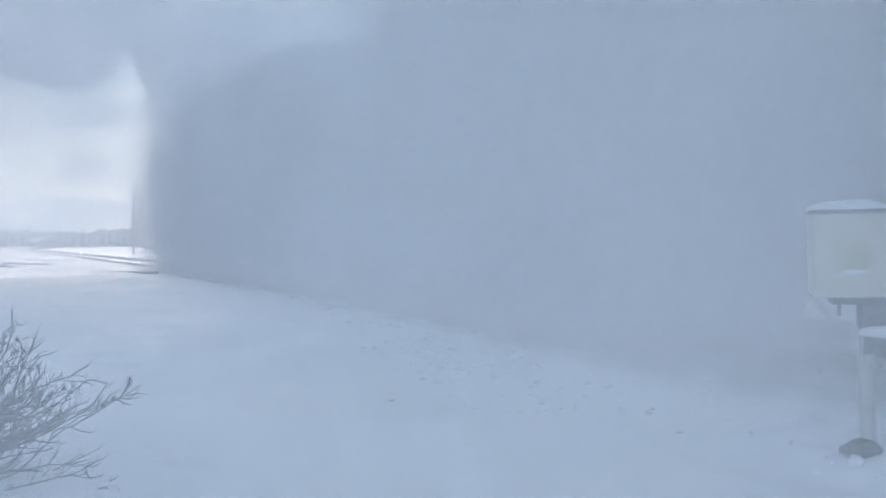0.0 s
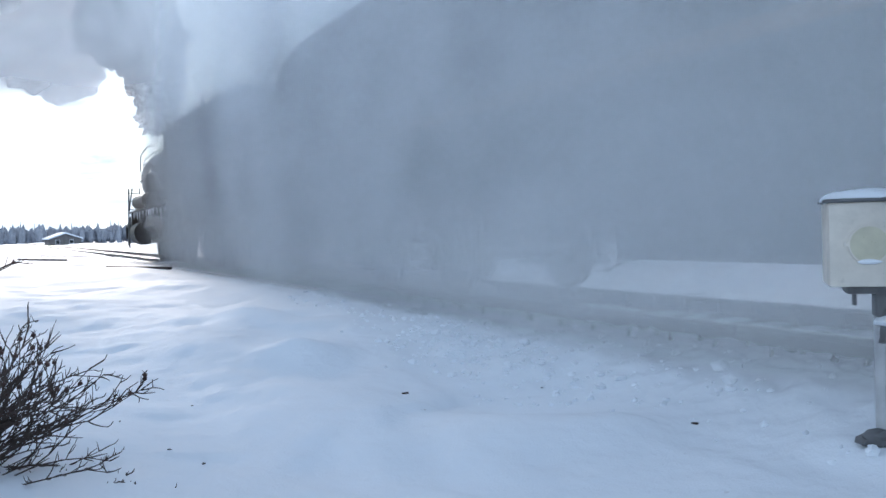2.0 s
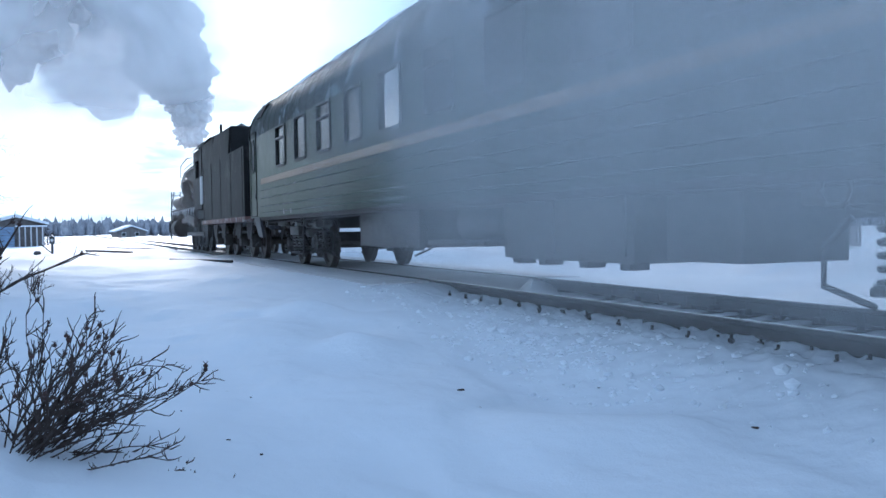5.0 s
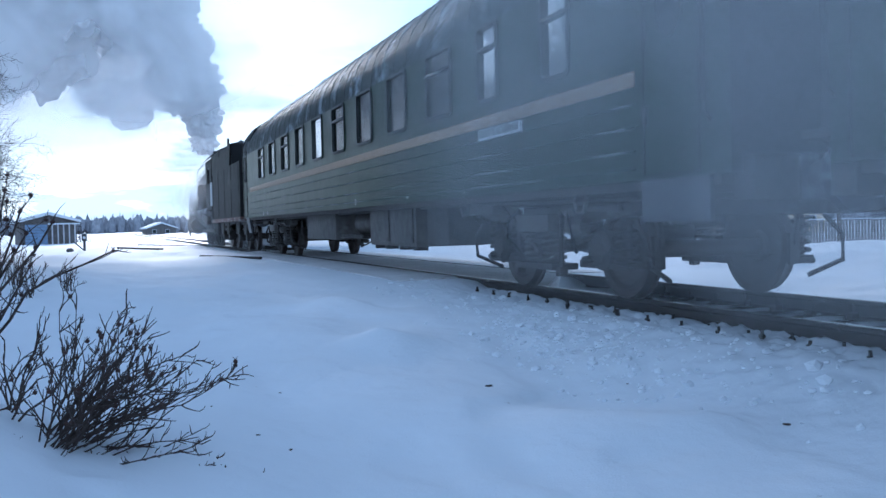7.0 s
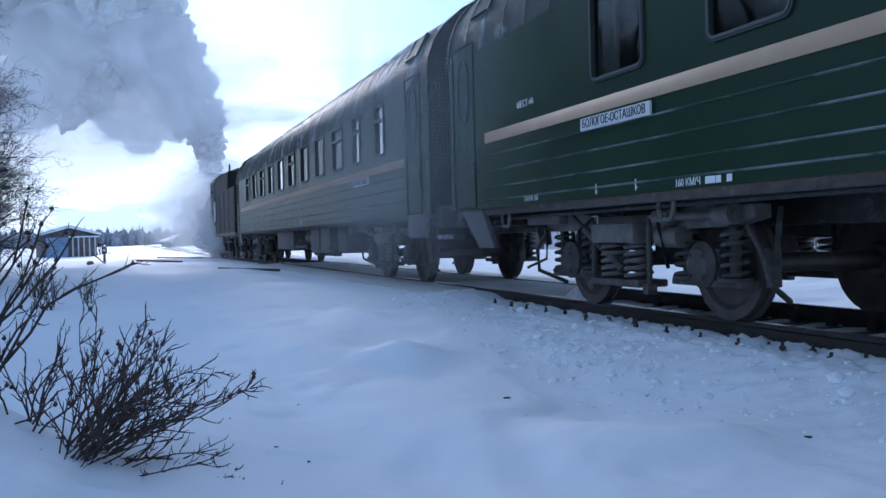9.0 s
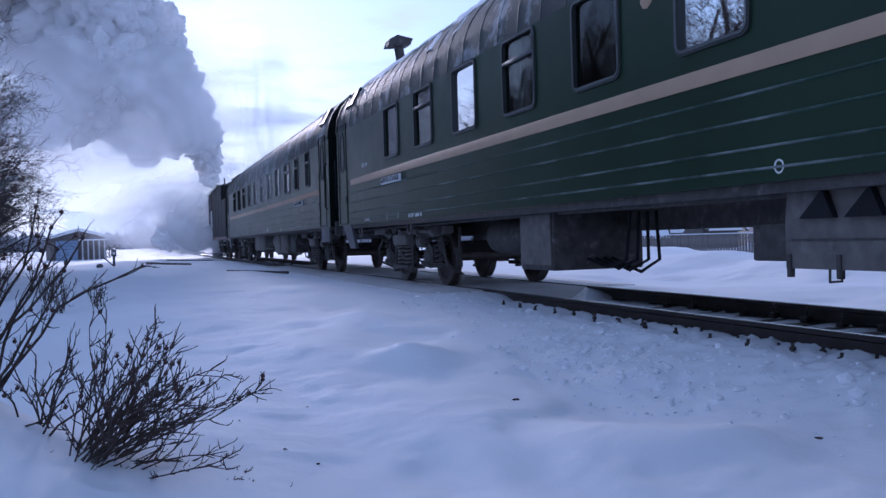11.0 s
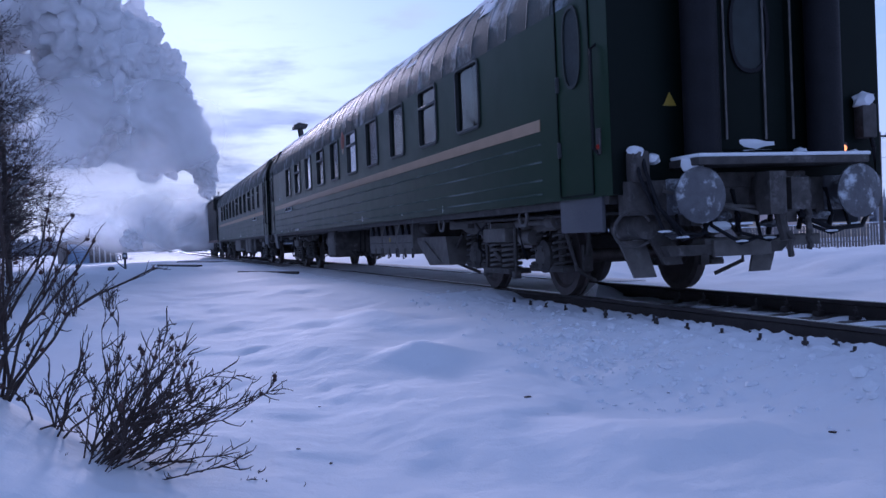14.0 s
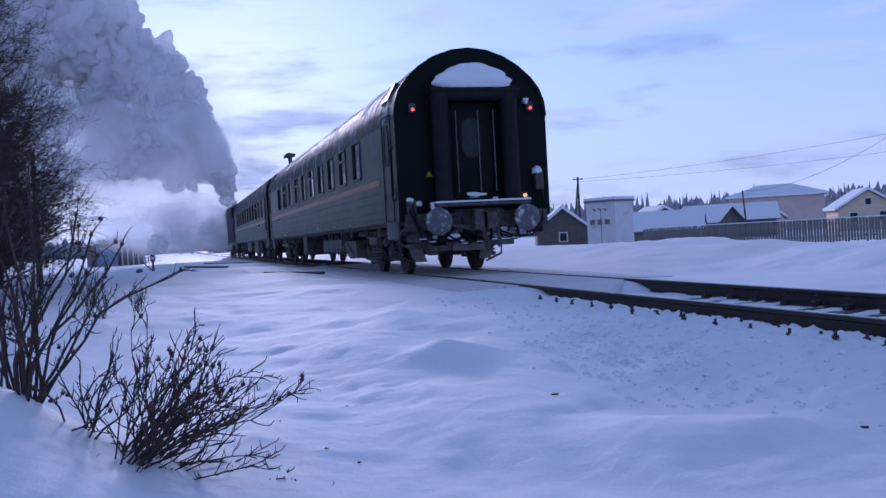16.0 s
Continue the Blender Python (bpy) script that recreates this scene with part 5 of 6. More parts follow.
def make_signal_box():
    z0 = snow_height(3.5, 2.86)
    post = thing("signal_post", pose(3.47, 2.86, 0, 0, 0, -44), "cream trackside signal box on a grey post, snow on its lid", "signal box")
    body = part("housing", bm_box(-0.165, 0.165, -0.02, 0.40, 0.465, 0.845, 0.008), BOX_PAINT, post, "weathered cream steel housing")
    part("lid", bm_box(-0.18, 0.18, -0.035, 0.42, 0.846, 0.862, 0.004), GREY_IRON, body)
    sn = bm_lump((0, 0.19, 0.865), (0.18, 0.225, 0.045), 4, 0.15, 3)
    part("snow_cap", sn, SNOW, body, "cap of snow")
    part("round_disc", bm_lathe([(-0.03, 0.085), (-0.026, 0.082), (-0.024, 0.0)], (0, 0, 0.655), "y", 28), LENS, body, "yellowed round disc")
    part("disc_rim", bm_ring([(0.088 * math.cos(a), 0.655 + 0.088 * math.sin(a)) for a in (2 * math.pi * k / 28 for k in range(28))], 0.008, -0.034, -0.018, "y"), BOX_PAINT, body)
    for sx in (-0.092, 0.092):
        part("disc_lug", bm_box(sx - 0.012, sx + 0.012, -0.032, -0.02, 0.645, 0.668, 0.003), BOX_PAINT, body)
    part("snow_ledge", bm_lump((0, -0.03, 0.578), (0.05, 0.012, 0.012), 2, 0.2, 2), SNOW, body)
    part("bracket", bm_box(-0.09, 0.12, 0.02, 0.25, 0.43, 0.463, 0.006), GREY_IRON, post)
    part("bolt", bm_rod((-0.06, 0.03, 0.44), (-0.06, 0.03, 0.38), 0.01, n=8), GREY_IRON, post)
    part("neck", bm_box(0.03, 0.16, 0.06, 0.2, 0.32, 0.435, 0.01), GREY_IRON, post)
    part("elbow", bm_tube([(0.10, 0.1, 0.36), (0.10, 0.08, 0.28), (0.09, 0.06, 0.2)], 0.055, 12), GREY_IRON, post, "dark pipe elbow capped with snow")
    part("elbow_snow", bm_lump((0.11, 0.06, 0.305), (0.09, 0.07, 0.03), 9, 0.3, 2), SNOW, post)
    part("pole", bm_rod((0.06, 0.1, z0 - 0.3), (0.06, 0.1, 0.3), 0.034, n=16), POST_GREY, post, "grey steel pipe post")
    part("cable", bm_tube([(0.17, 0.1, 0.3), (0.2, 0.1, 0.1), (0.17, 0.1, -0.1), (0.19, 0.1, z0 - 0.05)], 0.013, 8), GREY_IRON, post)
    part("foot_clamp", bm_lump((0.03, 0.05, z0 + 0.035), (0.09, 0.06, 0.04), 7, 0.5, 2), GREY_IRON, post, "dark iron foot in the snow")


POST_GREY = material("grey_post_paint", (0.42, 0.42, 0.43), 0.55, vary=0.15, scale=9, bump=0.1)
make_signal_box()


def make_switch_stand():
    z = snow_height(-0.92, 39.5)
    sw = thing("switch_stand", pose(-0.92, 39.5, z), "small dark railway switch stand with a weighted lever", "switch stand")
    part("stand", bm_rod((0, 0, -0.1), (0, 0, 0.42), 0.05, n=10), GREY_IRON, sw)
    part("lantern", bm_box(-0.1, 0.1, -0.1, 0.1, 0.4, 0.68, 0.02), GREY_IRON, sw)
    part("lantern_face", bm_rod((0, -0.1, 0.54), (0, -0.12, 0.54), 0.06, n=12), WHITE_PAINT, sw)
    part("lever", bm_rod((-0.05, 0, 0.05), (-0.5, 0, 0.48), 0.025, n=8), GREY_IRON, sw)
    part("weight", bm_lump((-0.55, 0, 0.03), (0.14, 0.1, 0.1), 3, 0.2, 2), GREY_IRON, sw)


make_switch_stand()
for a, b in (((3.75, 24.2), (2.5, 27.4)), ((1.9, 36.0), (0.35, 41.5)), ((4.2, 43), (1.5, 52))):
    za = max(snow_height(*a), snow_height(*b)) + 0.035
    r = part("siding_rail", bm_rod((*a, za), (*b, za), 0.045, n=6), RAIL_RUST)
    tagged(r, "bare stretch of siding rail showing through snow", "rail", "siding rails")


def scatter_clods():
    """Crumbled snow thrown up beside the rail."""
    rng = random.Random(77)
    bm = bmesh.new()
    for _ in range(900):
        if rng.random() < 0.6:
            x, y = rng.gauss(3.5, 0.3), rng.gauss(6.6, 0.9)
        else:
            y = rng.uniform(2.5, 13)
            x = TRACK_X - rng.choice((1.25, 1.35, 1.5, 1.7, 2.1)) - abs(rng.gauss(0, 0.18))
        if x > TRACK_X - 1.1:
            continue
        s = min(0.005 + abs(rng.gauss(0, 0.010)) * (2.0 if rng.random() < 0.12 else 1), 0.042)
        bm_lump((x, y, snow_height(x, y) + s * 0.25), (s * 1.3, s, s * 0.8), rng.random() * 90, 0.7, 1, bm, 1.6)
    ob = part("snow_clods", bm, SNOW, smooth=None)
    tagged(ob, "crumbled clods of snow scattered beside the rail", "snow", kind="stuff")


scatter_clods()
for k, (x, y, s, turn) in enumerate([(2.37, 5.62, 0.035, 20), (0.86, 4.72, 0.02, 60), (0.72, 4.9, 0.012, 10), (3.35, 3.9, 0.025, 100), (2.1, 7.5, 0.012, 0), (1.05, 6.1, 0.012, 30), (3.3, 5.4, 0.012, 5), (0.55, 5.6, 0.014, 80)]):
    z = snow_height(x, y)
    c = bm_lump((0, 0, 0), (s, s * 0.35, s * 0.28), k, 0.5, 2)
    o = part("bark_chip", c, TWIG, at=pose(x, y, z + s * 0.15, 5, 8, turn))
    tagged(o, "dark chip of bark lying on the snow", "debris", "bark chips on the snow")

# ---- buildings and distance ----
WALL_WHITE = material("dirty_white_sheet_metal", (0.6, 0.6, 0.62), 0.6, vary=0.1, scale=1.5, bump=0.05, second=(0.42, 0.41, 0.42), cover=0.15)
WALL_PINK = material("pale_pink_plaster", (0.56, 0.45, 0.41), 0.85, vary=0.1, scale=1.0, bump=0.1)
WALL_CREAM = material("cream_boards", (0.62, 0.50, 0.36), 0.8, vary=0.12, scale=1.5, bump=0.1)
WALL_GREY = material("grey_weathered_boards", (0.17, 0.155, 0.15), 0.85, vary=0.3, scale=2, bump=0.2)
WALL_DARK = material("dark_weathered_boards", (0.11, 0.095, 0.09), 0.85, vary=0.25, scale=2, bump=0.2)
WALL_BLUE = material("blue_painted_boards", (0.24, 0.32, 0.46), 0.7, vary=0.2, scale=3, bump=0.15)
POLE_WOOD = material("dark_pole_wood", (0.085, 0.07, 0.062), 0.85, vary=0.25, scale=4, bump=0.2)
# pale grey-blue holds the distance haze; the trees themselves are darker
FAR_WOOD = material("haze_paled_wood", (0.33, 0.33, 0.36), 0.95, vary=0.3, scale=0.4, bump=0)
FIELD_Z = -0.95


def make_house(name, label, at, w, d, h, roof_h, wall_mat, wins=(), gable_front=True, over=0.4, category="house", group="village houses"):
    """A house; its front looks to local -y. wins: (face, along, z, width, height)."""
    ho = thing(name, at, label, category, group)
    part("wall", bm_box(-w / 2, w / 2, -d / 2, d / 2, -0.3, h), wall_mat, ho, smooth=None)
    if roof_h:
        if gable_front:
            part("gable", bm_prism([(-w / 2, h), (w / 2, h), (0, h + roof_h)], "y", -d / 2, d / 2), wall_mat, ho, smooth=None)
            for sg in (-1, 1):
                k = math.hypot(w / 2, roof_h)
                ux, uz = (w / 2) / k, roof_h / k
                e = [(sg * (w / 2 + over * ux), h - over * uz), (0, h + roof_h), (0, h + roof_h + 0.1), (sg * (w / 2 + over * ux), h - over * uz + 0.1)]
                part("roof", bm_prism(e, "y", -d / 2 - over, d / 2 + over), WALL_DARK, ho, smooth=None)
                s = [(p + 0, q + 0.1) for p, q in e[:2]] + [(0, h + roof_h + 0.42), (sg * (w / 2 + over * ux), h - over * uz + 0.36)]
                part("roof_snow", bm_prism(s, "y", -d / 2 - over - 0.03, d / 2 + over + 0.03), SNOW, ho, "thick snow on the roof")
        else:
            b = bmesh.new()
            o = over
            vs = [b.verts.new(v) for v in ((-w / 2 - o, -d / 2 - o, h), (w / 2 + o, -d / 2 - o, h), (w / 2 + o, d / 2 + o, h), (-w / 2 - o, d / 2 + o, h), (-w / 2 + d / 2, 0, h + roof_h), (w / 2 - d / 2, 0, h + roof_h))]
            for f in ((0, 1, 5, 4), (1, 2, 5), (2, 3, 4, 5), (3, 0, 4), (3, 2, 1, 0)):
                b.faces.new([vs[i] for i in f])
            part("roof", b, WALL_DARK, ho, smooth=None)
            b = bmesh.new()
            vs = [b.verts.new(v) for v in ((-w / 2 - o, -d / 2 - o, h + 0.05), (w / 2 + o, -d / 2 - o, h + 0.05), (w / 2 + o, d / 2 + o, h + 0.05), (-w / 2 - o, d / 2 + o, h + 0.05), (-w / 2 + d / 2, 0, h + roof_h + 0.4), (w / 2 - d / 2, 0, h + roof_h + 0.4))]
            lo = [b.verts.new((v.co.x, v.co.y, v.co.z - 0.02)) for v in vs[:4]]
            for v in vs[:4]:
                v.co.z += 0.3
            for f in ((0, 1, 5, 4), (1, 2, 5), (2, 3, 4, 5), (3, 0, 4)):
                b.faces.new([vs[i] for i in f])
            for i in range(4):
                b.faces.new((vs[i], lo[i], lo[(i + 1) % 4], vs[(i + 1) % 4]))
            part("roof_snow", b, SNOW, ho, "thick snow on the roof", smooth=None)
    else:
        part("roof", bm_box(-w / 2 - over, w / 2 + over, -d / 2 - over, d / 2 + over, h, h + 0.12, 0.02), WALL_GREY, ho)
        part("roof_snow", bm_box(-w / 2 - over, w / 2 + over, -d / 2 - over, d / 2 + over, h + 0.12, h + 0.3, 0.08), SNOW, ho, "snow on the flat roof")
    for face, along, z, ww, hh in wins:
        if face == "f":
            wi = part("window", bm_box(along - ww / 2, along + ww / 2, -d / 2 - 0.05, -d / 2 - 0.003, z, z + hh, 0.01), WALL_WHITE, ho)
            part("pane", bm_box(along - ww / 2 + 0.1, along + ww / 2 - 0.1, -d / 2 - 0.07, -d / 2 - 0.052, z + 0.1, z + hh - 0.1), PANE_GREY, wi)
        else:
            wi = part("window", bm_box(-w / 2 - 0.05, -w / 2 - 0.003, along - ww / 2, along + ww / 2, z, z + hh, 0.01), WALL_WHITE, ho)
            part("pane", bm_box(-w / 2 - 0.07, -w / 2 - 0.052, along - ww / 2 + 0.1, along + ww / 2 - 0.1, z + 0.1, z + hh - 0.1), PANE_GREY, wi)
    return ho


def make_kiosk():
    ki = make_house("transformer_kiosk", "dirty white sheet-metal transformer kiosk with snow on its roof", pose(25.7, 50.9, FIELD_Z, 0, 0, -62), 2.1, 1.9, 3.25, 0, WALL_WHITE, over=0.12, category="kiosk", group="")
    for k in range(3):
        part("insulator", bm_rod((-0.4 + 0.4 * k, -0.95, 2.75), (-0.4 + 0.4 * k, -1.12, 2.85), 0.05, n=8), WALL_GREY, ki)
        part("vent", bm_box(-0.8 + 0.55 * k, -0.45 + 0.55 * k, -0.985, -0.952, 1.9, 2.2), WALL_GREY, ki)
    part("door_seam", bm_box(-0.02, 0.02, -0.965, -0.951, 0.1, 2.9), WALL_GREY, ki)
    part("conduit", bm_rod((-1.12, 0.2, 0), (-1.12, 0.2, 3.0), 0.05, n=8), WALL_GREY, ki)


make_kiosk()
make_house("village_house", "large pale pink house under a snowy hipped roof", pose(89.5, 121.0, FIELD_Z, 0, 0, -36), 13.5, 9.0, 4.9, 1.6, WALL_PINK,
           [("f", -4.5, 2.6, 1.2, 1.3), ("f", -2.2, 2.6, 1.2, 1.3), ("l", -2, 2.6, 1.2, 1.3), ("l", 1.2, 2.6, 1.2, 1.3)], False, 0.5)
make_house("village_house", "cream wooden house with a snowy gabled roof", pose(79.2, 91.0, FIELD_Z, 0, 0, -30), 6.6, 8.0, 2.3, 2.0, WALL_CREAM, [("f", 0, 2.6, 0.8, 0.9), ("f", -1.6, 0.7, 1.0, 1.2), ("f", 1.6, 0.7, 1.0, 1.2)])
make_house("village_house", "dark wooden house with a steep snowy gable", pose(34.3, 78.0, FIELD_Z, 0, 0, -20), 4.6, 6.0, 1.7, 1.8, WALL_DARK, [("f", 0, 0.6, 0.8, 0.9)])
make_house("garden_shed", "low grey shed under thick snow", pose(37.6, 64.8, FIELD_Z, 0, 0, 62), 3.0, 5.0, 1.25, 0.55, WALL_GREY, category="shed", group="sheds")
make_house("garden_shed", "low grey shed under thick snow", pose(45.0, 78.5, FIELD_Z, 0, 0, 55), 4.5, 7.5, 1.6, 1.0, WALL_GREY, category="shed", group="sheds")
make_house("garden_shed", "dark shed with snow on its gabled roof", pose(55.0, 86.0, FIELD_Z, 0, 0, 20), 4.0, 5.5, 1.7, 1.4, WALL_DARK, category="shed", group="sheds")
make_house("garden_shed", "dark shed with snow on its gabled roof", pose(62.5, 90.0, FIELD_Z, 0, 0, 60), 4.5, 6.0, 1.8, 1.4, WALL_DARK, category="shed", group="sheds")
make_house("garden_shed", "dark shed with snow on its gabled roof", pose(70.0, 97.0, FIELD_Z, 0, 0, -20), 3.2, 5.0, 1.8, 1.2, WALL_CREAM, category="shed", group="sheds")
make_house("garden_shed", "dark shed with snow on its gabled roof", pose(52.0, 92.0, FIELD_Z, 0, 0, -10), 5.0, 6.0, 1.9, 1.5, WALL_GREY, category="shed", group="sheds")
st = make_house("station_hut", "grey hut with pale porch posts and blue boards under snow", pose(-6.2, 104.5, -0.55, 0, 0, 12), 5.4, 4.2, 2.3, 0.7, WALL_GREY, category="hut", group="")
for k in range(5):
    part("porch_post", bm_box(0.2 + 0.55 * k, 0.32 + 0.55 * k, -2.6, -2.48, 0, 2.1), WALL_WHITE, st)
part("porch_roof", bm_box(-0.1, 2.9, -2.8, -2.1, 2.1, 2.25, 0.02), SNOW, st)
for k in range(7):
    part("board", bm_box(-2.3, -0.2, -2.5, -2.42, 0.05 + 0.3 * k, 0.32 + 0.3 * k, 0.01), WALL_BLUE, st, "faded blue board")
make_house("far_house", "far low house under snow", pose(10.2, 205, -0.6, 0, 0, 10), 6.0, 5.0, 1.6, 1.0, WALL_GREY, [("f", -1.5, 0.6, 0.9, 0.9), ("f", 1.2, 0.6, 0.9, 0.9)])


def make_fence():
    f = thing("plank_fence", pose(0, 0, 0), "weathered grey plank fence along the gardens", "fence")
    a, b = Vector((31.5, 57.2, 0)), Vector((47.5, 45.2, 0))
    d = (b - a).normalized()
    ang = math.degrees(math.atan2(d.y, d.x))
    n = 110
    pl = finish("plank", bm_box(-0.075, 0.075, -0.012, 0.012, 0, 1.5, 0.004), WALL_GREY, None)
    for i in range(n):
        p = a.lerp(b, i / (n - 1))
        part("plank", pl, WALL_GREY, f, at=pose(p.x, p.y, FIELD_Z - 0.05 + random.uniform(-0.04, 0.06), 0, random.uniform(-1.2, 1.2), ang))
    for z in (0.3, 1.15):
        part("fence_rail", bm_rod((a.x, a.y + 0.04, FIELD_Z + z), (b.x, b.y + 0.04, FIELD_Z + z), 0.035, n=5), WALL_GREY, f)
    sn = bm_rod((a.x, a.y, FIELD_Z + 1.5), (b.x, b.y, FIELD_Z + 1.5), 0.035, n=6)
    part("fence_snow", sn, SNOW, f)


make_fence()


def make_pole(x, y, top, base, lean=0.0, arms=0, brace=False, thick=0.11):
    p = thing("utility_pole", pose(x, y, base, 0, lean, 0), "dark wooden utility pole carrying wires", "utility pole", "utility poles")
    part("shaft", bm_rod((0, 0, -0.4), (0, 0, top - base), thick, thick * 0.7, 10), POLE_WOOD, p)
    for k in range(arms):
        part("crossarm", bm_box(-0.55, 0.55, -0.05, 0.05, top - base - 0.3 - 0.45 * k, top - base - 0.2 - 0.45 * k, 0.01), POLE_WOOD, p)
        for s in (-0.45, 0, 0.45):
            part("insulator", bm_rod((s, 0, top - base - 0.2 - 0.45 * k), (s, 0, top - base - 0.02 - 0.45 * k), 0.035, 0.02, 8), WALL_WHITE, p)
    if brace:
        part("brace", bm_rod((-0.9, 0.1, -0.4), (-0.02, 0, (top - base) * 0.93), thick * 0.9, thick * 0.6, 8), POLE_WOOD, p)
    return p


make_pole(40.1, 86.2, 6.1, -1.3, 0, 1, True, 0.14)
make_pole(41.4, 43.5, 5.9, -1.0, 1.0, 1, False, 0.12)
make_pole(51.4, 73.9, 3.5, -1.1, -4, 0, False, 0.1)
make_pole(56.7, 94.3, 3.7, -1.1, 0, 0, False, 0.1)
lamp_pole = make_pole(-3.95, 29.7, 4.0, -0.1, 0, 0, False, 0.1)
tagged(lamp_pole, "dark wooden pole with a tilted street lamp", "street lamp")
part("lamp_arm", bm_rod((0.02, 0, 2.6), (0.55, 0, 3.05), 0.03, n=8), POST_GREY, lamp_pole)
part("lamp_head", bm_prism([(0.15, 2.72), (0.68, 3.06), (0.64, 3.16), (0.12, 2.82)], "y", -0.12, 0.12), POST_GREY, lamp_pole, "grey tilted lamp head")
for k, (a, b) in enumerate([((41.4, 43.5, 5.7), (70, 20, 6.5)), ((41.4, 43.5, 5.8), (51.4, 73.9, 3.4)), ((40.1, 86.2, 5.8), (80, 52, 11)), ((40.1, 86.2, 5.6), (80, 50, 8.2))]):
    a, b = Vector(a), Vector(b)
    w = part("overhead_wire", bm_tube([a.lerp(b, i / 8) - Vector((0, 0, 0.9 * (1 - (2 * i / 8 - 1) ** 2))) for i in range(9)], 0.014, 4), POLE_WOOD)
    tagged(w, "thin dark overhead wire between utility poles", "wire", "overhead wires")


def far_woods(name, x0, x1, y0, y1, n, h, seed, label, spruce=0.25):
    rng = random.Random(seed)
    bm = bmesh.new()
    for _ in range(n):
        t = rng.random()
        x, y = x0 + (x1 - x0) * t + rng.gauss(0, 6), y0 + (y1 - y0) * t + rng.gauss(0, 12)
        hh = h * rng.uniform(0.55, 1.1)
        if rng.random() < spruce:
            bm_rod((x, y, -2), (x, y, hh * 1.15), hh * 0.13, 0.05, 6, bm, False)
        else:
            bm_lump((x, y, hh * 0.4), (hh * 0.2, hh * 0.2, hh * 0.52), rng.random() * 50, 0.8, 1, bm, 4.0)
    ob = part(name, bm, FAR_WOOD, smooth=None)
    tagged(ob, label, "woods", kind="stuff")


far_woods("far_woods", -160, 120, 480, 520, 1300, 8.5, 1, "far winter woods along the horizon, coloured pale grey for haze", 0.07)
far_woods("far_woods", 90, 330, 360, 230, 1300, 10.0, 2, "far winter woods behind the village, coloured pale grey for haze", 0.3)
for k, (x, y, s) in enumerate([(36.5, 84, 3.2), (38, 88, 3.6), (42, 90, 3.0), (88, 124, 8.0), (44.5, 84, 2.6), (-3, 112, 3.2)]):
    t = copy_thing(tree_b, pose(x, y, -1.1, 0, 0, 50 * k))
    t.scale = (s / 7.4,) * 3
    t.location = (x, y, -1.1)
    tagged(t, "bare shrubby tree among the village gardens", "tree", "bare village trees")

# ---- lettering and small fittings on the train ----
def side_at(y, z, off=0.004):
    return pose(-1.553 - off, y, z, 90, 0, -90)


def crust_on_roof(coach, seed, bare):
    """Thin broken crust of snow along the crown of the roof, patchy towards the eaves."""
    sec = [(x, z) for x, z in HALF[3:]] + [(-x, z) for x, z in HALF[3:-1][::-1]]
    fine = []
    for (x0, z0), (x1, z1) in zip(sec, sec[1:]):
        fine += [(x0 + (x1 - x0) * q / 4, z0 + (z1 - z0) * q / 4) for q in range(4)]
    fine.append(sec[-1])
    ny, n = 230, len(fine)

    def thick(y, k):
        x, z = fine[k]
        p = Vector((x * 1.3, y * 0.55, seed))
        c = 0.5 * noise.noise(p) + 0.3 * noise.noise(p * 3.1) + 0.2 * noise.noise(p * 8.0)
        return (c + 0.42 * smooth01(3.75, 4.3, z) - 0.18 - bare) * 0.16

    verts, faces, index = [], [], {}
    for j in range(ny + 1):
        y = -12.2 + 24.4 * j / ny
        for k, (x, z) in enumerate(fine):
            h = thick(y, k)
            up = Vector((x * 0.9, 0, z - 2.6)).normalized()
            index[j, k] = (len(verts), h > 0)
            lift = min(max(h, -0.01), 0.035)
            verts.append((x + up.x * lift, y, z + up.z * lift))
    for j in range(ny):
        for k in range(n - 1):
            c = [index[j, k], index[j, k + 1], index[j + 1, k + 1], index[j + 1, k]]
            if any(on for _, on in c):
                faces.append([i for i, _ in c])
    me = bpy.data.meshes.new("roof_snow")
    me.from_pydata(verts, [], faces)
    me.materials.append(SNOW)
    me.shade_smooth()
    part("roof_snow", me, SNOW, coach, "broken crust of snow on the roof")


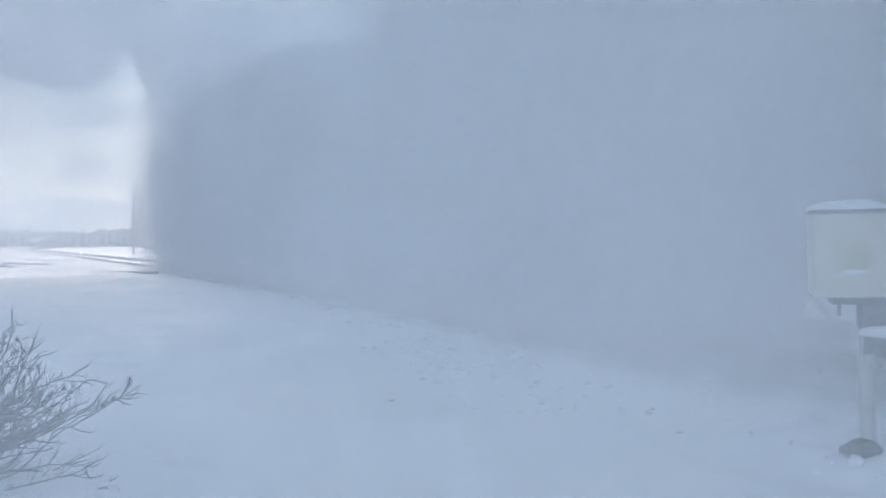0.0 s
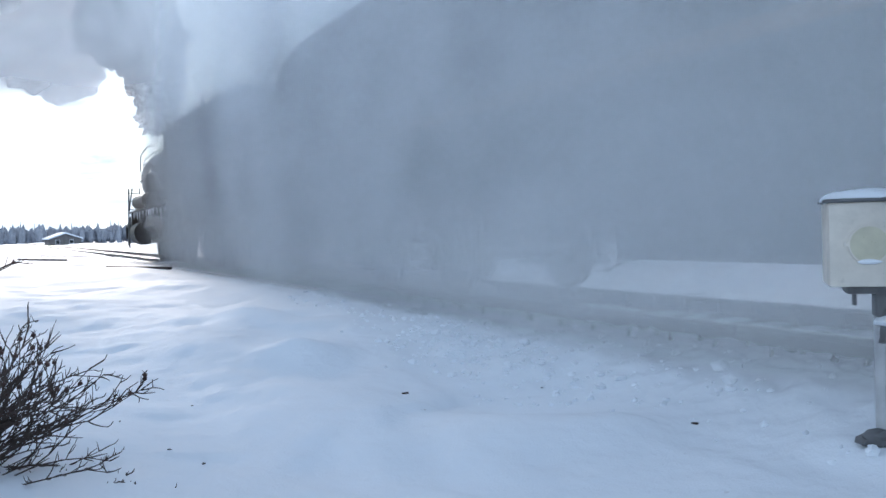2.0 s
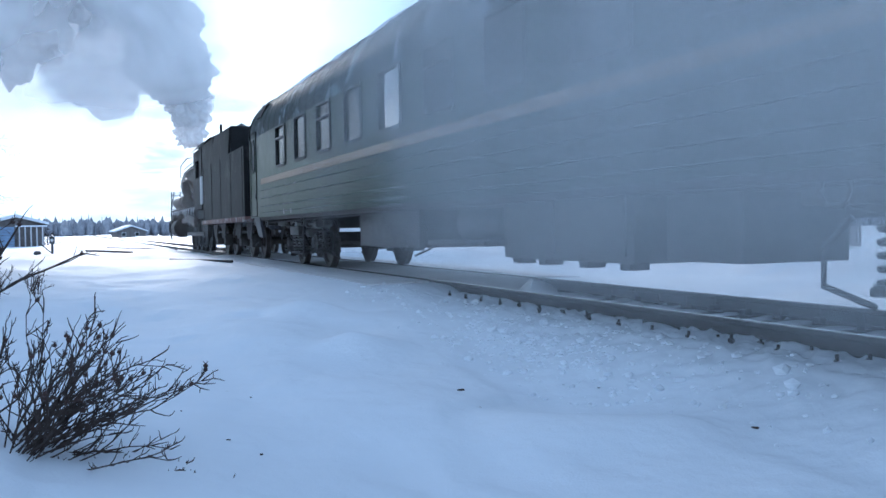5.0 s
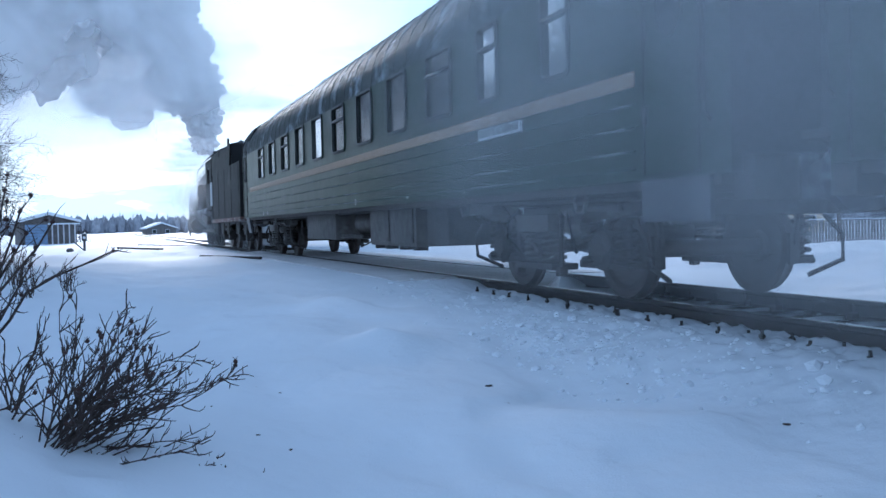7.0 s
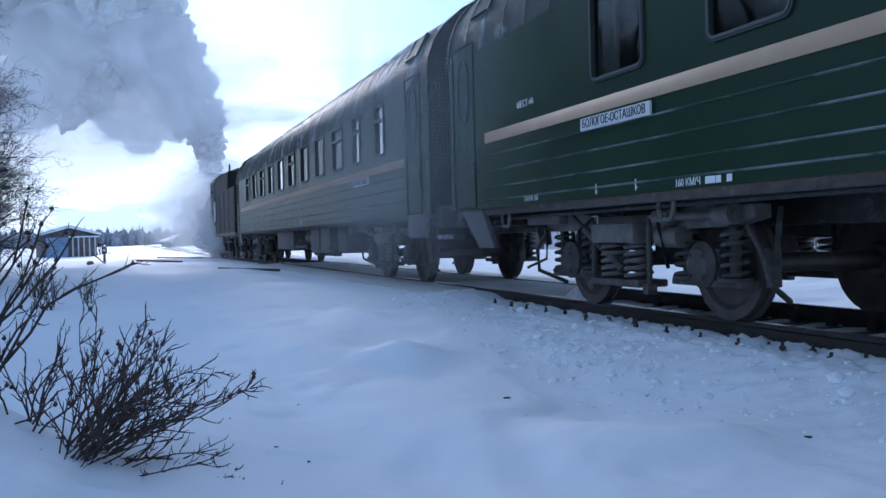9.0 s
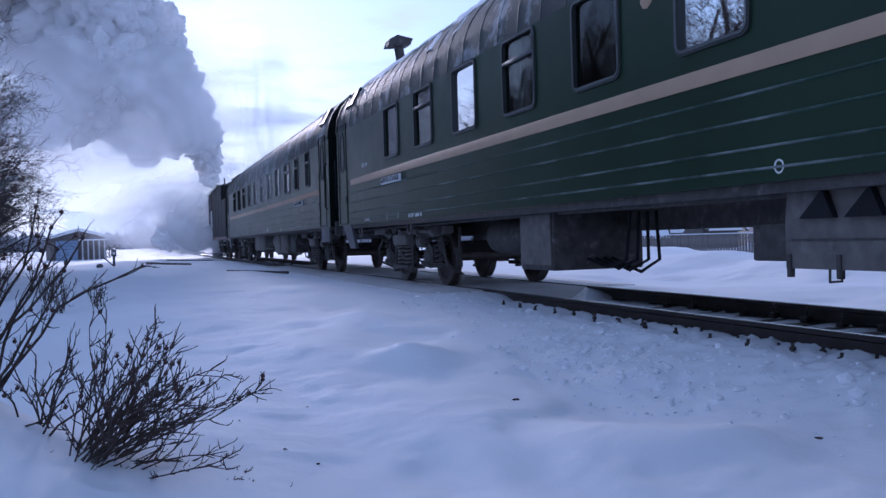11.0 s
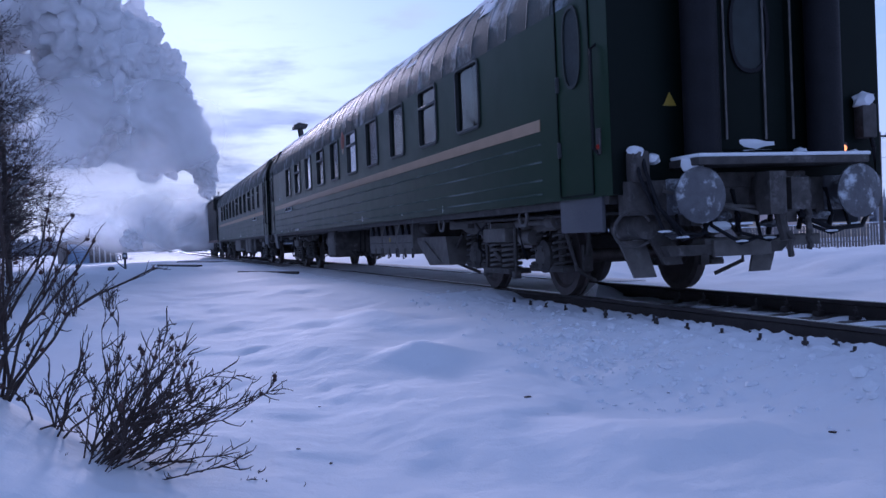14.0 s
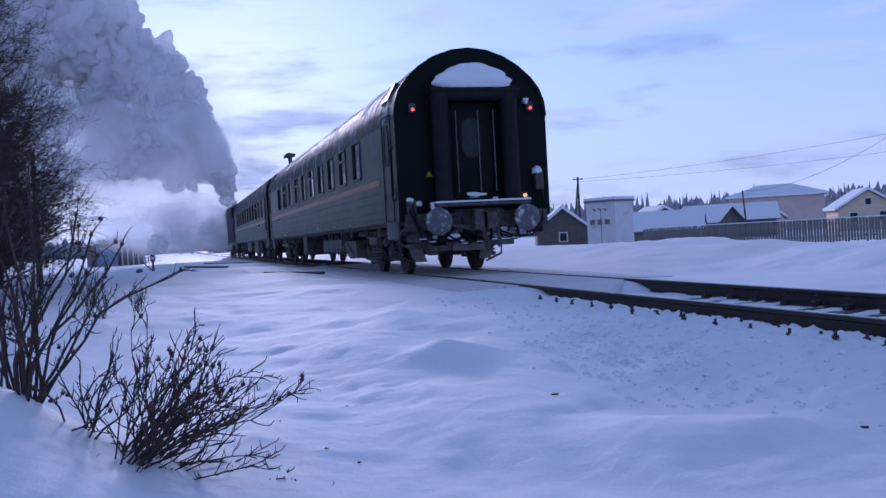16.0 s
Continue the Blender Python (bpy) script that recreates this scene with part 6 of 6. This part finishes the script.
def dress_train():
    board = part("route_board", bm_box(-1.60, -1.57, 7.29, 8.5, 1.735, 1.855, 0.008), PLATE, rear_coach, "white route board with black letters")
    lettering("БОЛОГОЕ-ОСТАШКОВ", 0.11, RUBBER, board, pose(-1.602, 7.9, 1.795, 90, 0, -90), width=1.1)
    board = part("route_board", bm_box(-1.60, -1.57, -8.9, -7.75, 1.735, 1.855, 0.008), PLATE, front_coach, "white route board with black letters")
    lettering("БОЛОГОЕ-ОСТАШКОВ", 0.11, RUBBER, board, pose(-1.602, -8.32, 1.795, 90, 0, -90), width=1.05)
    lettering("МЕСТ-44", 0.1, WHITE_PAINT, rear_coach, side_at(9.85, 2.2), width=0.42)
    lettering("ТАРА 58", 0.075, WHITE_PAINT, rear_coach, side_at(9.75, 1.16), width=0.36)
    lettering("160 КМ/Ч", 0.085, WHITE_PAINT, rear_coach, side_at(6.83, 1.15), width=0.32)
    for k, w in enumerate((0.12, 0.06, 0.06)):
        part("number_bar", bm_box(-1.558, -1.5535, 6.6 - 0.13 * k - w, 6.6 - 0.13 * k, 1.125, 1.18), WHITE_PAINT, rear_coach)
    for ob in (rear_coach, front_coach):
        for y in (-7.15, 7.6, 8.3):
            part("jack_mark", bm_box(-1.558, -1.5535, y - 0.007, y + 0.007, 1.13, 1.23), WHITE_PAINT, ob)
            part("jack_mark", bm_box(-1.558, -1.5535, y - 0.03, y - 0.007, 1.15, 1.163), WHITE_PAINT, ob)
            part("jack_mark", bm_box(-1.558, -1.5535, y - 0.025, y - 0.007, 1.195, 1.207), WHITE_PAINT, ob)
        part("round_mark", bm_ring([(-1.9 + 0.05 * math.cos(a), 1.2 + 0.05 * math.sin(a)) for a in (2 * math.pi * k / 16 for k in range(16))], 0.012, -1.558, -1.5535), WHITE_PAINT, ob)
        lettering("ЗЧТ", 0.06, WHITE_PAINT, ob, side_at(-4.9, 1.18))
    em = part("crest", bm_lump((0, 0, 0), (0.012, 0.17, 0.2), 2, 0.15, 3), CREST_RED, rear_coach, "faded red and gold crest", pose(-1.556, -0.28, 2.93))
    part("crest_base", bm_lump((0, 0, -0.2), (0.014, 0.1, 0.06), 5, 0.3, 2), CREAM, em)
    # rear end
    e = -12.285
    cap = bm_lump((-0.02, e - 0.2, 3.72), (0.8, 0.19, 0.22), 3, 0.25, 4)
    bm_lump((0.02, e - 0.17, 3.86), (0.55, 0.16, 0.24), 8, 0.3, 4, cap)
    part("snow_cap", cap, SNOW, rear_coach, "thick cap of snow over the end door", smooth=180)
    part("end_ledge", bm_box(-0.9, 0.92, e - 0.36, e, 3.53, 3.6, 0.02), RUBBER, rear_coach)
    part("footplate_snow", bm_box(-0.95, 0.97, e - 0.5, e - 0.02, 1.4, 1.435, 0.016), SNOW, rear_coach, "strip of snow on the footplate")
    for x, z, s in ((-0.89, 1.34, 0.1), (1.1, 3.36, 0.07), (-1.35, 1.48, 0.07), (-1.18, 1.42, 0.06), (1.28, 1.98, 0.1), (0.95, 1.42, 0.05), (0.3, 1.45, 0.04)):
        part("snow_blob", bm_lump((x, e - (0.3 if abs(x) < 1.0 else 0.08), z), (s, 0.1, s * 0.9), x * 7, 0.5, 2), SNOW, rear_coach)
    tri = bm_prism([(-0.99, 1.93), (-0.85, 1.93), (-0.92, 2.06)], "y", e - 0.012, e - 0.002)
    part("warning_sign", tri, YELLOW, rear_coach, "small yellow warning triangle")
    part("marker_lamp", bm_box(0.93, 1.07, e - 0.08, e, 1.45, 1.56, 0.01), UNDER, rear_coach)
    part("marker_lens", bm_rod((1.0, e - 0.08, 1.5), (1.0, e - 0.11, 1.5), 0.035, n=12), ORANGE_GLOW, rear_coach, "lit orange marker lens")
    part("brake_hose", bm_tube([(-1.3, e - 0.1, 1.5), (-1.32, e - 0.2, 1.3), (-1.25, e - 0.3, 0.95), (-1.0, e - 0.3, 0.72), (-0.75, e - 0.2, 0.7), (-0.5, e - 0.1, 0.95)], 0.02, 10), RUBBER, rear_coach)
    part("cable", bm_tube([(1.3, e - 0.06, 1.95), (1.36, e - 0.12, 1.5), (1.3, e - 0.2, 1.0), (1.05, e - 0.25, 0.72), (0.7, e - 0.25, 0.7), (0.35, e - 0.2, 0.85)], 0.024, 8), RUBBER, rear_coach, "hanging black cable")
    part("cable_socket", bm_box(1.22, 1.4, e - 0.14, e, 1.6, 1.95, 0.03), UNDER, rear_coach)
    part("cable_socket", bm_box(-1.42, -1.24, e - 0.16, e, 1.2, 1.5, 0.04), UNDER, rear_coach)
    part("coupling_chain", bm_tube([(0.05, e - 0.42, 0.7), (0.07, e - 0.44, 0.62), (0.05, e - 0.43, 0.54), (0.07, e - 0.42, 0.46)], 0.03, 8), UNDER, rear_coach)
    part("brake_beam", bm_box(-0.6, 0.75, e - 0.02, e + 0.2, 0.55, 0.66, 0.02), UNDER_GREY, rear_coach)
    part("guard_plate", bm_prism([(-1.25, 0.85), (-0.95, 0.85), (-0.8, 0.42), (-1.0, 0.42)], "y", e + 0.05, e + 0.1), UNDER, rear_coach)
    part("hose_loop", bm_tube([(-1.42 + 0.2 * math.cos(a), e - 0.12 + 0.03 * math.sin(2 * a), 0.78 + 0.17 * math.sin(a)) for a in (0.4 + 5.0 * k / 16 for k in range(17))], 0.016, 8), UNDER, rear_coach, "looped frosted brake hose")
    part("reservoir", bm_lathe([(-0.3, 0.06), (-0.27, 0.13), (0.22, 0.13), (0.25, 0.06)], (-1.2, e + 0.28, 0.8), "y", 18), UNDER, rear_coach)
    part("lower_sill", bm_prism([(-1.0, 0.5), (0.25, 0.5), (0.35, 0.6), (-1.05, 0.6)], "y", e - 0.06, e + 0.16), UNDER, rear_coach, "dark lower cross sill")
    part("sill_plate", bm_box(-0.55, 0.1, e - 0.1, e - 0.06, 0.48, 0.64, 0.008), UNDER_GREY, rear_coach)
    for x0, tilt in ((-1.25, 0.12), (0.3, -0.12)):
        part("rail_guard", bm_prism([(x0 - 0.14, 0.66), (x0 + 0.14, 0.66), (x0 + tilt + 0.14, 0.3), (x0 + tilt - 0.1, 0.3)], "y", e + 0.22, e + 0.25), UNDER_GREY, rear_coach, "bent steel rail guard")
    part("coupler_chain", bm_tube([(0.28 + 0.012 * math.sin(2.4 * k), e - 0.42, 1.18 - 0.055 * k) for k in range(13)], 0.03, 7), UNDER, rear_coach, "frosted hanging coupling chain")
    part("coupler_lever", bm_tube([(-1.1, e - 0.12, 1.12), (-0.5, e - 0.22, 0.96), (0.1, e - 0.24, 0.93), (0.16, e - 0.28, 1.05)], 0.018, 8), UNDER_GREY, rear_coach)
    for k, (xa, xb, za, zb) in enumerate(((-1.36, -1.0, 1.45, 0.72), (-1.28, -0.7, 1.3, 0.66), (-0.62, -0.1, 0.98, 0.6), (-0.3, 0.2, 0.9, 0.62), (0.4, 0.95, 0.98, 0.66))):
        part("air_hose", bm_tube([(xa, e - 0.08, za), (xa - 0.02, e - 0.2, za - 0.2), ((xa + xb) / 2, e - 0.26, zb), (xb, e - 0.2, zb + 0.06), (xb + 0.06, e - 0.06, zb + 0.26)], 0.019, 8), RUBBER, rear_coach)
        part("hose_frost", bm_lump(((xa + xb) / 2, e - 0.27, zb + 0.022), (0.07, 0.016, 0.012), k + 20, 0.5, 2), SNOW, rear_coach)
    for k, (x, z, sx, sz) in enumerate(((-0.62, 1.16, 0.13, 0.05), (-0.45, 0.86, 0.1, 0.06), (0.12, 0.78, 0.12, 0.045), (0.45, 1.22, 0.1, 0.04), (0.7, 0.84, 0.12, 0.05), (-0.95, 0.7, 0.1, 0.04))):
        part("frosted_fitting", bm_lump((x, e - 0.08, z), (sx, 0.09, sz), k + 40, 0.45, 2), FROST_METAL, rear_coach)
    part("side_lamp", bm_box(-1.57, -1.55, -12.1, -12.02, 1.5, 1.75, 0.006), UNDER, rear_coach)
    part("side_lens", bm_rod((-1.572, -12.06, 1.57), (-1.58, -12.06, 1.57), 0.026, n=10), RED_DARK, rear_coach)
    for k in range(5):
        x = -0.75 + 0.36 * k
        part("hose", bm_tube([(x, e + 0.1, 1.2), (x + 0.05, e - 0.12, 1.1), (x + 0.08, e - 0.16, 0.85), (x + 0.16, e - 0.02, 0.68 + 0.04 * (k % 2))], 0.026, 8), RUBBER, rear_coach)
        part("bracket", bm_box(x - 0.06, x + 0.07, e - 0.12, e + 0.02, 0.78 + 0.06 * (k % 3), 0.93 + 0.06 * (k % 3), 0.015), UNDER_GREY if k % 2 else UNDER, rear_coach)
    part("draw_bar_plate", bm_box(-0.5, 0.5, e - 0.14, e + 0.05, 1.14, 1.28, 0.02), UNDER, rear_coach)
    part("valve_lever", bm_tube([(-0.55, e - 0.15, 0.98), (-0.2, e - 0.3, 0.88), (0.25, e - 0.32, 0.9)], 0.02, 8), UNDER_GREY, rear_coach)
    part("socket_frost", bm_lump((-0.55, e - 0.16, 0.76), (0.14, 0.05, 0.05), 6, 0.5, 2), SNOW, rear_coach)
    for x in (-0.35, 0.1, 0.42):
        part("door_bar", bm_rod((x, e - 0.08, 1.6), (x, e - 0.08, 3.2), 0.012, n=6), UNDER_GREY, rear_coach)
    part("door_snow", bm_lump((0.05, e - 0.03, 1.56), (0.25, 0.04, 0.06), 3, 0.6, 2), SNOW, rear_coach)
    vent = part("roof_chimney", bm_rod((-0.75, 9.9, 4.15), (-0.8, 9.9, 4.5), 0.09, n=10), UNDER, rear_coach, "bent roof stovepipe")
    part("pipe_hood", bm_prism([(-1.05, 4.46), (-0.6, 4.5), (-0.55, 4.62), (-0.85, 4.68), (-1.0, 4.6)], "y", 9.75, 10.1), UNDER, vent)
    for ob in (rear_coach, front_coach):
        for y in (-11.3, 11.3):
            hatch = part("roof_hatch", bm_prism([(-1.49, 3.53), (-1.31, 3.86), (-1.25, 3.84), (-1.43, 3.50)], "y", y - 0.3, y + 0.3), GREEN_DARK, ob, "framed ventilation hatch at the eaves", smooth=None)
            for q in (-0.3, 0.27):
                part("hatch_frame", bm_prism([(-1.505, 3.51), (-1.315, 3.88), (-1.26, 3.86), (-1.44, 3.49)], "y", y + q, y + q + 0.03), FRAME_GREY, hatch, smooth=None)
        crust_on_roof(ob, 3.0 if ob is rear_coach else 8.0, 0.02 if ob is rear_coach else 0.12)
    bridge = part("gangway_fold", bm_box(-0.8, 0.8, 12.3, 13.2, 1.3, 3.6, 0.05), RUBBER, rear_coach, "black folded gangway between coaches")


PLATE = material("white_enamel_plate", (0.62, 0.63, 0.64), 0.5, vary=0.08, scale=6, bump=0.02)
CREST_RED = material("faded_red_crest", (0.26, 0.07, 0.04), 0.6, vary=0.3, scale=14, bump=0.1)
RED_DARK = material("red_reflector", (0.5, 0.03, 0.02), 0.25, vary=0.05, bump=0)
dress_train()

# ---- steam ----
CHIMNEY = 45.2        # of the chimney, ahead of the coaches' coupling


def bm_cloud(r, seed, sub=5):
    bm = bmesh.new()
    bmesh.ops.create_icosphere(bm, subdivisions=sub, radius=1)
    off = Vector((seed * 5.3, seed * 2.9, seed * 7.7))
    for v in bm.verts:
        p = v.co.copy()
        k, a, f = 0.0, 0.36, 1.7
        for _ in range(3):
            k += a * (2.4 * abs(noise.noise(p * f + off)) - 0.45)
            a, f = a * 0.42, f * 2.2
        v.co = p * r * (0.92 + 0.75 * k)
    return bm


PUFFS = []
VEILS = []


def make_plume():
    rng = random.Random(12)
    pl = thing("steam_plume", pose(TRACK_X, 0, 0), "towering billows of white and blue-grey steam from the locomotive", "steam", kind="stuff")

    def puff(x, y, z, r, seed, amp, sub=5):
        ob = part("steam_puff", bm_cloud(r, seed, sub), CLOUD, pl, at=pose(x, y, z), smooth=180)
        PUFFS.append((ob, (x, y, z), rng.uniform(-1, 1), amp))

    for k in range(60):
        u = (k / 59) ** 0.95
        age = u * 6.5
        spread = 0.35 + 3.6 * u
        puff(-0.4 * age - 0.5 * age * age + rng.gauss(-0.2, 0.44) * spread - 0.2, CHIMNEY - 1.2 * age - 5.0 * u * u + rng.gauss(0, 0.5) * spread,
             5.2 + 3.7 * age - 0.14 * age * age + rng.gauss(0, 0.42) * spread, 0.7 + 3.0 * u ** 0.8 * rng.uniform(0.4, 1.2), k + 1, 0.4 + u)
    # the trailing bank that drifts left of the train
    for k in range(26):
        u = rng.random()
        puff(-4 - 18 * u + rng.gauss(0, 2), CHIMNEY - 1 - 6 * u + rng.gauss(0, 3), 9.0 + 11 * u + rng.gauss(0, 2.0), rng.uniform(1.2, 3.2), k + 101, 1.0)
    return pl


def make_veil(label, w, h, density, seed, rows, scale=0.35, low=0.33, high=0.62, turn=0.0, foot=None, rim_from=0.15):
    """A drifting curtain of thin steam; rows: seconds and the middle's place."""
    layers = 1 if label.startswith(("low", "soft")) else math.ceil(math.log(1 - density) / math.log(0.83))
    thin = 1 - (1 - density) ** (1 / layers)
    mat = steam_veil_material("thin_steam", thin, scale, seed, low, high, foot, rim_from)
    for k in range(layers):
        veil_sheet(label, w, h, seed, rows, turn, mat, (-0.03 if turn == 90 else 0.03) * k)


def veil_sheet(label, w, h, seed, rows, turn, mat, back):
    bm = bmesh.new()
    nx, nz = 14, 8
    g = [[bm.verts.new((w * (i / nx - 0.5), (0.01 if turn == 90 else 0.08) * noise.noise(Vector((w * i / nx * 0.4, h * j / nz * 0.4, seed))), h * (j / nz - 0.5))) for i in range(nx + 1)] for j in range(nz + 1)]
    for j in range(nz):
        for i in range(nx):
            bm.faces.new((g[j][i], g[j][i + 1], g[j + 1][i + 1], g[j + 1][i]))
    ob = part("steam_veil", bm, mat, smooth=180)
    tagged(ob, label, "steam", "drifting steam", "stuff")
    a = radians(turn)
    VEILS.append((ob, [(t, (p[0] - back * math.sin(a), p[1] + back * math.cos(a), p[2])) for t, p in rows], turn))


plume = make_plume()
# curtains along the train's side; they hang back and thin out while the train draws away
SIDE = "grey-white steam hanging along the train"
make_veil(SIDE, 40, 9, 0.68, 3.0, [(0, (3.75, 16, 2.8)), (1.5, (3.75, 16, 2.8)), (3.0, (3.75, 7.5, 2.8)), (4.2, (3.75, 4.5, 2.8)), (5, (3.75, 0.5, 2.8)), (7.3, (3.75, -6.5, 2.8)), (9, (3.75, -20, 2.8)), (16, (3.75, -50, 3.0))], 0.28, 0.28, 0.6, 90, (-3.1, -2.4))
make_veil(SIDE, 32, 8.5, 0.5, 8.0, [(0, (3.5, 13, 2.6)), (1.5, (3.5, 13, 2.6)), (3.0, (3.5, 6.0, 2.6)), (5, (3.5, -6.5, 2.6)), (7.5, (3.5, -14, 2.6)), (16, (3.5, -52, 3.0))], 0.33, 0.28, 0.62, 90, (-2.9, -2.0))
make_veil("thin steam clinging to the coach joint", 15, 7.5, 0.36, 11.0, [(0, (3.9, 17, 2.4)), (3.5, (3.9, 10, 2.4)), (5, (3.9, 7.5, 2.4)), (7.5, (3.9, 9.2, 2.4)), (8, (3.9, 10.5, 2.4)), (9, (3.9, 15, 2.4)), (9.7, (3.9, 20, 2.6)), (12, (3.0, 34, 5.0)), (16, (-6, 64, 10.0))], 0.4, 0.2, 0.6, 90, (-2.6, -1.9))
make_veil("thin steam drifting over the snow", 36, 6.5, 0.8, 14.0, [(0, (3.85, 15, 0.9)), (1.0, (3.85, 14.5, 0.9)), (1.7, (3.85, 14, 0.9)), (2.4, (3.85, 15, 2.2)), (3.1, (3.85, 20, 9)), (5, (2, 40, 34)), (16, (-10, 90, 140))], 0.25, 0.05, 0.5, 90, (-1.65, -0.5), 0.45)
# thin steam in the air before the camera, blown off to the right
RX, RY = 0.899, -0.438
for d, dens, seed, outs in ((2.4, 0.45, 21.0, (-0.2, 0.6, 2.2, 5, 8, 12)), (2.9, 0.45, 24.0, (-0.7, 0.8, 2.6, 5, 8, 12))):
    cx, cy = d * 0.438, d * 0.899
    rows = [(t, (cx + RX * o, cy + RY * o, 0.9)) for t, o in zip((0, 0.5, 1.0, 1.7, 2.4, 3.5), outs)] + [(16, (cx + RX * 60, cy + RY * 60, 4))]
    make_veil("thin steam blowing past the bushes", 5.2, 5.2, dens, seed, rows, 0.7, 0.12, 0.6, -26, None, 0.5)
make_veil("steam rolling over the snow before the train", 34, 10, 0.8, 41.0, [(0, (3.9, 14.5, 2.4)), (1.0, (3.9, 14.5, 2.4)), (1.6, (3.9, 15.5, 2.8)), (2.3, (3.9, 19, 6.5)), (3.1, (3.9, 26, 15)), (5, (2, 45, 40)), (16, (-10, 90, 150))], 0.22, 0.0, 0.4, 90, (-3.0, -2.0), 0.4)
make_veil("steam far ahead of the bushes", 40, 18, 0.86, 27.0, [(0, (-7.0, 26, 4.5)), (0.5, (-5.0, 27, 5.5)), (1.0, (-3.0, 28, 8.5)), (1.6, (-2, 30, 15)), (2.4, (-2, 34, 34)), (16, (-2, 80, 240))], 0.2, 0.0, 0.45, -4, (-6.0, -5.0))
# low steam from the cylinders: hidden beyond the locomotive at first, then blown out over the snow
def blown(x, y, z, out, t):
    k = smooth01(5.0, 15.0, t)
    return (x - out * k, train_s(t) + y, z + 0.9 * k)


low = thing("cylinder_steam", pose(0, 0, 0), "low rolling steam beside the far locomotive", "steam", kind="stuff")
rng_low = random.Random(5)
for k in range(12):
    r = rng_low.uniform(0.4, 1.0)
    x, y, z, out = TRACK_X + 1.5 + rng_low.uniform(0, 2.5), 36 + rng_low.uniform(0, 11), 0.2 + rng_low.uniform(0.1, 1.4), rng_low.uniform(3, 9)
    ob = part("steam_puff", bm_cloud(r, 300 + k), CLOUD, low, smooth=180)
    VEILS.append((ob, [(t, blown(x, y, z, out, t)) for t in (0, 2, 4, 6, 8, 10, 12, 14, 16)], 25 * k))
for k, (out, up) in enumerate([(5.5, 1.6), (7.5, 2.0), (9.5, 1.5), (12.0, 2.2), (7.0, 3.0)]):
    rows = [(t, blown(TRACK_X + 3.0, 35 + 2.6 * k, up, out, t)) for t in (0, 2, 4, 6, 8, 10, 12, 14, 16)]
    make_veil("low white steam beside the locomotive", 11, 7.0, 0.8, 31.0 + 5 * k, rows, 0.42, 0.2, 0.6, -12 + 6 * k, (-2.6, -1.6))
# soft skirts of the plume
for k, (x, y, z, w, h) in enumerate([(-5, 37, 8, 22, 13), (-10, 40, 10, 30, 18), (-11, 45, 6.5, 38, 13)]):
    make_veil("soft pale steam trailing below the plume", w, h, 0.82, 61.0 + 7 * k, [(t, (TRACK_X + x - 0.15 * t, train_s(t) + y, z + 0.1 * t)) for t in (0, 4, 8, 12, 16)], 0.2, 0.2, 0.62, 4 * k, (-h * 0.42, -h * 0.1))


def motions():
    """The train rolls along the track, gathering speed; its wheels turn with it; the steam drifts and turns over."""
    times = [k * 0.5 for k in range(33)]
    for ob, off in ((rear_coach, -12.75), (front_coach, 12.75), (locomotive, 25.5), (plume, 0.0)):
        walk(ob, [(t, pose(TRACK_X, train_s(t) + off, 0)) for t in times])
    s0 = train_s(0)
    for ob, m, r in SPUN:
        walk(ob, [(k * 0.1, m @ pose(0, 0, 0, -math.degrees((train_s(k * 0.1) - s0) / r))) for k in range(161)])
    for ob, (x, y, z), turn, amp in PUFFS:
        walk(ob, [(t, pose(x - 0.9 * amp * math.sin(t * 0.12), y, z + 0.7 * amp * math.sin(t * 0.15), 5 * t * turn, 3 * t, 6 * t * turn)) for t in (0, 4, 8, 12, 16)])
    for ob, rows, turn in VEILS:
        walk(ob, [(t, pose(*p, 0, 0, turn)) for t, p in rows])


motions()
